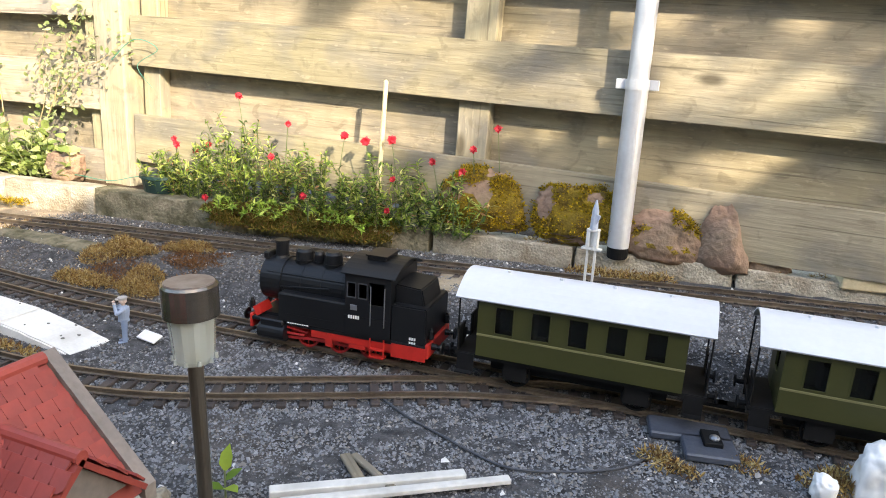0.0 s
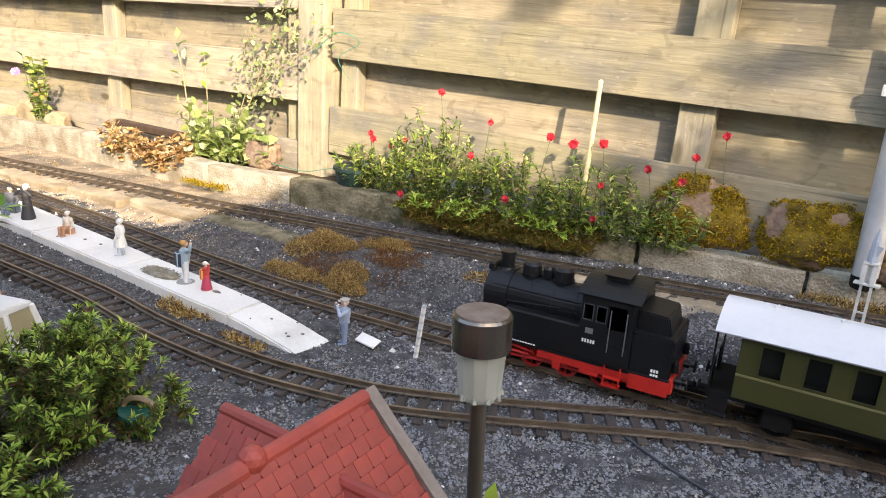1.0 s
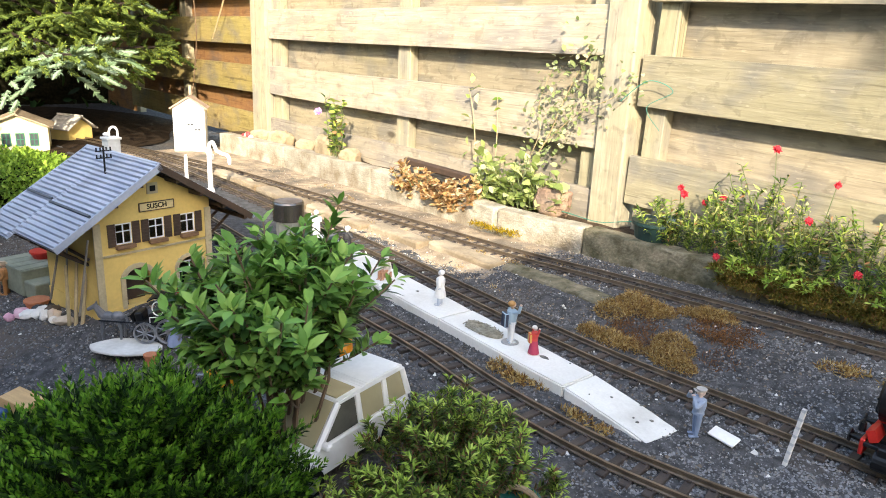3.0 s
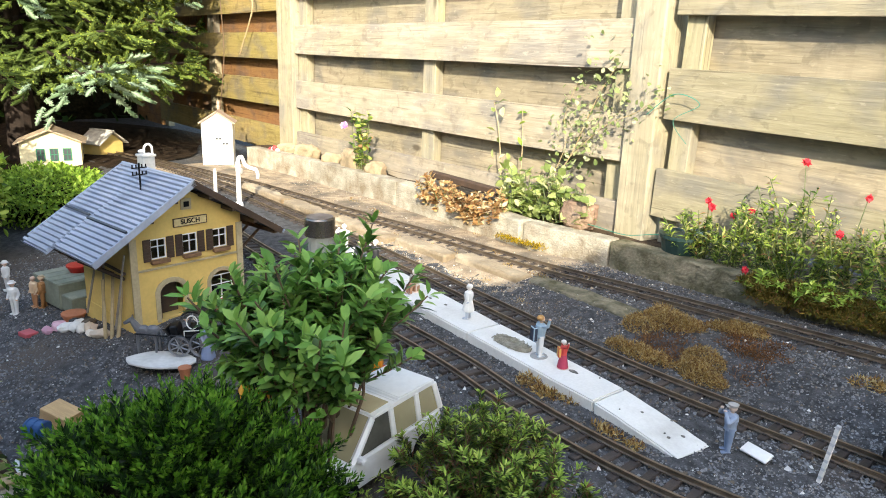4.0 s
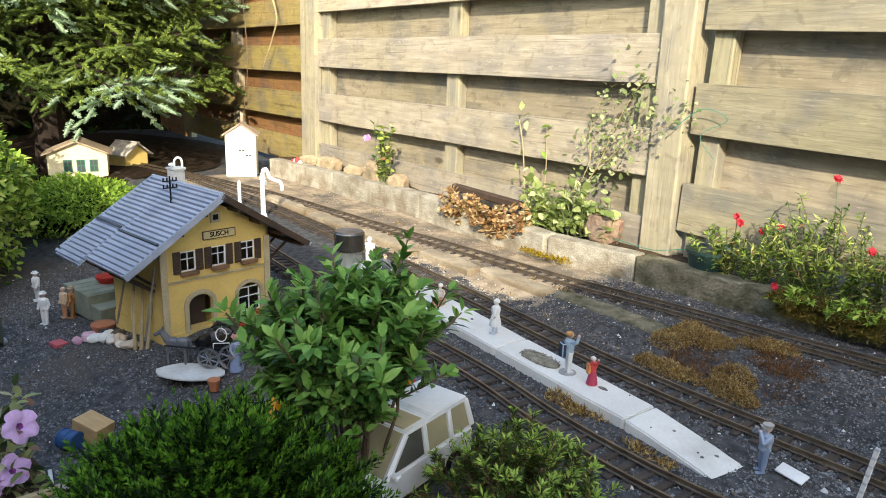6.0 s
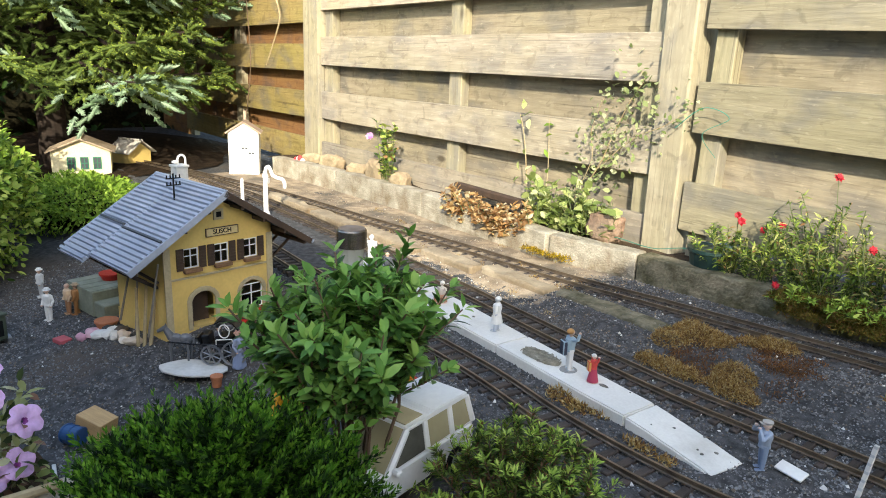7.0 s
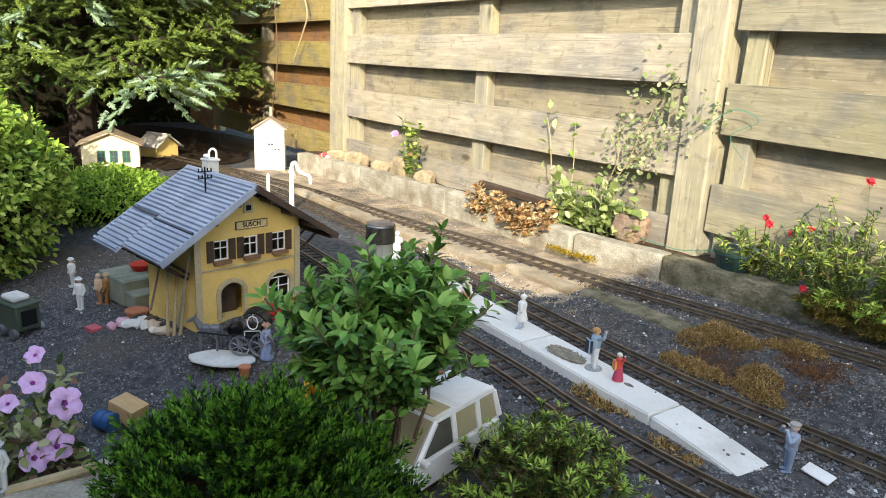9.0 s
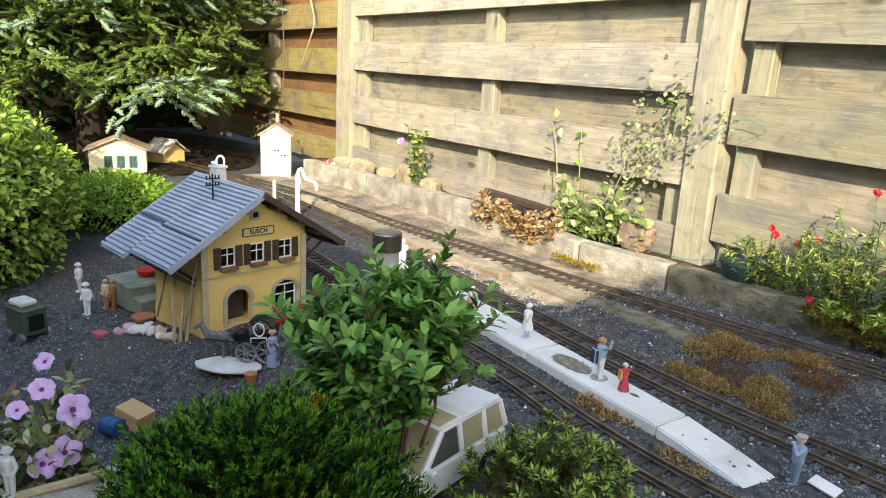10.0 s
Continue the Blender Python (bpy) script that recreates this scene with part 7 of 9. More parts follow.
vine("garden_wire", "thin green plastic wire looped on the fence", [(-1.26, 1.44, 0.37), (-1.20, 1.455, 0.42), (-1.14, 1.465, 0.40), (-1.20, 1.46, 0.36), (-1.16, 1.462, 0.31)], 0.0012, 0, None, 57, stem=M["wire"])
vine("garden_wire", "green plastic wire strung low round the post", [(-1.44, 1.43, 0.075), (-1.36, 1.41, 0.082), (-1.26, 1.41, 0.080), (-1.16, 1.42, 0.10), (-1.05, 1.44, 0.085)], 0.0013, 0, None, 58, stem=M["wire"])


M["moss_felt"] = mat("moss_felt", (0.24, 0.16, 0.015), (0.11, 0.07, 0.012), 0.95, scale=60, fine=300, bump=1.0, dist=0.004, c3=(0.30, 0.21, 0.02), c3_scale=25, c3_at=0.55, var=0.45)
# ---------------------------------------------------------------- rocks, moss, downpipe and stakes by the fence
def boulder(name, label, c, s, mt, seed, rz=0.0, moss=0.0, cat="rock", taper=0.0):
    e = thing(name, label, cat, pose(*c, 0, 0, rz), group="rocks behind the kerb")
    bm = bmesh.new()
    bmesh.ops.create_icosphere(bm, subdivisions=4, radius=1.0)
    for v in bm.verts:
        n = v.co.normalized()
        k = 0.92 + 0.20 * noise.noise(n * 1.3 + Vector((seed, 0, 0))) + 0.13 * noise.noise(n * 3.4 + Vector((0, seed, 0))) + 0.07 * noise.noise(n * 8 + Vector((0, 0, seed))) + 0.035 * noise.noise(n * 19 + Vector((seed, 0, seed)))
        flat = Vector((math.copysign(abs(n.x) ** 0.72, n.x), math.copysign(abs(n.y) ** 0.72, n.y), math.copysign(abs(n.z) ** 0.72, n.z)))
        v.co = Vector((flat.x * s[0] * (1 - taper * (n.z + 0.3)), flat.y * s[1], flat.z * s[2])) * k
    body = part("stone", finish(bm, [mt, M["moss_felt"]], True), None, e)
    if moss:
        for f in body.data.polygons:
            f.material_index = int(f.normal.z > 0.25 - 0.75 * moss and noise.noise(f.center * 22 + Vector((seed, 0, 0))) > 0.05 - 0.40 * moss)
    if moss:
        rs = np.random.RandomState(int(seed * 10))
        pts = [v for v in body.data.vertices if v.normal.z > 0.25 - 0.75 * moss and noise.noise(v.co * 22 + Vector((seed, 0, 0))) > 0.05 - 0.40 * moss]
        P, D = [], []
        for v in pts:
            for q in range(16):
                P.append(np.array(v.co) + rs.normal(size=3) * s[0] * 0.03)
                D.append(np.array(v.normal) * 0.7 + rs.normal(size=3) * 0.8)
        n = len(P)
        part("moss", leaf_mesh("moss", np.array(P), np.array(D), rs.normal(size=(n, 3)), 0.0060 * rs.uniform(0.5, 1.4, n), 0.0030, M["moss_green"]), None, e, "yellow-green moss cushion")
    return e


boulder("boulder", "rounded sandstone boulder covered with golden moss", (-0.316, 1.484, 0.138), (0.100, 0.036, 0.072), M["rock"], 1.3, 10, 1.0, taper=0.28)
boulder("boulder", "broad golden mossy boulder against the fence", (-0.124, 1.488, 0.134), (0.096, 0.034, 0.062), M["rock"], 2.6, -6, 0.92)
boulder("boulder", "reddish sandstone rock with a little moss on top", (0.047, 1.500, 0.112), (0.084, 0.038, 0.056), M["rock"], 3.9, 4, 0.08, taper=0.25)
boulder("boulder", "bare pointed reddish sandstone rock", (0.152, 1.508, 0.122), (0.062, 0.036, 0.074), M["rock"], 5.1, -8, taper=0.5)
boulder("boulder", "small flat brown rock", (0.240, 1.525, 0.080), (0.046, 0.030, 0.022), M["rock"], 6.6, 3)
for k, (x, z, sx, sz) in enumerate([(-2.56, 0.088, 0.070, 0.045), (-2.40, 0.074, 0.050, 0.030), (-2.93, 0.074, 0.06, 0.035), (-3.12, 0.062, 0.05, 0.028), (-2.72, 0.070, 0.05, 0.026)]):
    boulder("stone", "tan fieldstone on the bed behind the kerb", (x, 1.425, z), (sx, 0.035, sz), M["rock_tan"], 7.7 + k, k * 9)
boulder("stone", "hollow brown stone beside the fence post", (-1.425, 1.425, 0.098), (0.055, 0.036, 0.045), M["rock"], 14.2, 5)
e = thing("stacked_stones", "pale stone blocks stacked beside the fence", "stone stack", pose(0.395, 1.525, 0.06))
for k, (x, z, w) in enumerate([(0.02, 0.012, 0.11), (0.03, 0.038, 0.09), (0.035, 0.064, 0.07), (0.045, 0.090, 0.055), (0.05, 0.116, 0.05)]):
    bm = bmesh.new()
    box(bm, (x, 0, z), (w, 0.06, 0.024), random.Random(k).uniform(-6, 6), 0.004, seg=2)
    rough_up(bm, 0.003, 60, k)
    part("block", bm, M["quoin"], e)


def tuft_patch(name, label, pts, r, n, ln, mt, seed, lift=0.0, category="moss", zf=None, slim=0.22, rise=0.022):
    """A low cushion of fine curled blades spread over irregular spots."""
    rs = np.random.RandomState(seed)
    P, D = [], []
    for (x, y, k) in pts:
        m_ = int(n * k * k)
        a, q = rs.uniform(0, 6.283, m_), np.sqrt(rs.uniform(0, 1, m_)) * r * k
        xx, yy = x + q * np.cos(a) * 1.3, y + q * np.sin(a) * 0.8
        hump = (1 - (q / (r * k)) ** 2) * rise * k
        zz = (ground_z(xx, yy) if zf is None else np.full(m_, zf)) + lift + hump * rs.uniform(0.2, 1.0, m_)
        P.append(np.stack([xx, yy, zz], 1))
        D.append(unit(rs.normal(size=(m_, 3)) + np.array([0, 0, 0.7])))
    P, D = np.concatenate(P), np.concatenate(D)
    m_ = len(P)
    ob = new(name, leaf_mesh(name, P, D, rs.normal(size=(m_, 3)), ln * rs.uniform(0.5, 1.3, m_), ln * slim * rs.uniform(0.6, 1.3, m_), mt))
    return tagged(ob, label, category, group="moss patches", kind="stuff")


rsm = np.random.RandomState(5)
tuft_patch("moss_patch", "dry golden-brown moss cushions between the rear tracks", [(-0.99, 1.115, 0.9), (-0.975, 1.17, 1.0), (-0.94, 1.15, 1.1), (-0.915, 1.165, 0.8), (-0.97, 1.03, 0.75), (-0.925, 1.03, 0.9), (-0.89, 1.035, 0.7), (-0.836, 1.085, 1.0), (-0.80, 1.035, 0.95), (-0.825, 1.05, 1.0), (-0.85, 1.215, 0.8), (-0.825, 1.225, 0.75), (-0.88, 1.205, 0.55)], 0.032, 1700, 0.0090, M["moss"], 61, lift=0.002, slim=0.15, rise=0.028)
tuft_patch("moss_patch", "thin red-brown withered moss between the golden cushions", [(-0.95 + 0.2 * rsm.uniform(), 1.05 + 0.17 * rsm.uniform(), rsm.uniform(0.4, 0.9)) for k in range(22)] + [(-0.757, 1.15, 0.9), (-0.77, 1.17, 0.7)], 0.034, 330, 0.0085, M["moss_dead"], 71, lift=0.001, slim=0.16, rise=0.010)
tuft_patch("moss_patch", "small dry moss tufts beside the track", [(-0.60, 1.165, 0.7), (-0.575, 1.18, 0.5), (-0.50, 1.19, 0.6), (-0.52, 1.175, 0.5), (-0.46, 1.18, 0.4)], 0.035, 420, 0.011, M["moss"], 62)
tuft_patch("moss_patch", "mossy cushion hanging over the kerb", [(x, kerb_line(x) + rsm.uniform(-0.03, 0.03), rsm.uniform(0.6, 1.1)) for x in np.linspace(-0.92, -0.50, 30)], 0.034, 620, 0.012, M["moss_bank"], 63, zf=0.056)
tuft_patch("moss_patch", "olive moss bank creeping down the kerb face", [(x, kerb_line(x) - rsm.uniform(0.0, 0.03), rsm.uniform(0.6, 1.1)) for x in np.linspace(-0.90, -0.52, 26)], 0.030, 520, 0.012, M["moss_bank"], 73, zf=0.034)
tuft_patch("moss_patch", "brown moss at the foot of the kerb", [(x, kerb_line(x) - rsm.uniform(0.01, 0.04), rsm.uniform(0.4, 0.9)) for x in np.linspace(-0.10, 0.06, 9)], 0.03, 420, 0.010, M["moss"], 64)
tuft_patch("moss_patch", "brown moss on top of the kerb", [(x, kerb_line(x) + 0.02, 0.5) for x in (-0.20, -0.17, 0.23, 0.26, 0.33)], 0.03, 420, 0.008, M["moss"], 65, zf=0.066)
tuft_patch("moss_patch", "yellow sedum growing at the foot of the kerb", [(x, kerb_line(x) - 0.02, 0.55) for x in np.linspace(-1.60, -1.46, 7)], 0.03, 420, 0.009, M["moss_green"], 66, zf=0.012)
tuft_patch("moss_patch", "rusty weeds between platform and track", [(-0.98 + 0.1 * rsm.uniform(), 0.775 + 0.02 * rsm.uniform(), rsm.uniform(0.3, 0.6)) for k in range(10)] + [(-0.80 + 0.07 * rsm.uniform(), 0.768, 0.4) for k in range(6)], 0.03, 300, 0.011, M["moss"], 67)
tuft_patch("moss_patch", "green and brown moss on the gravel by the switch box", [(0.115, 0.905, 0.6), (0.13, 0.89, 0.7), (0.15, 0.885, 0.5), (0.215, 0.93, 0.6), (0.30, 0.93, 0.9), (0.33, 0.95, 1.0)], 0.03, 420, 0.010, M["moss"], 68)
tuft_patch("moss_patch", "dry moss beside the red-roofed house", [(-0.53 + 0.08 * rsm.uniform(), 0.52 + 0.06 * rsm.uniform(), rsm.uniform(0.5, 1.0)) for k in range(12)], 0.035, 420, 0.013, M["moss_green"], 69)
tuft_patch("moss_patch", "thin brown weeds on the rear track bed", [(-2.4 + 1.2 * rsm.uniform(), 1.05 + 0.28 * rsm.uniform(), rsm.uniform(0.3, 0.6)) for k in range(26)], 0.03, 120, 0.008, M["moss"], 70)

pipe = thing("downpipe", "galvanised zinc rain downpipe before the fence", "downpipe", pose(-0.026, 1.461, 0))
bm = bmesh.new()
tube(bm, (0, 0, 0.086), (0, 0, 0.395), 0.0205, n=32)
tube(bm, (0, 0, 0.385), (0, 0, 1.75), 0.0192, n=32)
part("pipe", bm, M["zinc"], pipe, smooth=False)
bm = bmesh.new()
tube(bm, (0, 0, 0.380), (0, 0, 0.398), 0.0228, n=32)
for s in (-1, 1):
    box(bm, (0.030 * s, 0, 0.389), (0.016, 0.012, 0.018), bevel=0.001)
part("clamp", bm, M["zinc"], pipe, "pipe clamp with lugs")
# added black ring: the shadow gap under the pipe end, built as a shape
bm = bmesh.new()
tube(bm, (0, 0.004, 0.066), (0, 0, 0.088), 0.020, n=24)
part("drain_socket", bm, M["black_matt"], pipe, "black ring standing in for the shadow below the pipe")

bm = bmesh.new()
pts = [Vector((-0.531, 1.430, 0.05)), Vector((-0.531, 1.438, 0.15)), Vector((-0.530, 1.447, 0.25)), Vector((-0.5295, 1.456, 0.362))]
for a, b in zip(pts, pts[1:]):
    tube(bm, a, b, 0.0050, 0.0048, 8)
    ball(bm, b, 0.0055, sub=1)
M["cane"] = mat("bamboo_cane", (0.62, 0.52, 0.32), (0.52, 0.42, 0.24), 0.6)
tagged(part("bamboo_stake", bm, M["cane"]), "pale bamboo stake among the flowers", "stake")

bm = bmesh.new()
box(bm, (-1.91, 1.432, 0.104), (0.36, 0.024, 0.024), -4, 0.004)
tagged(part("dark_plank", bm, M["brown"]), "dark wooden plank on the bed", "plank")
M["tarp"] = mat("dark_green_pot", (0.015, 0.045, 0.04), (0.01, 0.03, 0.03), 0.5)
bm = bmesh.new()
tube(bm, (-1.13, 1.455, 0.05), (-1.13, 1.455, 0.105), 0.045, 0.055, 20)
tube(bm, (-1.13, 1.455, 0.098), (-1.13, 1.455, 0.106), 0.058, 0.058, 20)
tagged(part("flower_pot", bm, M["tarp"]), "dark green plastic flower pot behind the kerb", "flower pot")

M["signal_blue"] = mat("blue_grey_paint", (0.42, 0.47, 0.55), (0.30, 0.34, 0.42), 0.6)
# model signal by the rear track
sig = thing("model_signal", "pale grey model railway signal on tall legs", "signal", pose(-0.022, 1.135, 0.020, 0, 0, -8))
for k in (-1, 1):
    bm = bmesh.new()
    box(bm, (0.0058 * k, 0, 0.070), (0.0032, 0.0032, 0.140))
    part("leg", bm, M["white_dirty"], sig)
bm = bmesh.new()
for z in (0.03, 0.065, 0.10):
    box(bm, (0, 0, z), (0.012, 0.002, 0.0022))
box(bm, (0, 0, 0.139), (0.030, 0.010, 0.0035), bevel=0.0008)
part("cross_bar", bm, M["white_dirty"], sig)
bm = bmesh.new()
box(bm, (-0.0058, 0, 0.154), (0.0055, 0.010, 0.028))
box(bm, (0.0058, 0, 0.154), (0.0055, 0.010, 0.028))
box(bm, (0, 0, 0.167), (0.018, 0.012, 0.004), bevel=0.0008)
box(bm, (0, 0.003, 0.154), (0.007, 0.003, 0.026))
part("signal_body", bm, M["white_dirty"], sig)
bm = bmesh.new()
tube(bm, (0, 0, 0.168), (0, 0, 0.196), 0.0065, 0.0050, 8)
tube(bm, (0, 0, 0.196), (0, 0, 0.212), 0.0050, 0.0012, 8)
box(bm, (0.004, -0.003, 0.184), (0.006, 0.004, 0.014), ry=18)
part("signal_head", bm, M["signal_blue"], sig, "bluish grey pointed head")

# striped marker stake and white plate by the platform
bm = bmesh.new()
for k in range(7):
    box(bm, (0, 0, 0.004 + 0.0125 * k), (0.0052, 0.0052, 0.0085))
    box(bm, (0, 0, 0.01025 + 0.0125 * k), (0.0050, 0.0050, 0.0040), mi=1)
ob = part("marker_post", finish(bm, [M["white"], M["zinc"]]), None, m=pose(-0.550, 0.896, -0.024, 0, 7, 0))
tagged(ob, "small white and grey striped marker post", "marker post")
bm = bmesh.new()
box(bm, (0, 0, 0), (0.040, 0.018, 0.003), bevel=0.0006)
tagged(part("white_plate", bm, M["white"], m=pose(-0.626, 0.880, -0.012, 24, 0, -9)), "small blank white plate lying in the gravel", "plate")

# turnout motor
sw = thing("switch_motor", "dark blue-grey turnout motor box beside the track", "switch motor", pose(0.150, 0.968, -0.020, 0, 0, 12))
bm = bmesh.new()
box(bm, (0, 0.01, 0.005), (0.098, 0.045, 0.010), bevel=0.002)
box(bm, (0.018, -0.030, 0.005), (0.062, 0.05, 0.010), bevel=0.002)
M["slate"] = mat("blue_grey_plastic", (0.075, 0.085, 0.11), (0.055, 0.065, 0.085), 0.45)
part("housing", bm, M["slate"], sw)
bm = bmesh.new()
box(bm, (0.022, -0.016, 0.012), (0.022, 0.034, 0.007), bevel=0.001)
part("lever_box", bm, M["black_matt"], sw)
bm = bmesh.new()
ball(bm, (0.024, -0.022, 0.017), 0.0065, (1, 1, 0.6))
part("knob", bm, M["steel"], sw)


def lying(name, label, a, b, r, mt, cat, flat=None):
    bm = bmesh.new()
    a, b = Vector(a), Vector(b)
    if flat:
        d = b - a
        box(bm, (0, 0, 0), (d.length, flat[0], flat[1]), bevel=0.001)
        ob = part(name, bm, mt, m=Matrix.Translation((a + b) / 2) @ d.to_track_quat('X', 'Z').to_matrix().to_4x4())
    else:
        tube(bm, a, b, r, r * 0.9, 8)
        ob = part(name, bm, mt)
    return tagged(ob, label, cat)


lying("white_lath", "white painted lath lying on the gravel", (-0.235, 0.638, -0.012), (-0.068, 0.757, -0.012), 0, M["white_dirty"], "lath", (0.013, 0.008))
lying("white_lath", "white plastic strip lying beside another", (-0.215, 0.628, -0.012), (-0.022, 0.772, -0.013), 0, M["white_dirty"], "lath", (0.011, 0.006))
lying("bark_strip", "grey weathered bark strip on the gravel", (-0.205, 0.738, -0.016), (-0.155, 0.690, -0.012), 0, M["board_back"], "bark", (0.012, 0.004))
lying("bark_strip", "brown splintered wood strip on the gravel", (-0.195, 0.740, -0.014), (-0.125, 0.700, -0.013), 0, M["board_back"], "bark", (0.009, 0.004))
bm = stems_mesh([spline([(-0.23, 0.880), (-0.18, 0.852), (-0.122, 0.829), (-0.084, 0.814), (-0.032, 0.801), (0.027, 0.822), (0.084, 0.860), (0.11, 0.90)], 0.01)], 0.0016, 0.0016, 6)
tagged(part("cable", bm, M["dark_grey"], m=pose(0, 0, -0.0185)), "thin dark cable lying on the gravel", "cable")
sp = thing("seedling", "seedling with bright green leaves at the lamp", "plant", pose(-0.276, 0.622, -0.022))
part("leaf", leaf_mesh("leaf", np.array([[0, 0, 0.03], [0, 0, 0.012], [0, 0, 0.01], [0, 0, 0.02]]), np.array([[0.1, 0.1, 1], [1, -0.4, 0.5], [-1, -0.6, 0.4], [0.5, 0.8, 0.6]]), np.array([[0.3, -1, 0.2], [0, 0, 1], [0, 0, 1], [0, -0.5, 1.0]]), np.array([0.030, 0.026, 0.028, 0.02]), np.array([0.014, 0.013, 0.014, 0.01]), M["leaf_lime"]), None, sp)
bm = bmesh.new()
tube(bm, (0, 0, -0.005), (0, 0, 0.032), 0.0012, 0.001, 5)
part("stem", bm, M["stem_green"], sp)
boulder("stone", "flat grey stone in the gravel", (-0.345, 0.575, -0.020), (0.035, 0.018, 0.012), M["kerb"], 17.1, 35)
boulder("white_stone", "smooth white painted stone", (0.352, 0.935, 0.004), (0.032, 0.026, 0.036), M["white"], 18.4, 0, cat="painted stone")
boulder("white_stone", "small smooth white painted stone", (0.292, 0.905, -0.010), (0.014, 0.012, 0.016), M["white"], 19.3, 0, cat="painted stone")


# ---------------------------------------------------------------- figures: plain painted dolls, one mesh each
PAINT = {}


def paint(c, rough=0.6):
    key = tuple(c)
    if key not in PAINT:
        PAINT[key] = mat("doll_paint", c, tuple(0.85 * v for v in c), rough, bump=0.05, var=0.1)
    return PAINT[key]


def doll(label, x, y, z, h, rz, top, low, head=(0.62, 0.45, 0.36), hat=None, skirt=False, arm=0, base=None, sit=False, group="platform dolls", hair=None, cap=False, coat=False, pack=None):
    """A simple turned and carved doll; faces along local -y. arm: 1 one arm raised, 2 both before the face, 3 one raised and one held out."""
    bm = bmesh.new()
    u = h / 1.75
    if skirt:
        for lo, hi, r0, r1 in ((0.0, 0.08, 0.25, 0.27), (0.08, 0.55, 0.27, 0.20), (0.55, 0.95, 0.20, 0.14)):
            tube(bm, (0, 0, lo * u), (0, 0, hi * u), r0 * u, r1 * u, 16, mi=1)
    elif sit:
        for s in (-1, 1):
            tube(bm, (0.09 * s * u, 0, 0.45 * u), (0.10 * s * u, -0.42 * u, 0.45 * u), 0.095 * u, 0.085 * u, 8, mi=1)
            tube(bm, (0.10 * s * u, -0.42 * u, 0.47 * u), (0.10 * s * u, -0.44 * u, 0.0), 0.08 * u, 0.07 * u, 8, mi=1)
            box(bm, (0.10 * s * u, -0.50 * u, 0.03 * u), (0.11 * u, 0.22 * u, 0.06 * u), bevel=0.01 * u, mi=1)
        box(bm, (0, 0.02 * u, 0.20 * u), (0.46 * u, 0.34 * u, 0.42 * u), bevel=0.03 * u, mi=1)
    else:
        for s in (-1, 1):
            tube(bm, (0.10 * s * u, -0.02 * s * u, 0.05 * u), (0.085 * s * u, 0, 0.48 * u), 0.062 * u, 0.080 * u, 10, mi=1)
            tube(bm, (0.085 * s * u, 0, 0.47 * u), (0.075 * s * u, 0, 0.92 * u), 0.080 * u, 0.105 * u, 10, mi=1)
            box(bm, (0.10 * s * u, (-0.05 - 0.02 * s) * u, 0.035 * u), (0.11 * u, 0.26 * u, 0.07 * u), bevel=0.015 * u, mi=1)
    if coat:
        for lo, hi, r0, r1 in ((0.42, 0.50, 0.235, 0.24), (0.50, 0.95, 0.24, 0.155)):
            tube(bm, (0, 0, lo * u), (0, 0, hi * u), r0 * u, r1 * u, 14)
    o = (-0.42 * u) if sit else 0.0
    for lo, hi, r0, r1 in ((0.84, 0.96, 0.165, 0.15), (0.96, 1.20, 0.15, 0.185), (1.20, 1.36, 0.185, 0.17), (1.36, 1.45, 0.17, 0.07)):
        tube(bm, (0, 0, lo * u + o), (0, 0, hi * u + o), r0 * u, r1 * u, 14)
    tube(bm, (0, 0, 1.42 * u + o), (0, 0, 1.52 * u + o), 0.055 * u, 0.05 * u, 8, mi=2)
    ball(bm, (0, 0, 1.62 * u + o), 0.120 * u, (0.9, 1.0, 1.15), 2, mi=2)
    if hair:
        ball(bm, (0, 0.03 * u, 1.66 * u + o), 0.128 * u, (0.95, 1.0, 1.0), 2, mi=3)
    if hat and cap:
        tube(bm, (0, 0, 1.68 * u + o), (0, 0, 1.76 * u + o), 0.125 * u, 0.145 * u, 14, mi=3)
        box(bm, (0, -0.14 * u, 1.69 * u + o), (0.16 * u, 0.11 * u, 0.02 * u), rx=-12, mi=3)
    elif hat:
        tube(bm, (0, 0, 1.67 * u + o), (0, 0, 1.695 * u + o), 0.165 * u, 0.155 * u, 14, mi=3)
        tube(bm, (0, 0, 1.69 * u + o), (0, 0, 1.78 * u + o), 0.12 * u, 0.10 * u, 14, mi=3)
    for s in (-1, 1):
        sh = Vector((0.18 * s * u, 0, 1.36 * u + o))
        if arm in (1, 3) and s < 0:
            el, hd = sh + Vector((-0.22 * u, -0.03 * u, 0.10 * u)), sh + Vector((-0.28 * u, -0.06 * u, 0.42 * u))
        elif arm == 3:
            el, hd = sh + Vector((0.20 * u, -0.06 * u, -0.06 * u)), sh + Vector((0.42 * u, -0.10 * u, 0.02 * u))
        elif arm == 2:
            el, hd = sh + Vector((0.14 * s * u, -0.20 * u, -0.10 * u)), sh + Vector((-0.06 * s * u, -0.24 * u, 0.20 * u))
        else:
            el, hd = sh + Vector((0.06 * s * u, 0.03 * u, -0.28 * u)), sh + Vector((0.04 * s * u, -0.10 * u, -0.54 * u))
        ball(bm, sh, 0.075 * u, sub=1)
        tube(bm, sh, el, 0.070 * u, 0.058 * u, 8)
        ball(bm, el, 0.058 * u, sub=1)
        tube(bm, el, hd, 0.058 * u, 0.045 * u, 8)
        ball(bm, hd, 0.055 * u, sub=1, mi=2)
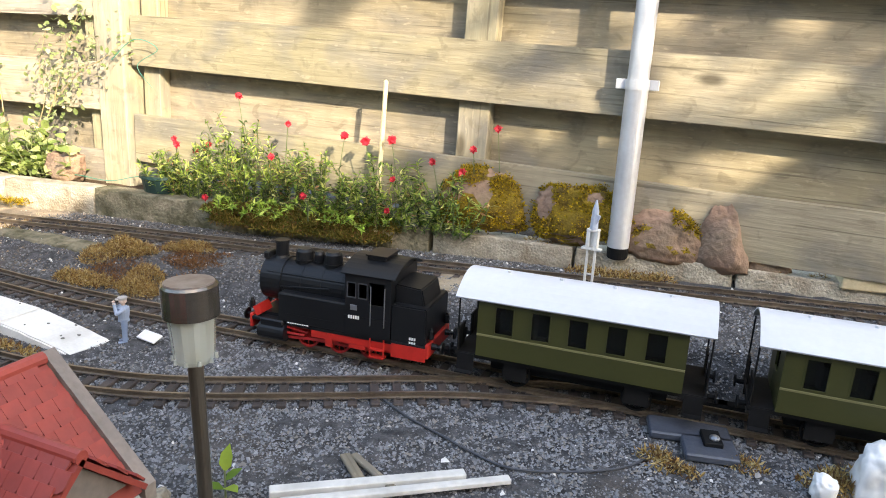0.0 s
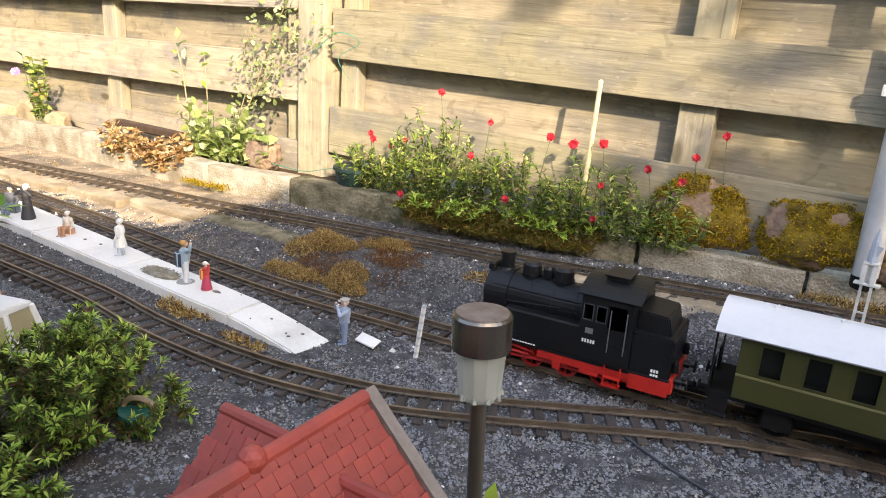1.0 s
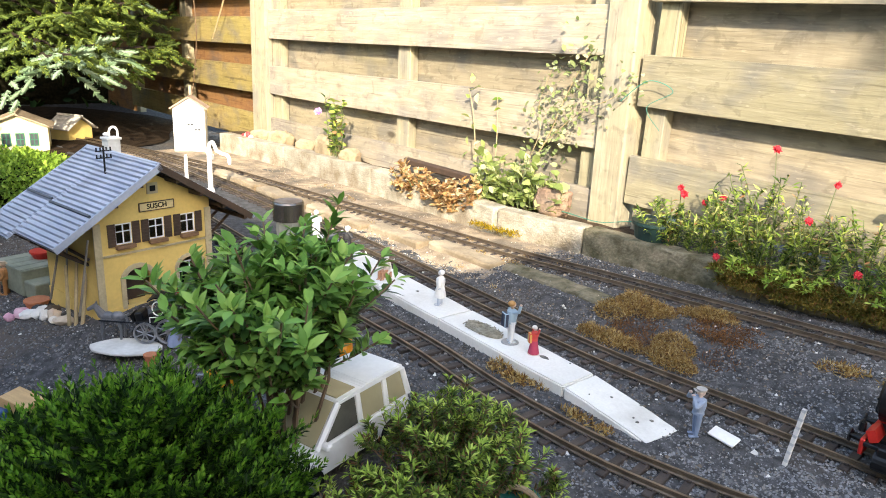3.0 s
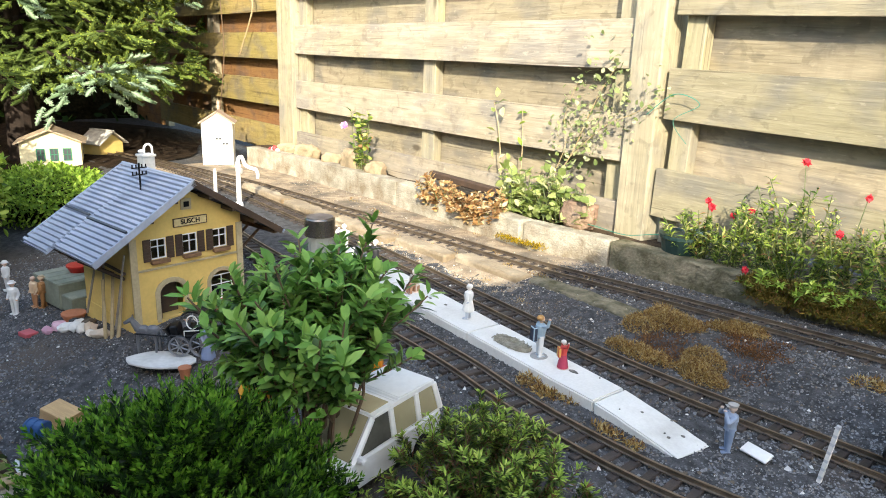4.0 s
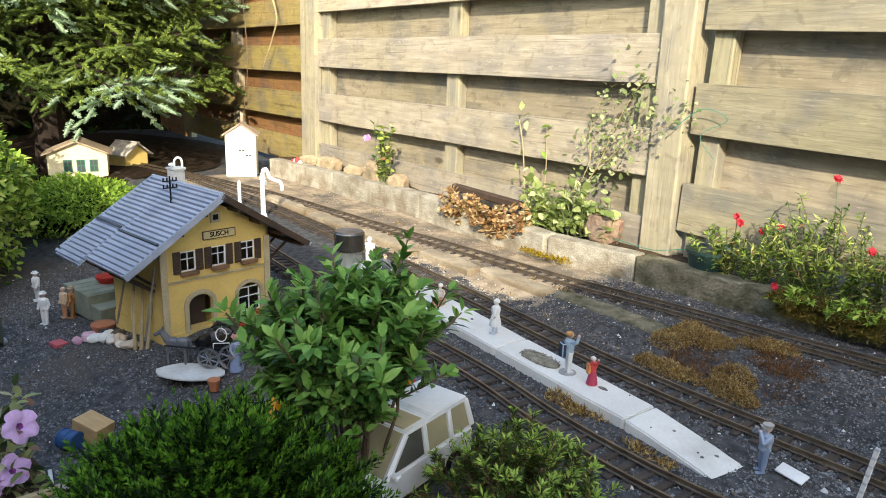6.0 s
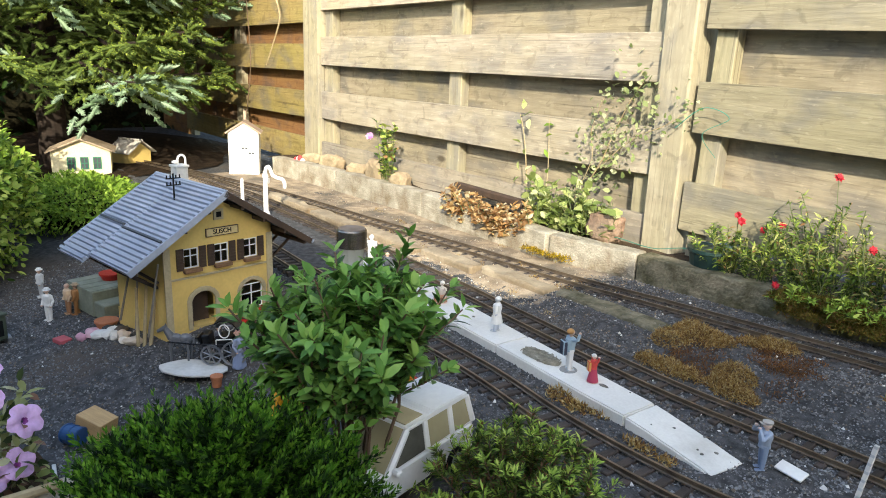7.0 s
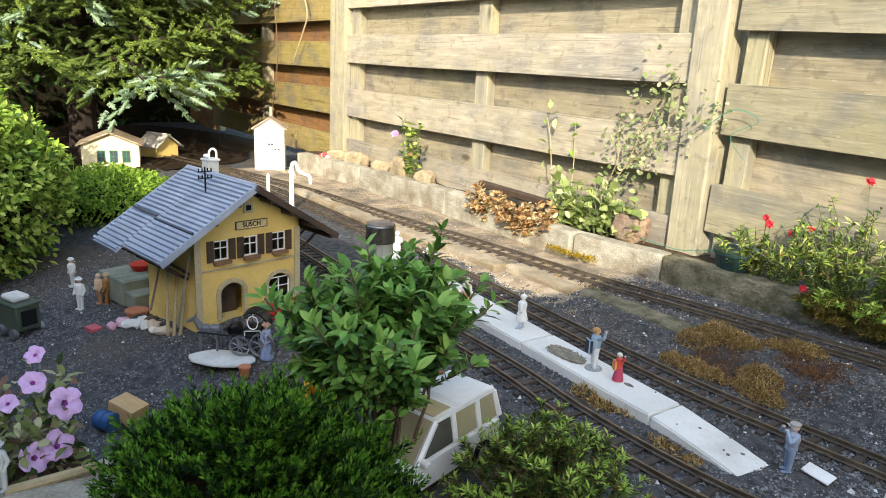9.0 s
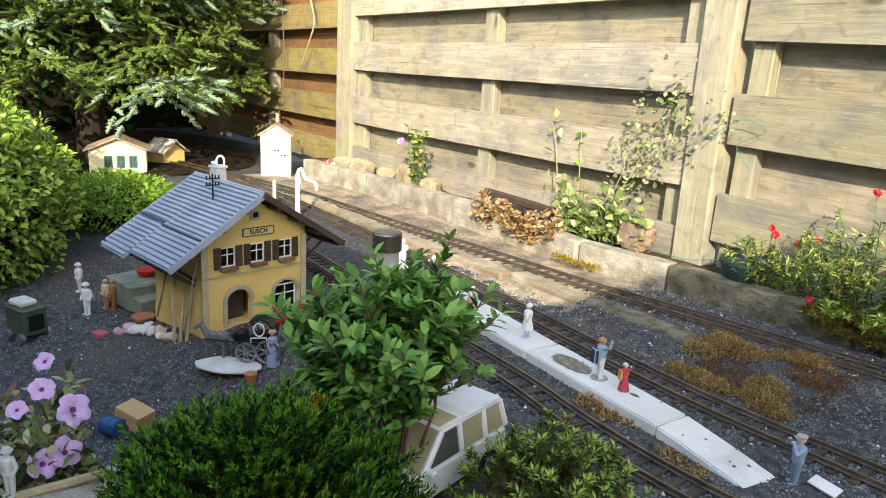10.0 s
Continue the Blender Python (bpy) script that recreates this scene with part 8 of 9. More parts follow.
    mats = [paint(top), paint(low), paint(head), paint(hair or hat or head), paint(base or head), paint(pack or head)]
    if pack:
        box(bm, (0.06 * u, 0.20 * u, 0.98 * u), (0.30 * u, 0.16 * u, 0.60 * u), bevel=0.03 * u, mi=5)
    if base:
        tube(bm, (0, 0, -0.02 * u), (0, 0, 0.03 * u), 0.30 * u, 0.28 * u, 16, mi=4)
    ob = part("figurine", finish(bm, mats, smooth=False), None, m=pose(x, y, z, 0, 0, rz) @ Matrix.Diagonal((1.25, 1.25, 1.0, 1.0)))
    return tagged(ob, label, "figurine", group=group)


PZ = -0.0036
W_, SK = (0.74, 0.74, 0.73), (0.62, 0.43, 0.33)
doll("doll in pale blue jacket with one arm raised", -1.002, 0.849, PZ, 0.074, 160, (0.30, 0.41, 0.50), (0.74, 0.75, 0.76), SK, None, arm=1, base=(0.30, 0.30, 0.30), hair=(0.50, 0.27, 0.09), pack=(0.02, 0.03, 0.06))
doll("child doll in a red jacket with arms spread", -0.947, 0.848, PZ, 0.049, 150, (0.60, 0.06, 0.05), (0.42, 0.04, 0.09), (0.74, 0.62, 0.54), None, skirt=True, pack=(0.62, 0.33, 0.08), arm=3, base=(0.70, 0.52, 0.42), hair=(0.78, 0.76, 0.72))
doll("slim doll in a long white coat", -1.206, 0.862, PZ, 0.070, -60, W_, (0.42, 0.47, 0.56), (0.74, 0.70, 0.66), None, coat=True, hair=(0.78, 0.77, 0.74))
doll("seated doll in brown and white with a basket", -1.398, 0.872, PZ, 0.062, 20, (0.70, 0.62, 0.54), (0.46, 0.24, 0.14), (0.74, 0.66, 0.58), None, sit=True, base=(0.74, 0.60, 0.52), hair=(0.76, 0.72, 0.66))
doll("white doll with both arms lifted to the face", -1.712, 0.885, PZ, 0.082, 30, W_, W_, (0.74, 0.70, 0.66), None, arm=2)
doll("seated doll in grey with dark hair", -1.630, 0.880, PZ, 0.078, 30, (0.10, 0.11, 0.13), (0.17, 0.21, 0.25), SK, None, sit=True, hair=(0.03, 0.03, 0.03))
doll("doll in a black robe with a white veil", -1.557, 0.876, PZ, 0.076, 30, (0.03, 0.03, 0.035), (0.03, 0.03, 0.035), (0.70, 0.65, 0.60), None, skirt=True, arm=2, hair=(0.80, 0.80, 0.78))
doll("railway worker doll in blue overalls and cap", -0.660, 0.866, -0.022, 0.071, -40, (0.25, 0.31, 0.42), (0.18, 0.24, 0.36), (0.55, 0.42, 0.36), (0.42, 0.40, 0.38), arm=2, group="yard dolls", cap=True)
for lab, x, y, h, rz, a, b, hat in [("white painted doll standing in the yard", -2.06, 0.205, 0.080, 40, W_, W_, W_), ("white painted doll walking in the yard", -2.25, 0.215, 0.078, 10, W_, (0.6, 0.6, 0.6), W_),
                                    ("brown painted doll beside the crate", -2.035, 0.262, 0.078, -30, (0.36, 0.17, 0.06), (0.33, 0.15, 0.05), (0.4, 0.3, 0.2)), ("tan painted doll close to another", -2.06, 0.248, 0.076, 20, (0.62, 0.45, 0.30), (0.4, 0.2, 0.1), None)]:
    doll(lab, x, y, gz(x, y), h, rz, a, b, SK, hat, group="yard dolls")


# ---------------------------------------------------------------- horse cart group before the station
cz = gz(-1.53, 0.40)
bm = bmesh.new()
rr = random.Random(8)
extrude_poly(bm, [Vector((0.068 * math.cos(t) * rr.uniform(0.9, 1.1), 0.036 * math.sin(t) * rr.uniform(0.85, 1.1), 0)) for t in [2 * math.pi * i / 18 for i in range(18)]], (0, 0, 0.003))
tagged(part("base_plate", bm, M["white_dirty"], m=pose(-1.478, 0.362, cz, 0, 0, 48)), "irregular white plaster plate under the cart", "plate")
CART = pose(-1.482, 0.416, cz + 0.003, 0, 0, 54)
cart = thing("horse_cart", "black two-wheeled toy cart with spoked wheels", "cart", CART)
bm = bmesh.new()
box(bm, (0.0, 0, 0.036), (0.062, 0.032, 0.006), bevel=0.001)
box(bm, (0.010, 0, 0.046), (0.034, 0.032, 0.016), bevel=0.003, seg=2)
box(bm, (-0.024, 0, 0.047), (0.014, 0.030, 0.018), bevel=0.002, ry=-10)
box(bm, (-0.036, 0, 0.044), (0.003, 0.030, 0.016), ry=-25)
part("body", bm, M["black"], cart)
bm = bmesh.new()
for k in range(6):
    t0, t1 = radians(-25 + 26 * k), radians(-25 + 26 * (k + 1))
    a, b = Vector((0.012 + 0.028 * math.cos(t0), 0, 0.056 + 0.030 * math.sin(t0))), Vector((0.012 + 0.028 * math.cos(t1), 0, 0.056 + 0.030 * math.sin(t1)))
    box(bm, (a + b) / 2, (0.0025, 0.036, (b - a).length * 1.04), ry=math.degrees(math.atan2((b - a).x, (b - a).z)))
part("hood", bm, M["black"], cart, "black folding hood")
for s in (-1, 1):
    bm = bmesh.new()
    for k in range(14):
        t0, t1 = 2 * math.pi * k / 14, 2 * math.pi * (k + 1) / 14
        tube(bm, (0.012 + 0.010 * math.cos(t0), 0.0185 * s, 0.066 + 0.013 * math.sin(t0)), (0.012 + 0.010 * math.cos(t1), 0.0185 * s, 0.066 + 0.013 * math.sin(t1)), 0.0012, n=5)
    for x0, z0, x1, z1 in ((-0.004, 0.048, 0.026, 0.050), (-0.004, 0.048, -0.004, 0.038), (0.026, 0.050, 0.026, 0.038)):
        tube(bm, (x0, 0.0172 * s, z0), (x1, 0.0172 * s, z1), 0.0010, n=5)
    part("trim", bm, M["white"], cart, "thin white trim lines")
for s in (-1, 1):
    bm = bmesh.new()
    tube(bm, (-0.035, 0.014 * s, 0.036), (-0.095, 0.014 * s, 0.040), 0.0016, n=6)
    part("shaft", bm, M["black"], cart)
    for x, r in ((-0.012, 0.020), (0.030, 0.024)):
        wheel(cart, x, 0.024 * s, r, 8, M["steel"], M["steel"])
bm = bmesh.new()
hx, g = -0.076, 0.84
for x, y in ((-0.020, -0.006), (-0.023, 0.006), (0.018, -0.006), (0.021, 0.006)):
    tube(bm, (hx + g * x, y, 0.0), (hx + g * x * 1.05, y, 0.020), 0.0022, 0.0026, 7)
    tube(bm, (hx + g * x * 1.05, y, 0.020), (hx + g * x * 0.85, y, 0.040), 0.0028, 0.0048, 7)
ball(bm, (hx - 0.008, 0, 0.042), 0.0105, (1.35, 0.85, 1.0), 2)
ball(bm, (hx + 0.010, 0, 0.042), 0.0108, (1.30, 0.88, 1.0), 2)
tube(bm, (hx - 0.016, 0, 0.044), (hx - 0.028, 0, 0.062), 0.0085, 0.0050, 8)
tube(bm, (hx - 0.025, 0, 0.064), (hx - 0.042, 0, 0.055), 0.0052, 0.0030, 8)
for y in (-0.002, 0.002):
    tube(bm, (hx - 0.026, y, 0.066), (hx - 0.026, y, 0.072), 0.0014, 0.0004, 5)
tube(bm, (hx + 0.023, 0, 0.046), (hx + 0.031, 0, 0.022), 0.0030, 0.0012, 6)
tagged(part("toy_horse", bm, paint((0.13, 0.135, 0.15), 0.3), m=CART.copy()), "dark grey painted toy horse harnessed to the cart", "toy horse")
cw = CART @ Vector((-0.004, 0.0, 0.042))
doll("seated coachman doll on the cart", cw.x, cw.y, cw.z - 0.018, 0.062, 150, (0.10, 0.10, 0.12), (0.12, 0.12, 0.14), SK, (0.05, 0.05, 0.05), sit=True, group="yard dolls")
doll("woman doll in a blue dress beside the cart", -1.446, 0.436, gz(-1.446, 0.436), 0.072, 120, (0.30, 0.34, 0.46), (0.24, 0.30, 0.46), SK, (0.55, 0.30, 0.22), skirt=True, group="yard dolls")
bm = bmesh.new()
tube(bm, (0, 0, 0), (0, 0, 0.02), 0.008, 0.0105, 14)
tube(bm, (0, 0, 0.017), (0, 0, 0.021), 0.0115, 0.0115, 14)
tagged(part("clay_pot", bm, M["terracotta"], m=pose(-1.415, 0.382, gz(-1.415, 0.382))), "small terracotta clay pot on the gravel", "pot")

# clutter in the yard
M["crate"] = mat("grey_green_crate", (0.22, 0.24, 0.19), (0.16, 0.18, 0.14), 0.75)
ramp = thing("loading_ramp", "grey-green model loading ramp beside the station", "loading ramp", pose(-2.010, 0.340, gz(-1.98, 0.33) - 0.004, 0, 0, 13))
bm = bmesh.new()
box(bm, (-0.03, 0.008, 0.030), (0.135, 0.150, 0.060), bevel=0.002)
for k in range(4):
    box(bm, (-0.078 + 0.032 * k, 0.008, 0.0605), (0.029, 0.152, 0.002), bevel=0.0005)
part("deck", bm, M["crate"], ramp)
bm = bmesh.new()
box(bm, (0.062, -0.022, 0.019), (0.052, 0.082, 0.038), bevel=0.002)
part("front_block", bm, M["crate"], ramp, "lower grey-green block")
bm = bmesh.new()
box(bm, (0.058, 0.052, 0.013), (0.044, 0.056, 0.026), bevel=0.002)
part("dark_box", bm, M["dark_grey"], ramp, "dark grey block")
bm = bmesh.new()
tube(bm, (0, 0, 0), (0, 0, 0.016), 0.020, 0.027, 16)
tube(bm, (0, 0, 0.013), (0, 0, 0.017), 0.0275, 0.0275, 16)
tagged(part("bowl", bm, M["red"], m=pose(-2.045, 0.345, gz(-1.98, 0.33) + 0.057)), "dark red bowl on the loading ramp", "bowl")
bm = bmesh.new()
tube(bm, (0, 0, 0), (0, 0, 0.018), 0.018, 0.025, 16)
tube(bm, (0, 0, 0.015), (0, 0, 0.019), 0.0255, 0.0255, 16)
tagged(part("clay_bowl", bm, M["terracotta"], m=pose(-1.862, 0.292, gz(-1.862, 0.292))), "terracotta bowl before the loading ramp", "bowl")
for k, (x, y, c, s) in enumerate([(-1.850, 0.236, (0.62, 0.34, 0.44), 0.013), (-1.838, 0.256, (0.70, 0.46, 0.54), 0.014), (-1.862, 0.262, (0.66, 0.40, 0.48), 0.012), (-1.812, 0.270, W_, 0.016), (-1.793, 0.284, W_, 0.018), (-1.770, 0.288, (0.76, 0.74, 0.70), 0.014),
                                  (-1.742, 0.300, (0.66, 0.52, 0.40), 0.016), (-1.716, 0.296, (0.72, 0.66, 0.58), 0.012), (-1.690, 0.308, (0.58, 0.48, 0.38), 0.015), (-1.828, 0.292, (0.03, 0.03, 0.03), 0.013), (-1.785, 0.305, (0.10, 0.07, 0.05), 0.014)]):
    bm = bmesh.new()
    ball(bm, (0, 0, s * 0.5), s, (1.3, 0.8, 0.7), 2)
    rough_up(bm, s * 0.35, 90, k * 3.0)
    tagged(part("crumpled_toy", bm, paint(c), m=pose(x, y, gz(x, y), 0, 0, 30 * k)), "small crumpled cloth toy on the yard gravel", "toy", group="toys by the ramp")
bm = bmesh.new()
box(bm, (0, 0, 0.005), (0.034, 0.026, 0.010), bevel=0.001)
tagged(part("red_tile", bm, paint((0.50, 0.10, 0.12)), m=pose(-1.885, 0.205, gz(-1.88, 0.2), 0, 0, 20)), "small flat pinkish-red tile on the gravel", "tile")
for k in range(3):
    bm = bmesh.new()
    tube(bm, (0.006 * k, 0.012 * k, 0), (-0.03, 0.02 * k, 0.115 + 0.01 * k), 0.004, 0.003, 6)
    tagged(part("stick", bm, M["vine"], m=pose(-1.672, 0.312, gz(-1.67, 0.31), 0, 0, -20)), "pale stick leaning on the station wall", "stick", group="leaning sticks")
# dark wagon in the yard
wag = thing("toy_trailer", "dark green toy trailer parked in the yard", "toy trailer", pose(-2.03, 0.075, gz(-2.03, 0.075), 0, 0, 25))
bm = bmesh.new()
box(bm, (0, 0, 0.045), (0.075, 0.055, 0.058), bevel=0.005, seg=2)
box(bm, (0, 0, 0.076), (0.080, 0.060, 0.006), bevel=0.002)
part("body", bm, mat("dark_green_paint", (0.07, 0.09, 0.06), (0.05, 0.065, 0.045), 0.6), wag)
bm = bmesh.new()
box(bm, (0.0385, 0, 0.046), (0.002, 0.034, 0.036))
part("panel", bm, M["black_matt"], wag)
for x in (-0.025, 0.025):
    for y in (-0.03, 0.03):
        bm = bmesh.new()
        tube(bm, (x, y - 0.005, 0.012), (x, y + 0.005, 0.012), 0.012, n=16)
        part("wheel", bm, M["steel"], wag)
bm = bmesh.new()
box(bm, (-0.01, 0.0, 0.086), (0.05, 0.04, 0.014), bevel=0.004)
part("load", bm, M["white_dirty"], wag, "pale sacks on the roof")
# blue barrel and tan box
bx, by = -1.440, 0.150
bm = bmesh.new()
tube(bm, (0, -0.022, 0.021), (0, 0.022, 0.021), 0.020, n=20)
for y in (-0.018, 0.0, 0.018):
    tube(bm, (0, y - 0.002, 0.021), (0, y + 0.002, 0.021), 0.0212, n=20)
tagged(part("blue_barrel", bm, paint((0.02, 0.08, 0.22), 0.4), m=pose(bx, by, gz(bx, by) - 0.002, 0, 0, -58) @ Matrix.Scale(0.80, 4)), "dark blue toy barrel lying on the gravel", "barrel")
bm = bmesh.new()
box(bm, (0, 0, 0.026), (0.062, 0.046, 0.050), bevel=0.001)
M["card"] = mat("tan_wood", (0.55, 0.36, 0.17), (0.46, 0.30, 0.14), 0.7, stretch=(1, 8, 8), bump=0.1)
tagged(part("wooden_box", bm, M["card"], m=pose(-1.445, 0.184, gz(-1.445, 0.184), 0, 12, 32) @ Matrix.Diagonal((0.86, 0.86, 0.62, 1))), "tilted tan wooden box on the gravel", "box")
lying("white_strip", "chipped white strip on the gravel", (-1.400, 0.112, gz(-1.400, 0.112) + 0.003), (-1.318, 0.104, gz(-1.318, 0.104) + 0.003), 0, M["white_dirty"], "strip", (0.006, 0.004))
lying("white_strip", "white strip beside the tan box", (-1.318, 0.104, gz(-1.318, 0.104) + 0.003), (-1.335, 0.172, gz(-1.335, 0.172) + 0.003), 0, M["white_dirty"], "strip", (0.006, 0.004))


# ---------------------------------------------------------------- toy car, orange tank wagon, digger
def toy_car(m):
    e = thing("toy_car", "white toy estate car with tan windows under the shrubs", "toy car", m)
    # local: front along +x, z = 0 on the ground
    body = [(-0.098, 0.014), (0.086, 0.014), (0.092, 0.026), (0.089, 0.038), (0.048, 0.046), (-0.098, 0.049)]
    bm = bmesh.new()
    extrude_poly(bm, [Vector((x, -0.039, z)) for x, z in body], (0, 0.078, 0))
    bmesh.ops.bevel(bm, geom=list(bm.edges), offset=0.004, segments=2, affect='EDGES')
    part("body", bm, M["white"], e)
    bm = bmesh.new()
    roof = [(-0.090, 0.084), (-0.030, 0.085), (-0.026, 0.082), (0.012, 0.081), (0.014, 0.077), (-0.093, 0.077)]
    extrude_poly(bm, [Vector((x, -0.032, z)) for x, z in roof], (0, 0.064, 0))
    bmesh.ops.bevel(bm, geom=list(bm.edges), offset=0.0012, segments=2, affect='EDGES')
    part("roof", bm, M["white"], e)
    for s in (-1, 1):
        for (x0, z0, x1, z1) in ((0.046, 0.045, 0.012, 0.079), (-0.016, 0.048, -0.016, 0.079), (-0.058, 0.049, -0.058, 0.079), (-0.096, 0.049, -0.090, 0.079)):
            bm = bmesh.new()
            tube(bm, (x0, 0.036 * s, z0), (x1, 0.0305 * s, z1), 0.0040, 0.0036, 6)
            part("pillar", bm, M["white"], e)
        for x0, x1, xa, xb, mt in ((0.043, -0.016, 0.012, -0.016, M["dark_glass"]), (-0.016, -0.058, -0.016, -0.058, M["tan_glass"]), (-0.058, -0.095, -0.058, -0.089, M["tan_glass"])):
            bm = bmesh.new()
            extrude_poly(bm, [Vector((x0, 0.036 * s, 0.048)), Vector((xa, 0.030 * s, 0.079)), Vector((xb, 0.030 * s, 0.079)), Vector((x1, 0.036 * s, 0.049))], (0, -0.0012 * s, 0))
            part("side_window", bm, mt, e)
    bm = bmesh.new()
    extrude_poly(bm, [Vector((0.046, -0.033, 0.046)), Vector((0.046, 0.033, 0.046)), Vector((0.013, 0.028, 0.079)), Vector((0.013, -0.028, 0.079))], (0.001, 0, 0.0012))
    part("windscreen", bm, M["tan_glass"], e, "tan tinted windscreen")
    bm = bmesh.new()
    box(bm, (-0.006, 0, 0.0818), (0.028, 0.050, 0.0014))
    part("sunroof", bm, M["tan_glass"], e, "tan sunroof pane")
    bm = bmesh.new()
    extrude_poly(bm, [Vector((-0.097, -0.033, 0.050)), Vector((-0.097, 0.033, 0.050)), Vector((-0.091, 0.028, 0.079)), Vector((-0.091, -0.028, 0.079))], (-0.001, 0, 0.0))
    part("rear_window", bm, M["tan_glass"], e)
    bm = bmesh.new()
    box(bm, (0.090, 0, 0.016), (0.008, 0.076, 0.008), bevel=0.002)
    part("bumper", bm, M["red"], e, "red front bumper")
    for x in (-0.062, 0.058):
        for s in (-1, 1):
            bm = bmesh.new()
            tube(bm, (x, 0.030 * s, 0.016), (x, 0.0415 * s, 0.016), 0.016, n=18)
            w = part("tyre", bm, M["black_matt"], e)
            bm = bmesh.new()
            tube(bm, (x, 0.0405 * s, 0.016), (x, 0.0425 * s, 0.016), 0.009, n=14)
            part("rim", bm, M["steel"], w)
    for s in (-1, 1):
        bm = bmesh.new()
        box(bm, (0.040, 0.043 * s, 0.050), (0.008, 0.010, 0.007), bevel=0.002)
        part("mirror", bm, M["white"], e)
        bm = bmesh.new()
        box(bm, (0.091, 0.028 * s, 0.032), (0.004, 0.018, 0.008), bevel=0.001)
        part("headlight", bm, M["steel"], e)


M["tan_glass"] = mat("tan_tinted_plastic", (0.42, 0.37, 0.22), (0.36, 0.31, 0.18), 0.2, bump=0.0, var=0.05)
M["dark_glass"] = mat("grey_tinted_plastic", (0.11, 0.105, 0.085), (0.08, 0.078, 0.065), 0.15, bump=0.0)
toy_car(pose(-0.912, 0.430, -0.024, 0, 0, -74) @ Matrix.Scale(1.20, 4))
M["orange"] = mat("orange_plastic", (0.80, 0.30, 0.02), (0.72, 0.25, 0.015), 0.4, bump=0.03, var=0.06)
tank = thing("toy_tanker", "orange toy tank wagon with black panels", "toy wagon", pose(-1.160, 0.530, gz(-1.16, 0.53), 0, 0, 62) @ Matrix.Scale(1.2, 4))
bm = bmesh.new()
tube(bm, (-0.062, 0, 0.040), (0.062, 0, 0.040), 0.022, n=24)
ball(bm, (0.062, 0, 0.040), 0.022, (0.5, 1, 1))
ball(bm, (-0.062, 0, 0.040), 0.022, (0.5, 1, 1))
part("tank", bm, M["orange"], tank)
bm = bmesh.new()
box(bm, (0, 0, 0.016), (0.14, 0.036, 0.008))
part("chassis", bm, M["black_matt"], tank)
for k in range(4):
    for s in (-1, 1):
        bm = bmesh.new()
        box(bm, (-0.045 + 0.03 * k, 0.0215 * s, 0.036), (0.018, 0.004, 0.016), bevel=0.001)
        part("panel", bm, M["black_matt"], tank)
for x in (-0.045, 0.045):
    for s in (-1, 1):
        bm = bmesh.new()
        tube(bm, (x, 0.014 * s, 0.010), (x, 0.02 * s, 0.010), 0.010, n=14)
        part("wheel", bm, M["black_matt"], tank)
dig = thing("toy_digger", "orange toy digger half hidden by the shrub", "toy digger", pose(-1.192, 0.424, gz(-1.192, 0.424), 0, 0, 140) @ Matrix.Scale(1.3, 4))
M["cat_yellow"] = mat("yellow_plastic", (0.80, 0.36, 0.015), (0.7, 0.30, 0.01), 0.4, bump=0.03, var=0.06)
bm = bmesh.new()
box(bm, (0, 0, 0.028), (0.05, 0.036, 0.020), bevel=0.003, seg=2)
box(bm, (0.012, 0, 0.046), (0.022, 0.032, 0.018), bevel=0.003, seg=2)
part("body", bm, M["cat_yellow"], dig)
for k in range(4):
    bm = bmesh.new()
    box(bm, (-0.018 + 0.012 * k, 0, 0.029), (0.004, 0.038, 0.0195), bevel=0.001)
    part("stripe", bm, M["black_matt"], dig, "black stripe")
for s in (-1, 1):
    bm = bmesh.new()
    for x in (-0.02, 0.0, 0.02):
        tube(bm, (x, 0.016 * s, 0.010), (x, 0.026 * s, 0.010), 0.010, n=14)
    box(bm, (0, 0.021 * s, 0.010), (0.04, 0.010, 0.020))
    part("crawler", bm, M["black_matt"], dig)
bm = bmesh.new()
tube(bm, (-0.02, 0, 0.036), (-0.055, 0, 0.060), 0.005, 0.004, 8)
tube(bm, (-0.055, 0, 0.060), (-0.085, 0, 0.030), 0.004, 0.003, 8)
part("arm", bm, M["cat_yellow"], dig)
bm = bmesh.new()
box(bm, (-0.088, 0, 0.022), (0.014, 0.022, 0.014), bevel=0.002)
part("bucket", bm, M["steel"], dig)
lying("grey_bar", "grey metal bar lying by the toy digger", (-1.315, 0.405, gz(-1.315, 0.405) + 0.006), (-1.275, 0.448, gz(-1.275, 0.448) + 0.010), 0.003, M["steel"], "bar")
bm = bmesh.new()
box(bm, (0, 0, 0.010), (0.036, 0.024, 0.020), bevel=0.004)
tagged(part("red_toy_box", bm, M["red"], m=pose(-1.135, 0.600, gz(-1.135, 0.6), 0, 0, 20) @ Matrix.Scale(1.3, 4)), "small red toy box behind the car", "toy box")
# teal pot with an arched handle, and red tub
pot = thing("teal_pot", "glazed teal pot with stone handle in the bush", "pot", pose(-0.678, 0.538, -0.022, 0, 0, 20) @ Matrix.Scale(0.82, 4))
bm = bmesh.new()
tube(bm, (0, 0, 0), (0, 0, 0.034), 0.020, 0.028, 20)
tube(bm, (0, 0, 0.030), (0, 0, 0.036), 0.030, 0.029, 20)
part("bowl", bm, mat("teal_glaze", (0.02, 0.15, 0.13), (0.012, 0.10, 0.09), 0.25, bump=0.05), pot)
bm = bmesh.new()
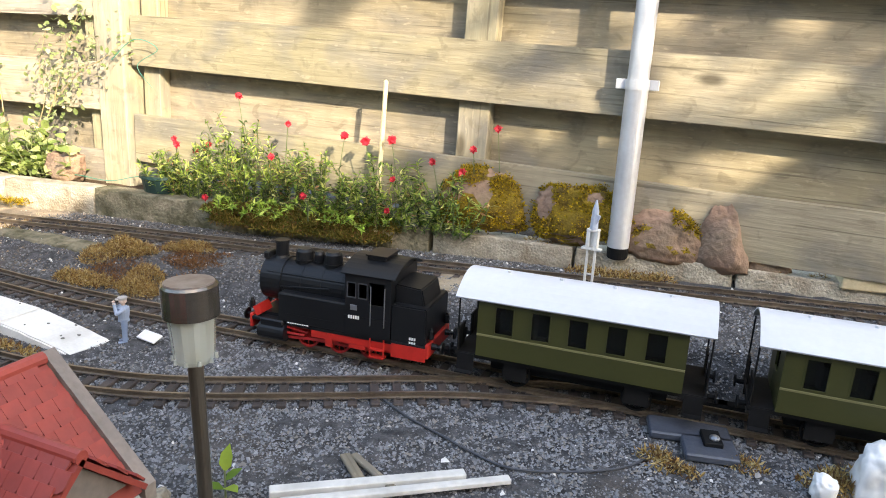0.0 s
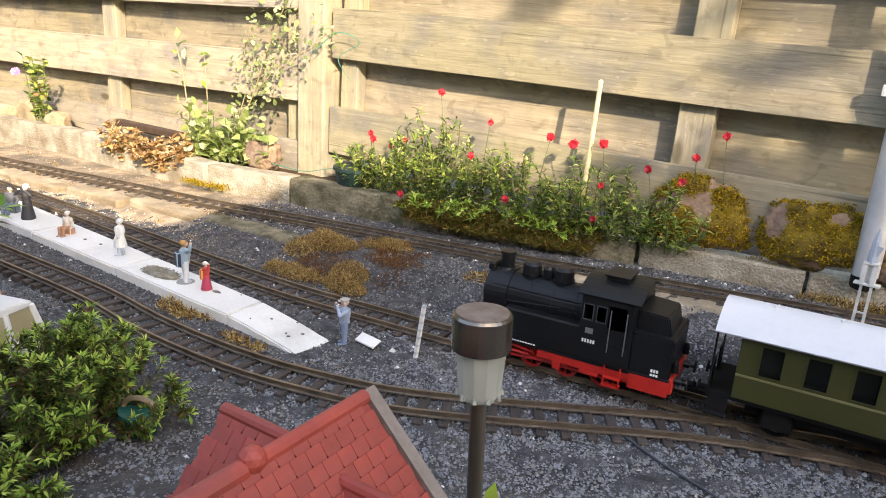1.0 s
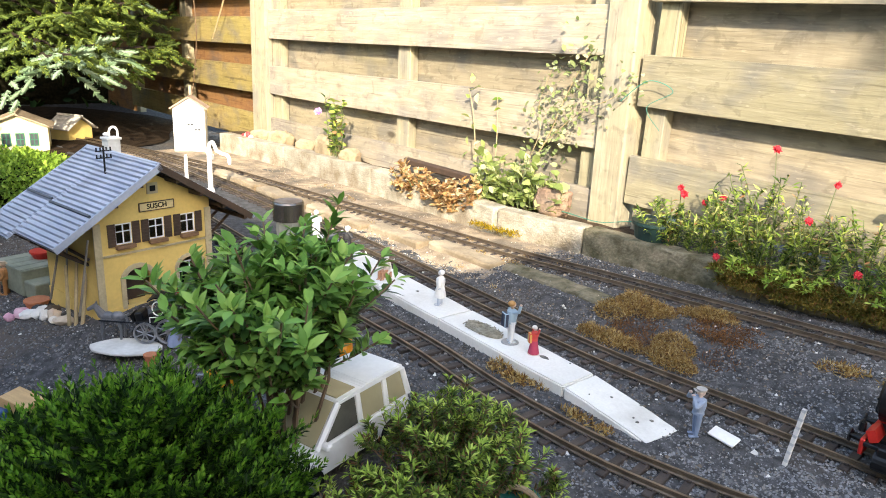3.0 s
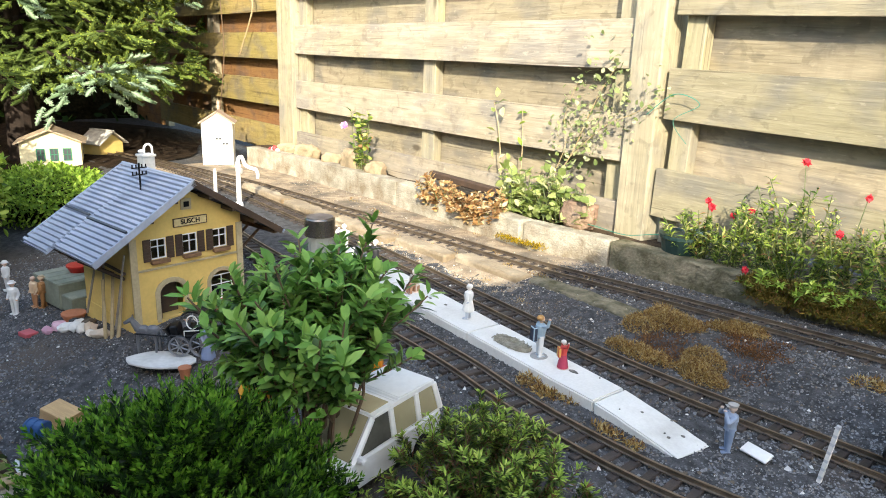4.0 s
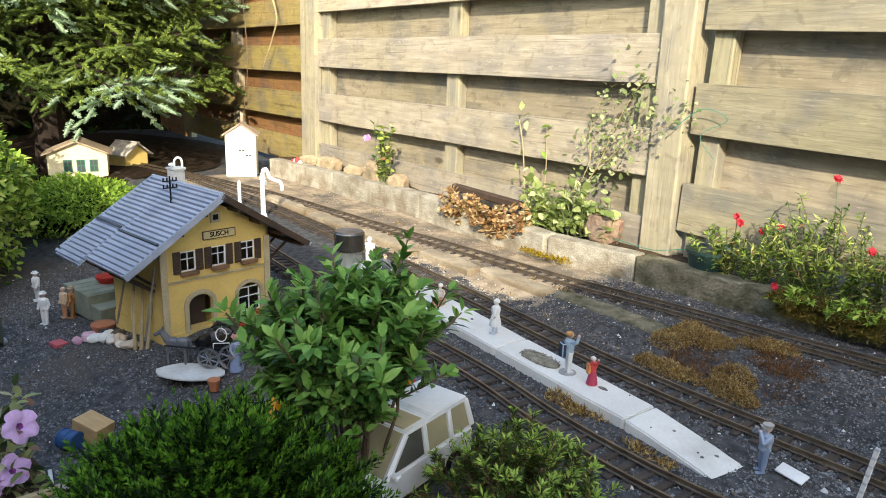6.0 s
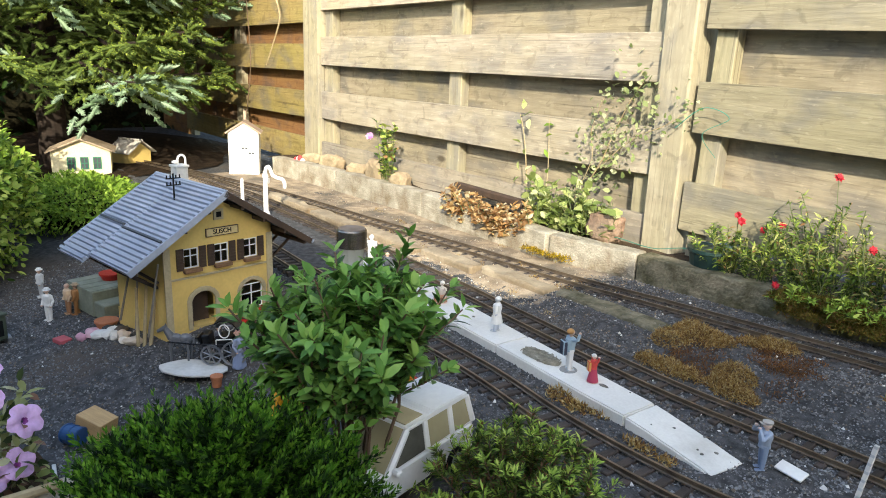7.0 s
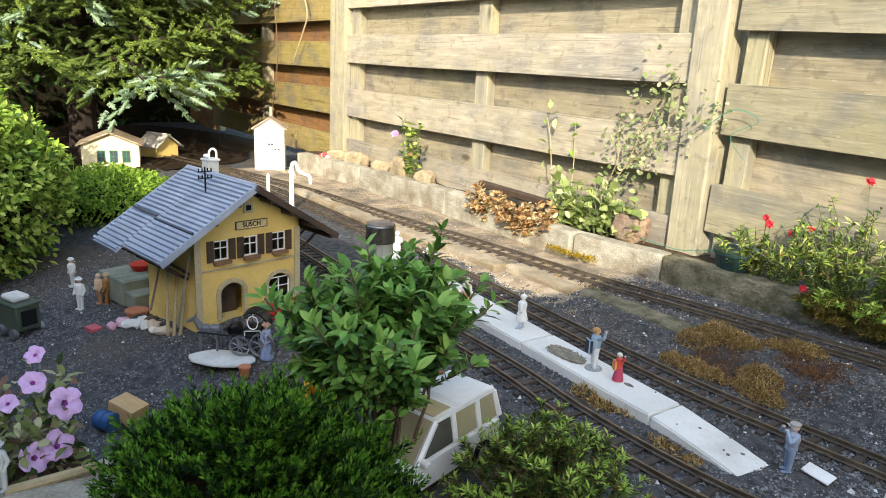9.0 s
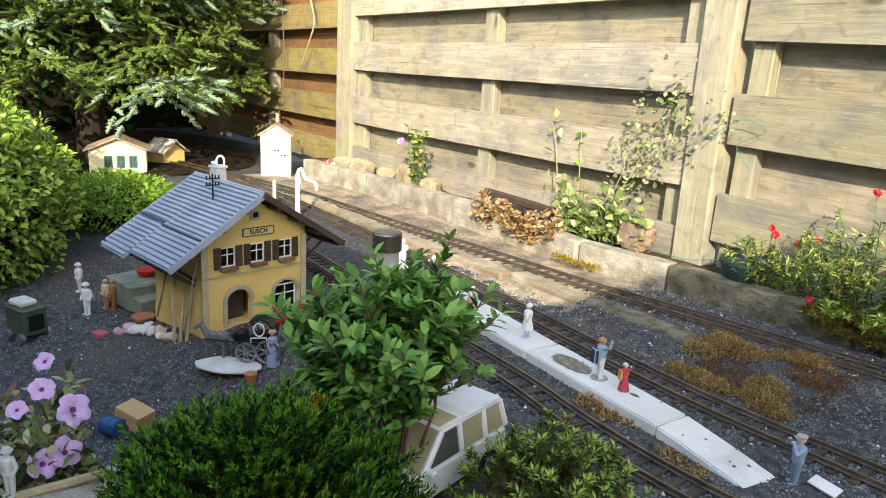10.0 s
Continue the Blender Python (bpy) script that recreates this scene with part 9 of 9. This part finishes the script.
for k in range(10):
    t0, t1 = math.pi * k / 10, math.pi * (k + 1) / 10
    tube(bm, (0.026 * math.cos(t0), 0, 0.034 + 0.018 * math.sin(t0)), (0.026 * math.cos(t1), 0, 0.034 + 0.018 * math.sin(t1)), 0.004, n=7)
part("handle", bm, M["rock_tan"], pot)
tub = thing("red_tub", "round red plastic tub beside the model house", "tub", pose(-0.445, 0.430, -0.022))
bm = bmesh.new()
n = 28
ringo = [(0.036, 0.0), (0.044, 0.05), (0.046, 0.05), (0.046, 0.054), (0.041, 0.054), (0.034, 0.006)]
rows = [[bm.verts.new((r * math.cos(2 * math.pi * i / n), r * math.sin(2 * math.pi * i / n), z)) for i in range(n)] for r, z in ringo]
for a, b in zip(rows, rows[1:]):
    for i in range(n):
        j = (i + 1) % n
        bm.faces.new((a[i], a[j], b[j], b[i]))
bm.faces.new(rows[0][::-1])
bm.faces.new(rows[-1])
part("wall", bm, M["red"], tub)

bm = bmesh.new()
ball(bm, (0, 0, 0), 0.006, (1.2, 0.7, 1.0), 2)
rough_up(bm, 0.002, 160, 2.0)
tagged(part("blue_scrap", bm, paint((0.05, 0.16, 0.48)), m=pose(-0.812, 0.572, -0.016)), "small blue plastic scrap lying by the bush", "scrap")

# ---------------------------------------------------------------- petunias with their pot plant, log and slab
M["leaf_petunia"] = leaf_material("petunia_leaf", [(0, (0.16, 0.20, 0.06)), (0.25, (0.30, 0.32, 0.13)), (0.5, (0.04, 0.06, 0.02)), (0.68, (0.46, 0.45, 0.27)), (0.85, (0.22, 0.12, 0.08))], 0.2)
pet = thing("petunia_plant", "petunia plant with large lilac-pink blooms", "flowering plant", pose(-1.12, 0.02, 0))
rs = np.random.RandomState(91)
P = np.stack([rs.uniform(-0.10, 0.03, 900), rs.uniform(-0.12, 0.05, 900), rs.uniform(-0.06, 0.12, 900) * rs.uniform(0.4, 1, 900)], 1)
part("foliage", leaf_mesh("foliage", P, rs.normal(size=(900, 3)) + [0.3, 0, 0.5], np.array([0, 0, 1]) + rs.normal(size=(900, 3)) * 0.5, 0.020 * rs.uniform(0.6, 1.3, 900), 0.009, M["leaf_petunia"]), None, pet)
BLOOMS = [(0.015, 0.040, 0.087, 0.019), (0.016, 0.027, 0.036, 0.018), (0.020, 0.003, 0.029, 0.017), (-0.004, 0.015, 0.146, 0.011), (0.004, 0.010, 0.116, 0.014), (0.008, -0.017, 0.098, 0.011)]
for k, (x, y, z, r) in enumerate(BLOOMS):
    bm = bmesh.new()
    n = 30
    f = Vector((0.75 + rs.uniform(-0.3, 0.2), rs.uniform(-0.5, 0.3), 0.45 + rs.uniform(-0.2, 0.4))).normalized() if k < 3 else Vector((0.6, rs.uniform(-0.5, 0.5), 0.7)).normalized()
    q = f.to_track_quat('Z', 'Y').to_matrix().to_4x4()
    rows = []
    for rad, h in ((0.06, -0.55), (0.20, -0.18), (0.60, 0.06), (0.85, 0.06), (1.0, -0.03)):
        rows.append([bm.verts.new((Matrix.Translation((x, y, z)) @ q) @ Vector(((0.84 + 0.24 * abs(math.sin(2.5 * t + k)) ** 0.6) * r * rad * math.cos(t), (0.84 + 0.24 * abs(math.sin(2.5 * t + k)) ** 0.6) * r * rad * math.sin(t), r * h + r * (0.16 * math.sin(5 * t + k) + 0.09 * math.sin(11 * t)) * rad * rad))) for t in [2 * math.pi * i / n for i in range(n)]])
    for a, b in zip(rows, rows[1:]):
        for i in range(n):
            j = (i + 1) % n
            fc = bm.faces.new((a[i], a[j], b[j], b[i]))
            fc.material_index = 1 if a is rows[0] else 0
    fl = part("bloom", finish(bm, [M["petunia"], M["petunia_eye"]], True), None, pet)
lying("log_edge", "thin weathered branch edging the petunias", (-1.075, -0.01, 0.010), (-1.062, 0.085, 0.020), 0.006, M["vine"], "branch")
bm = bmesh.new()
box(bm, (-1.03, -0.02, -0.02), (0.10, 0.26, 0.06), 8, 0.004)
tagged(part("edging_slab", bm, M["kerb"]), "grey concrete slab below the petunias", "slab", kind="structure")
bm = bmesh.new()
box(bm, (-1.15, -0.02, -0.10), (0.16, 0.22, 0.17), 8, 0.01)
tagged(part("planter_soil", bm, M["soil"]), "raised dark soil under the petunias", "soil", kind="structure")
doll("small weathered white doll among the petunias", -1.075, -0.012, 0.014, 0.058, 40, (0.55, 0.55, 0.52), (0.5, 0.5, 0.48), (0.6, 0.58, 0.52), (0.5, 0.5, 0.5), group="yard dolls")
# red and white toy by the kerb
bm = bmesh.new()
for k in range(4):
    ball(bm, (0.02 * k - 0.03, 0.004 * (k % 2), 0.012 + 0.006 * (k % 3)), 0.014, (1, 0.8, 1), 2, mi=k % 2)
tagged(part("toy_mushrooms", finish(bm, [paint((0.62, 0.05, 0.05)), paint(W_)]), None, m=pose(-3.13, 1.365, 0.045)), "red and white toy mushrooms on the kerb", "toy")


# ---------------------------------------------------------------- tracks with their sleepers
build_track("railway_track", TRACK_B, "narrow model railway track with brown sleepers through the station")
build_track("railway_track", TRACK_A, "curved model railway track before the platform", 0.0006)
build_track("railway_track", TRACK_C, "model railway track along the kerb", 0.0)
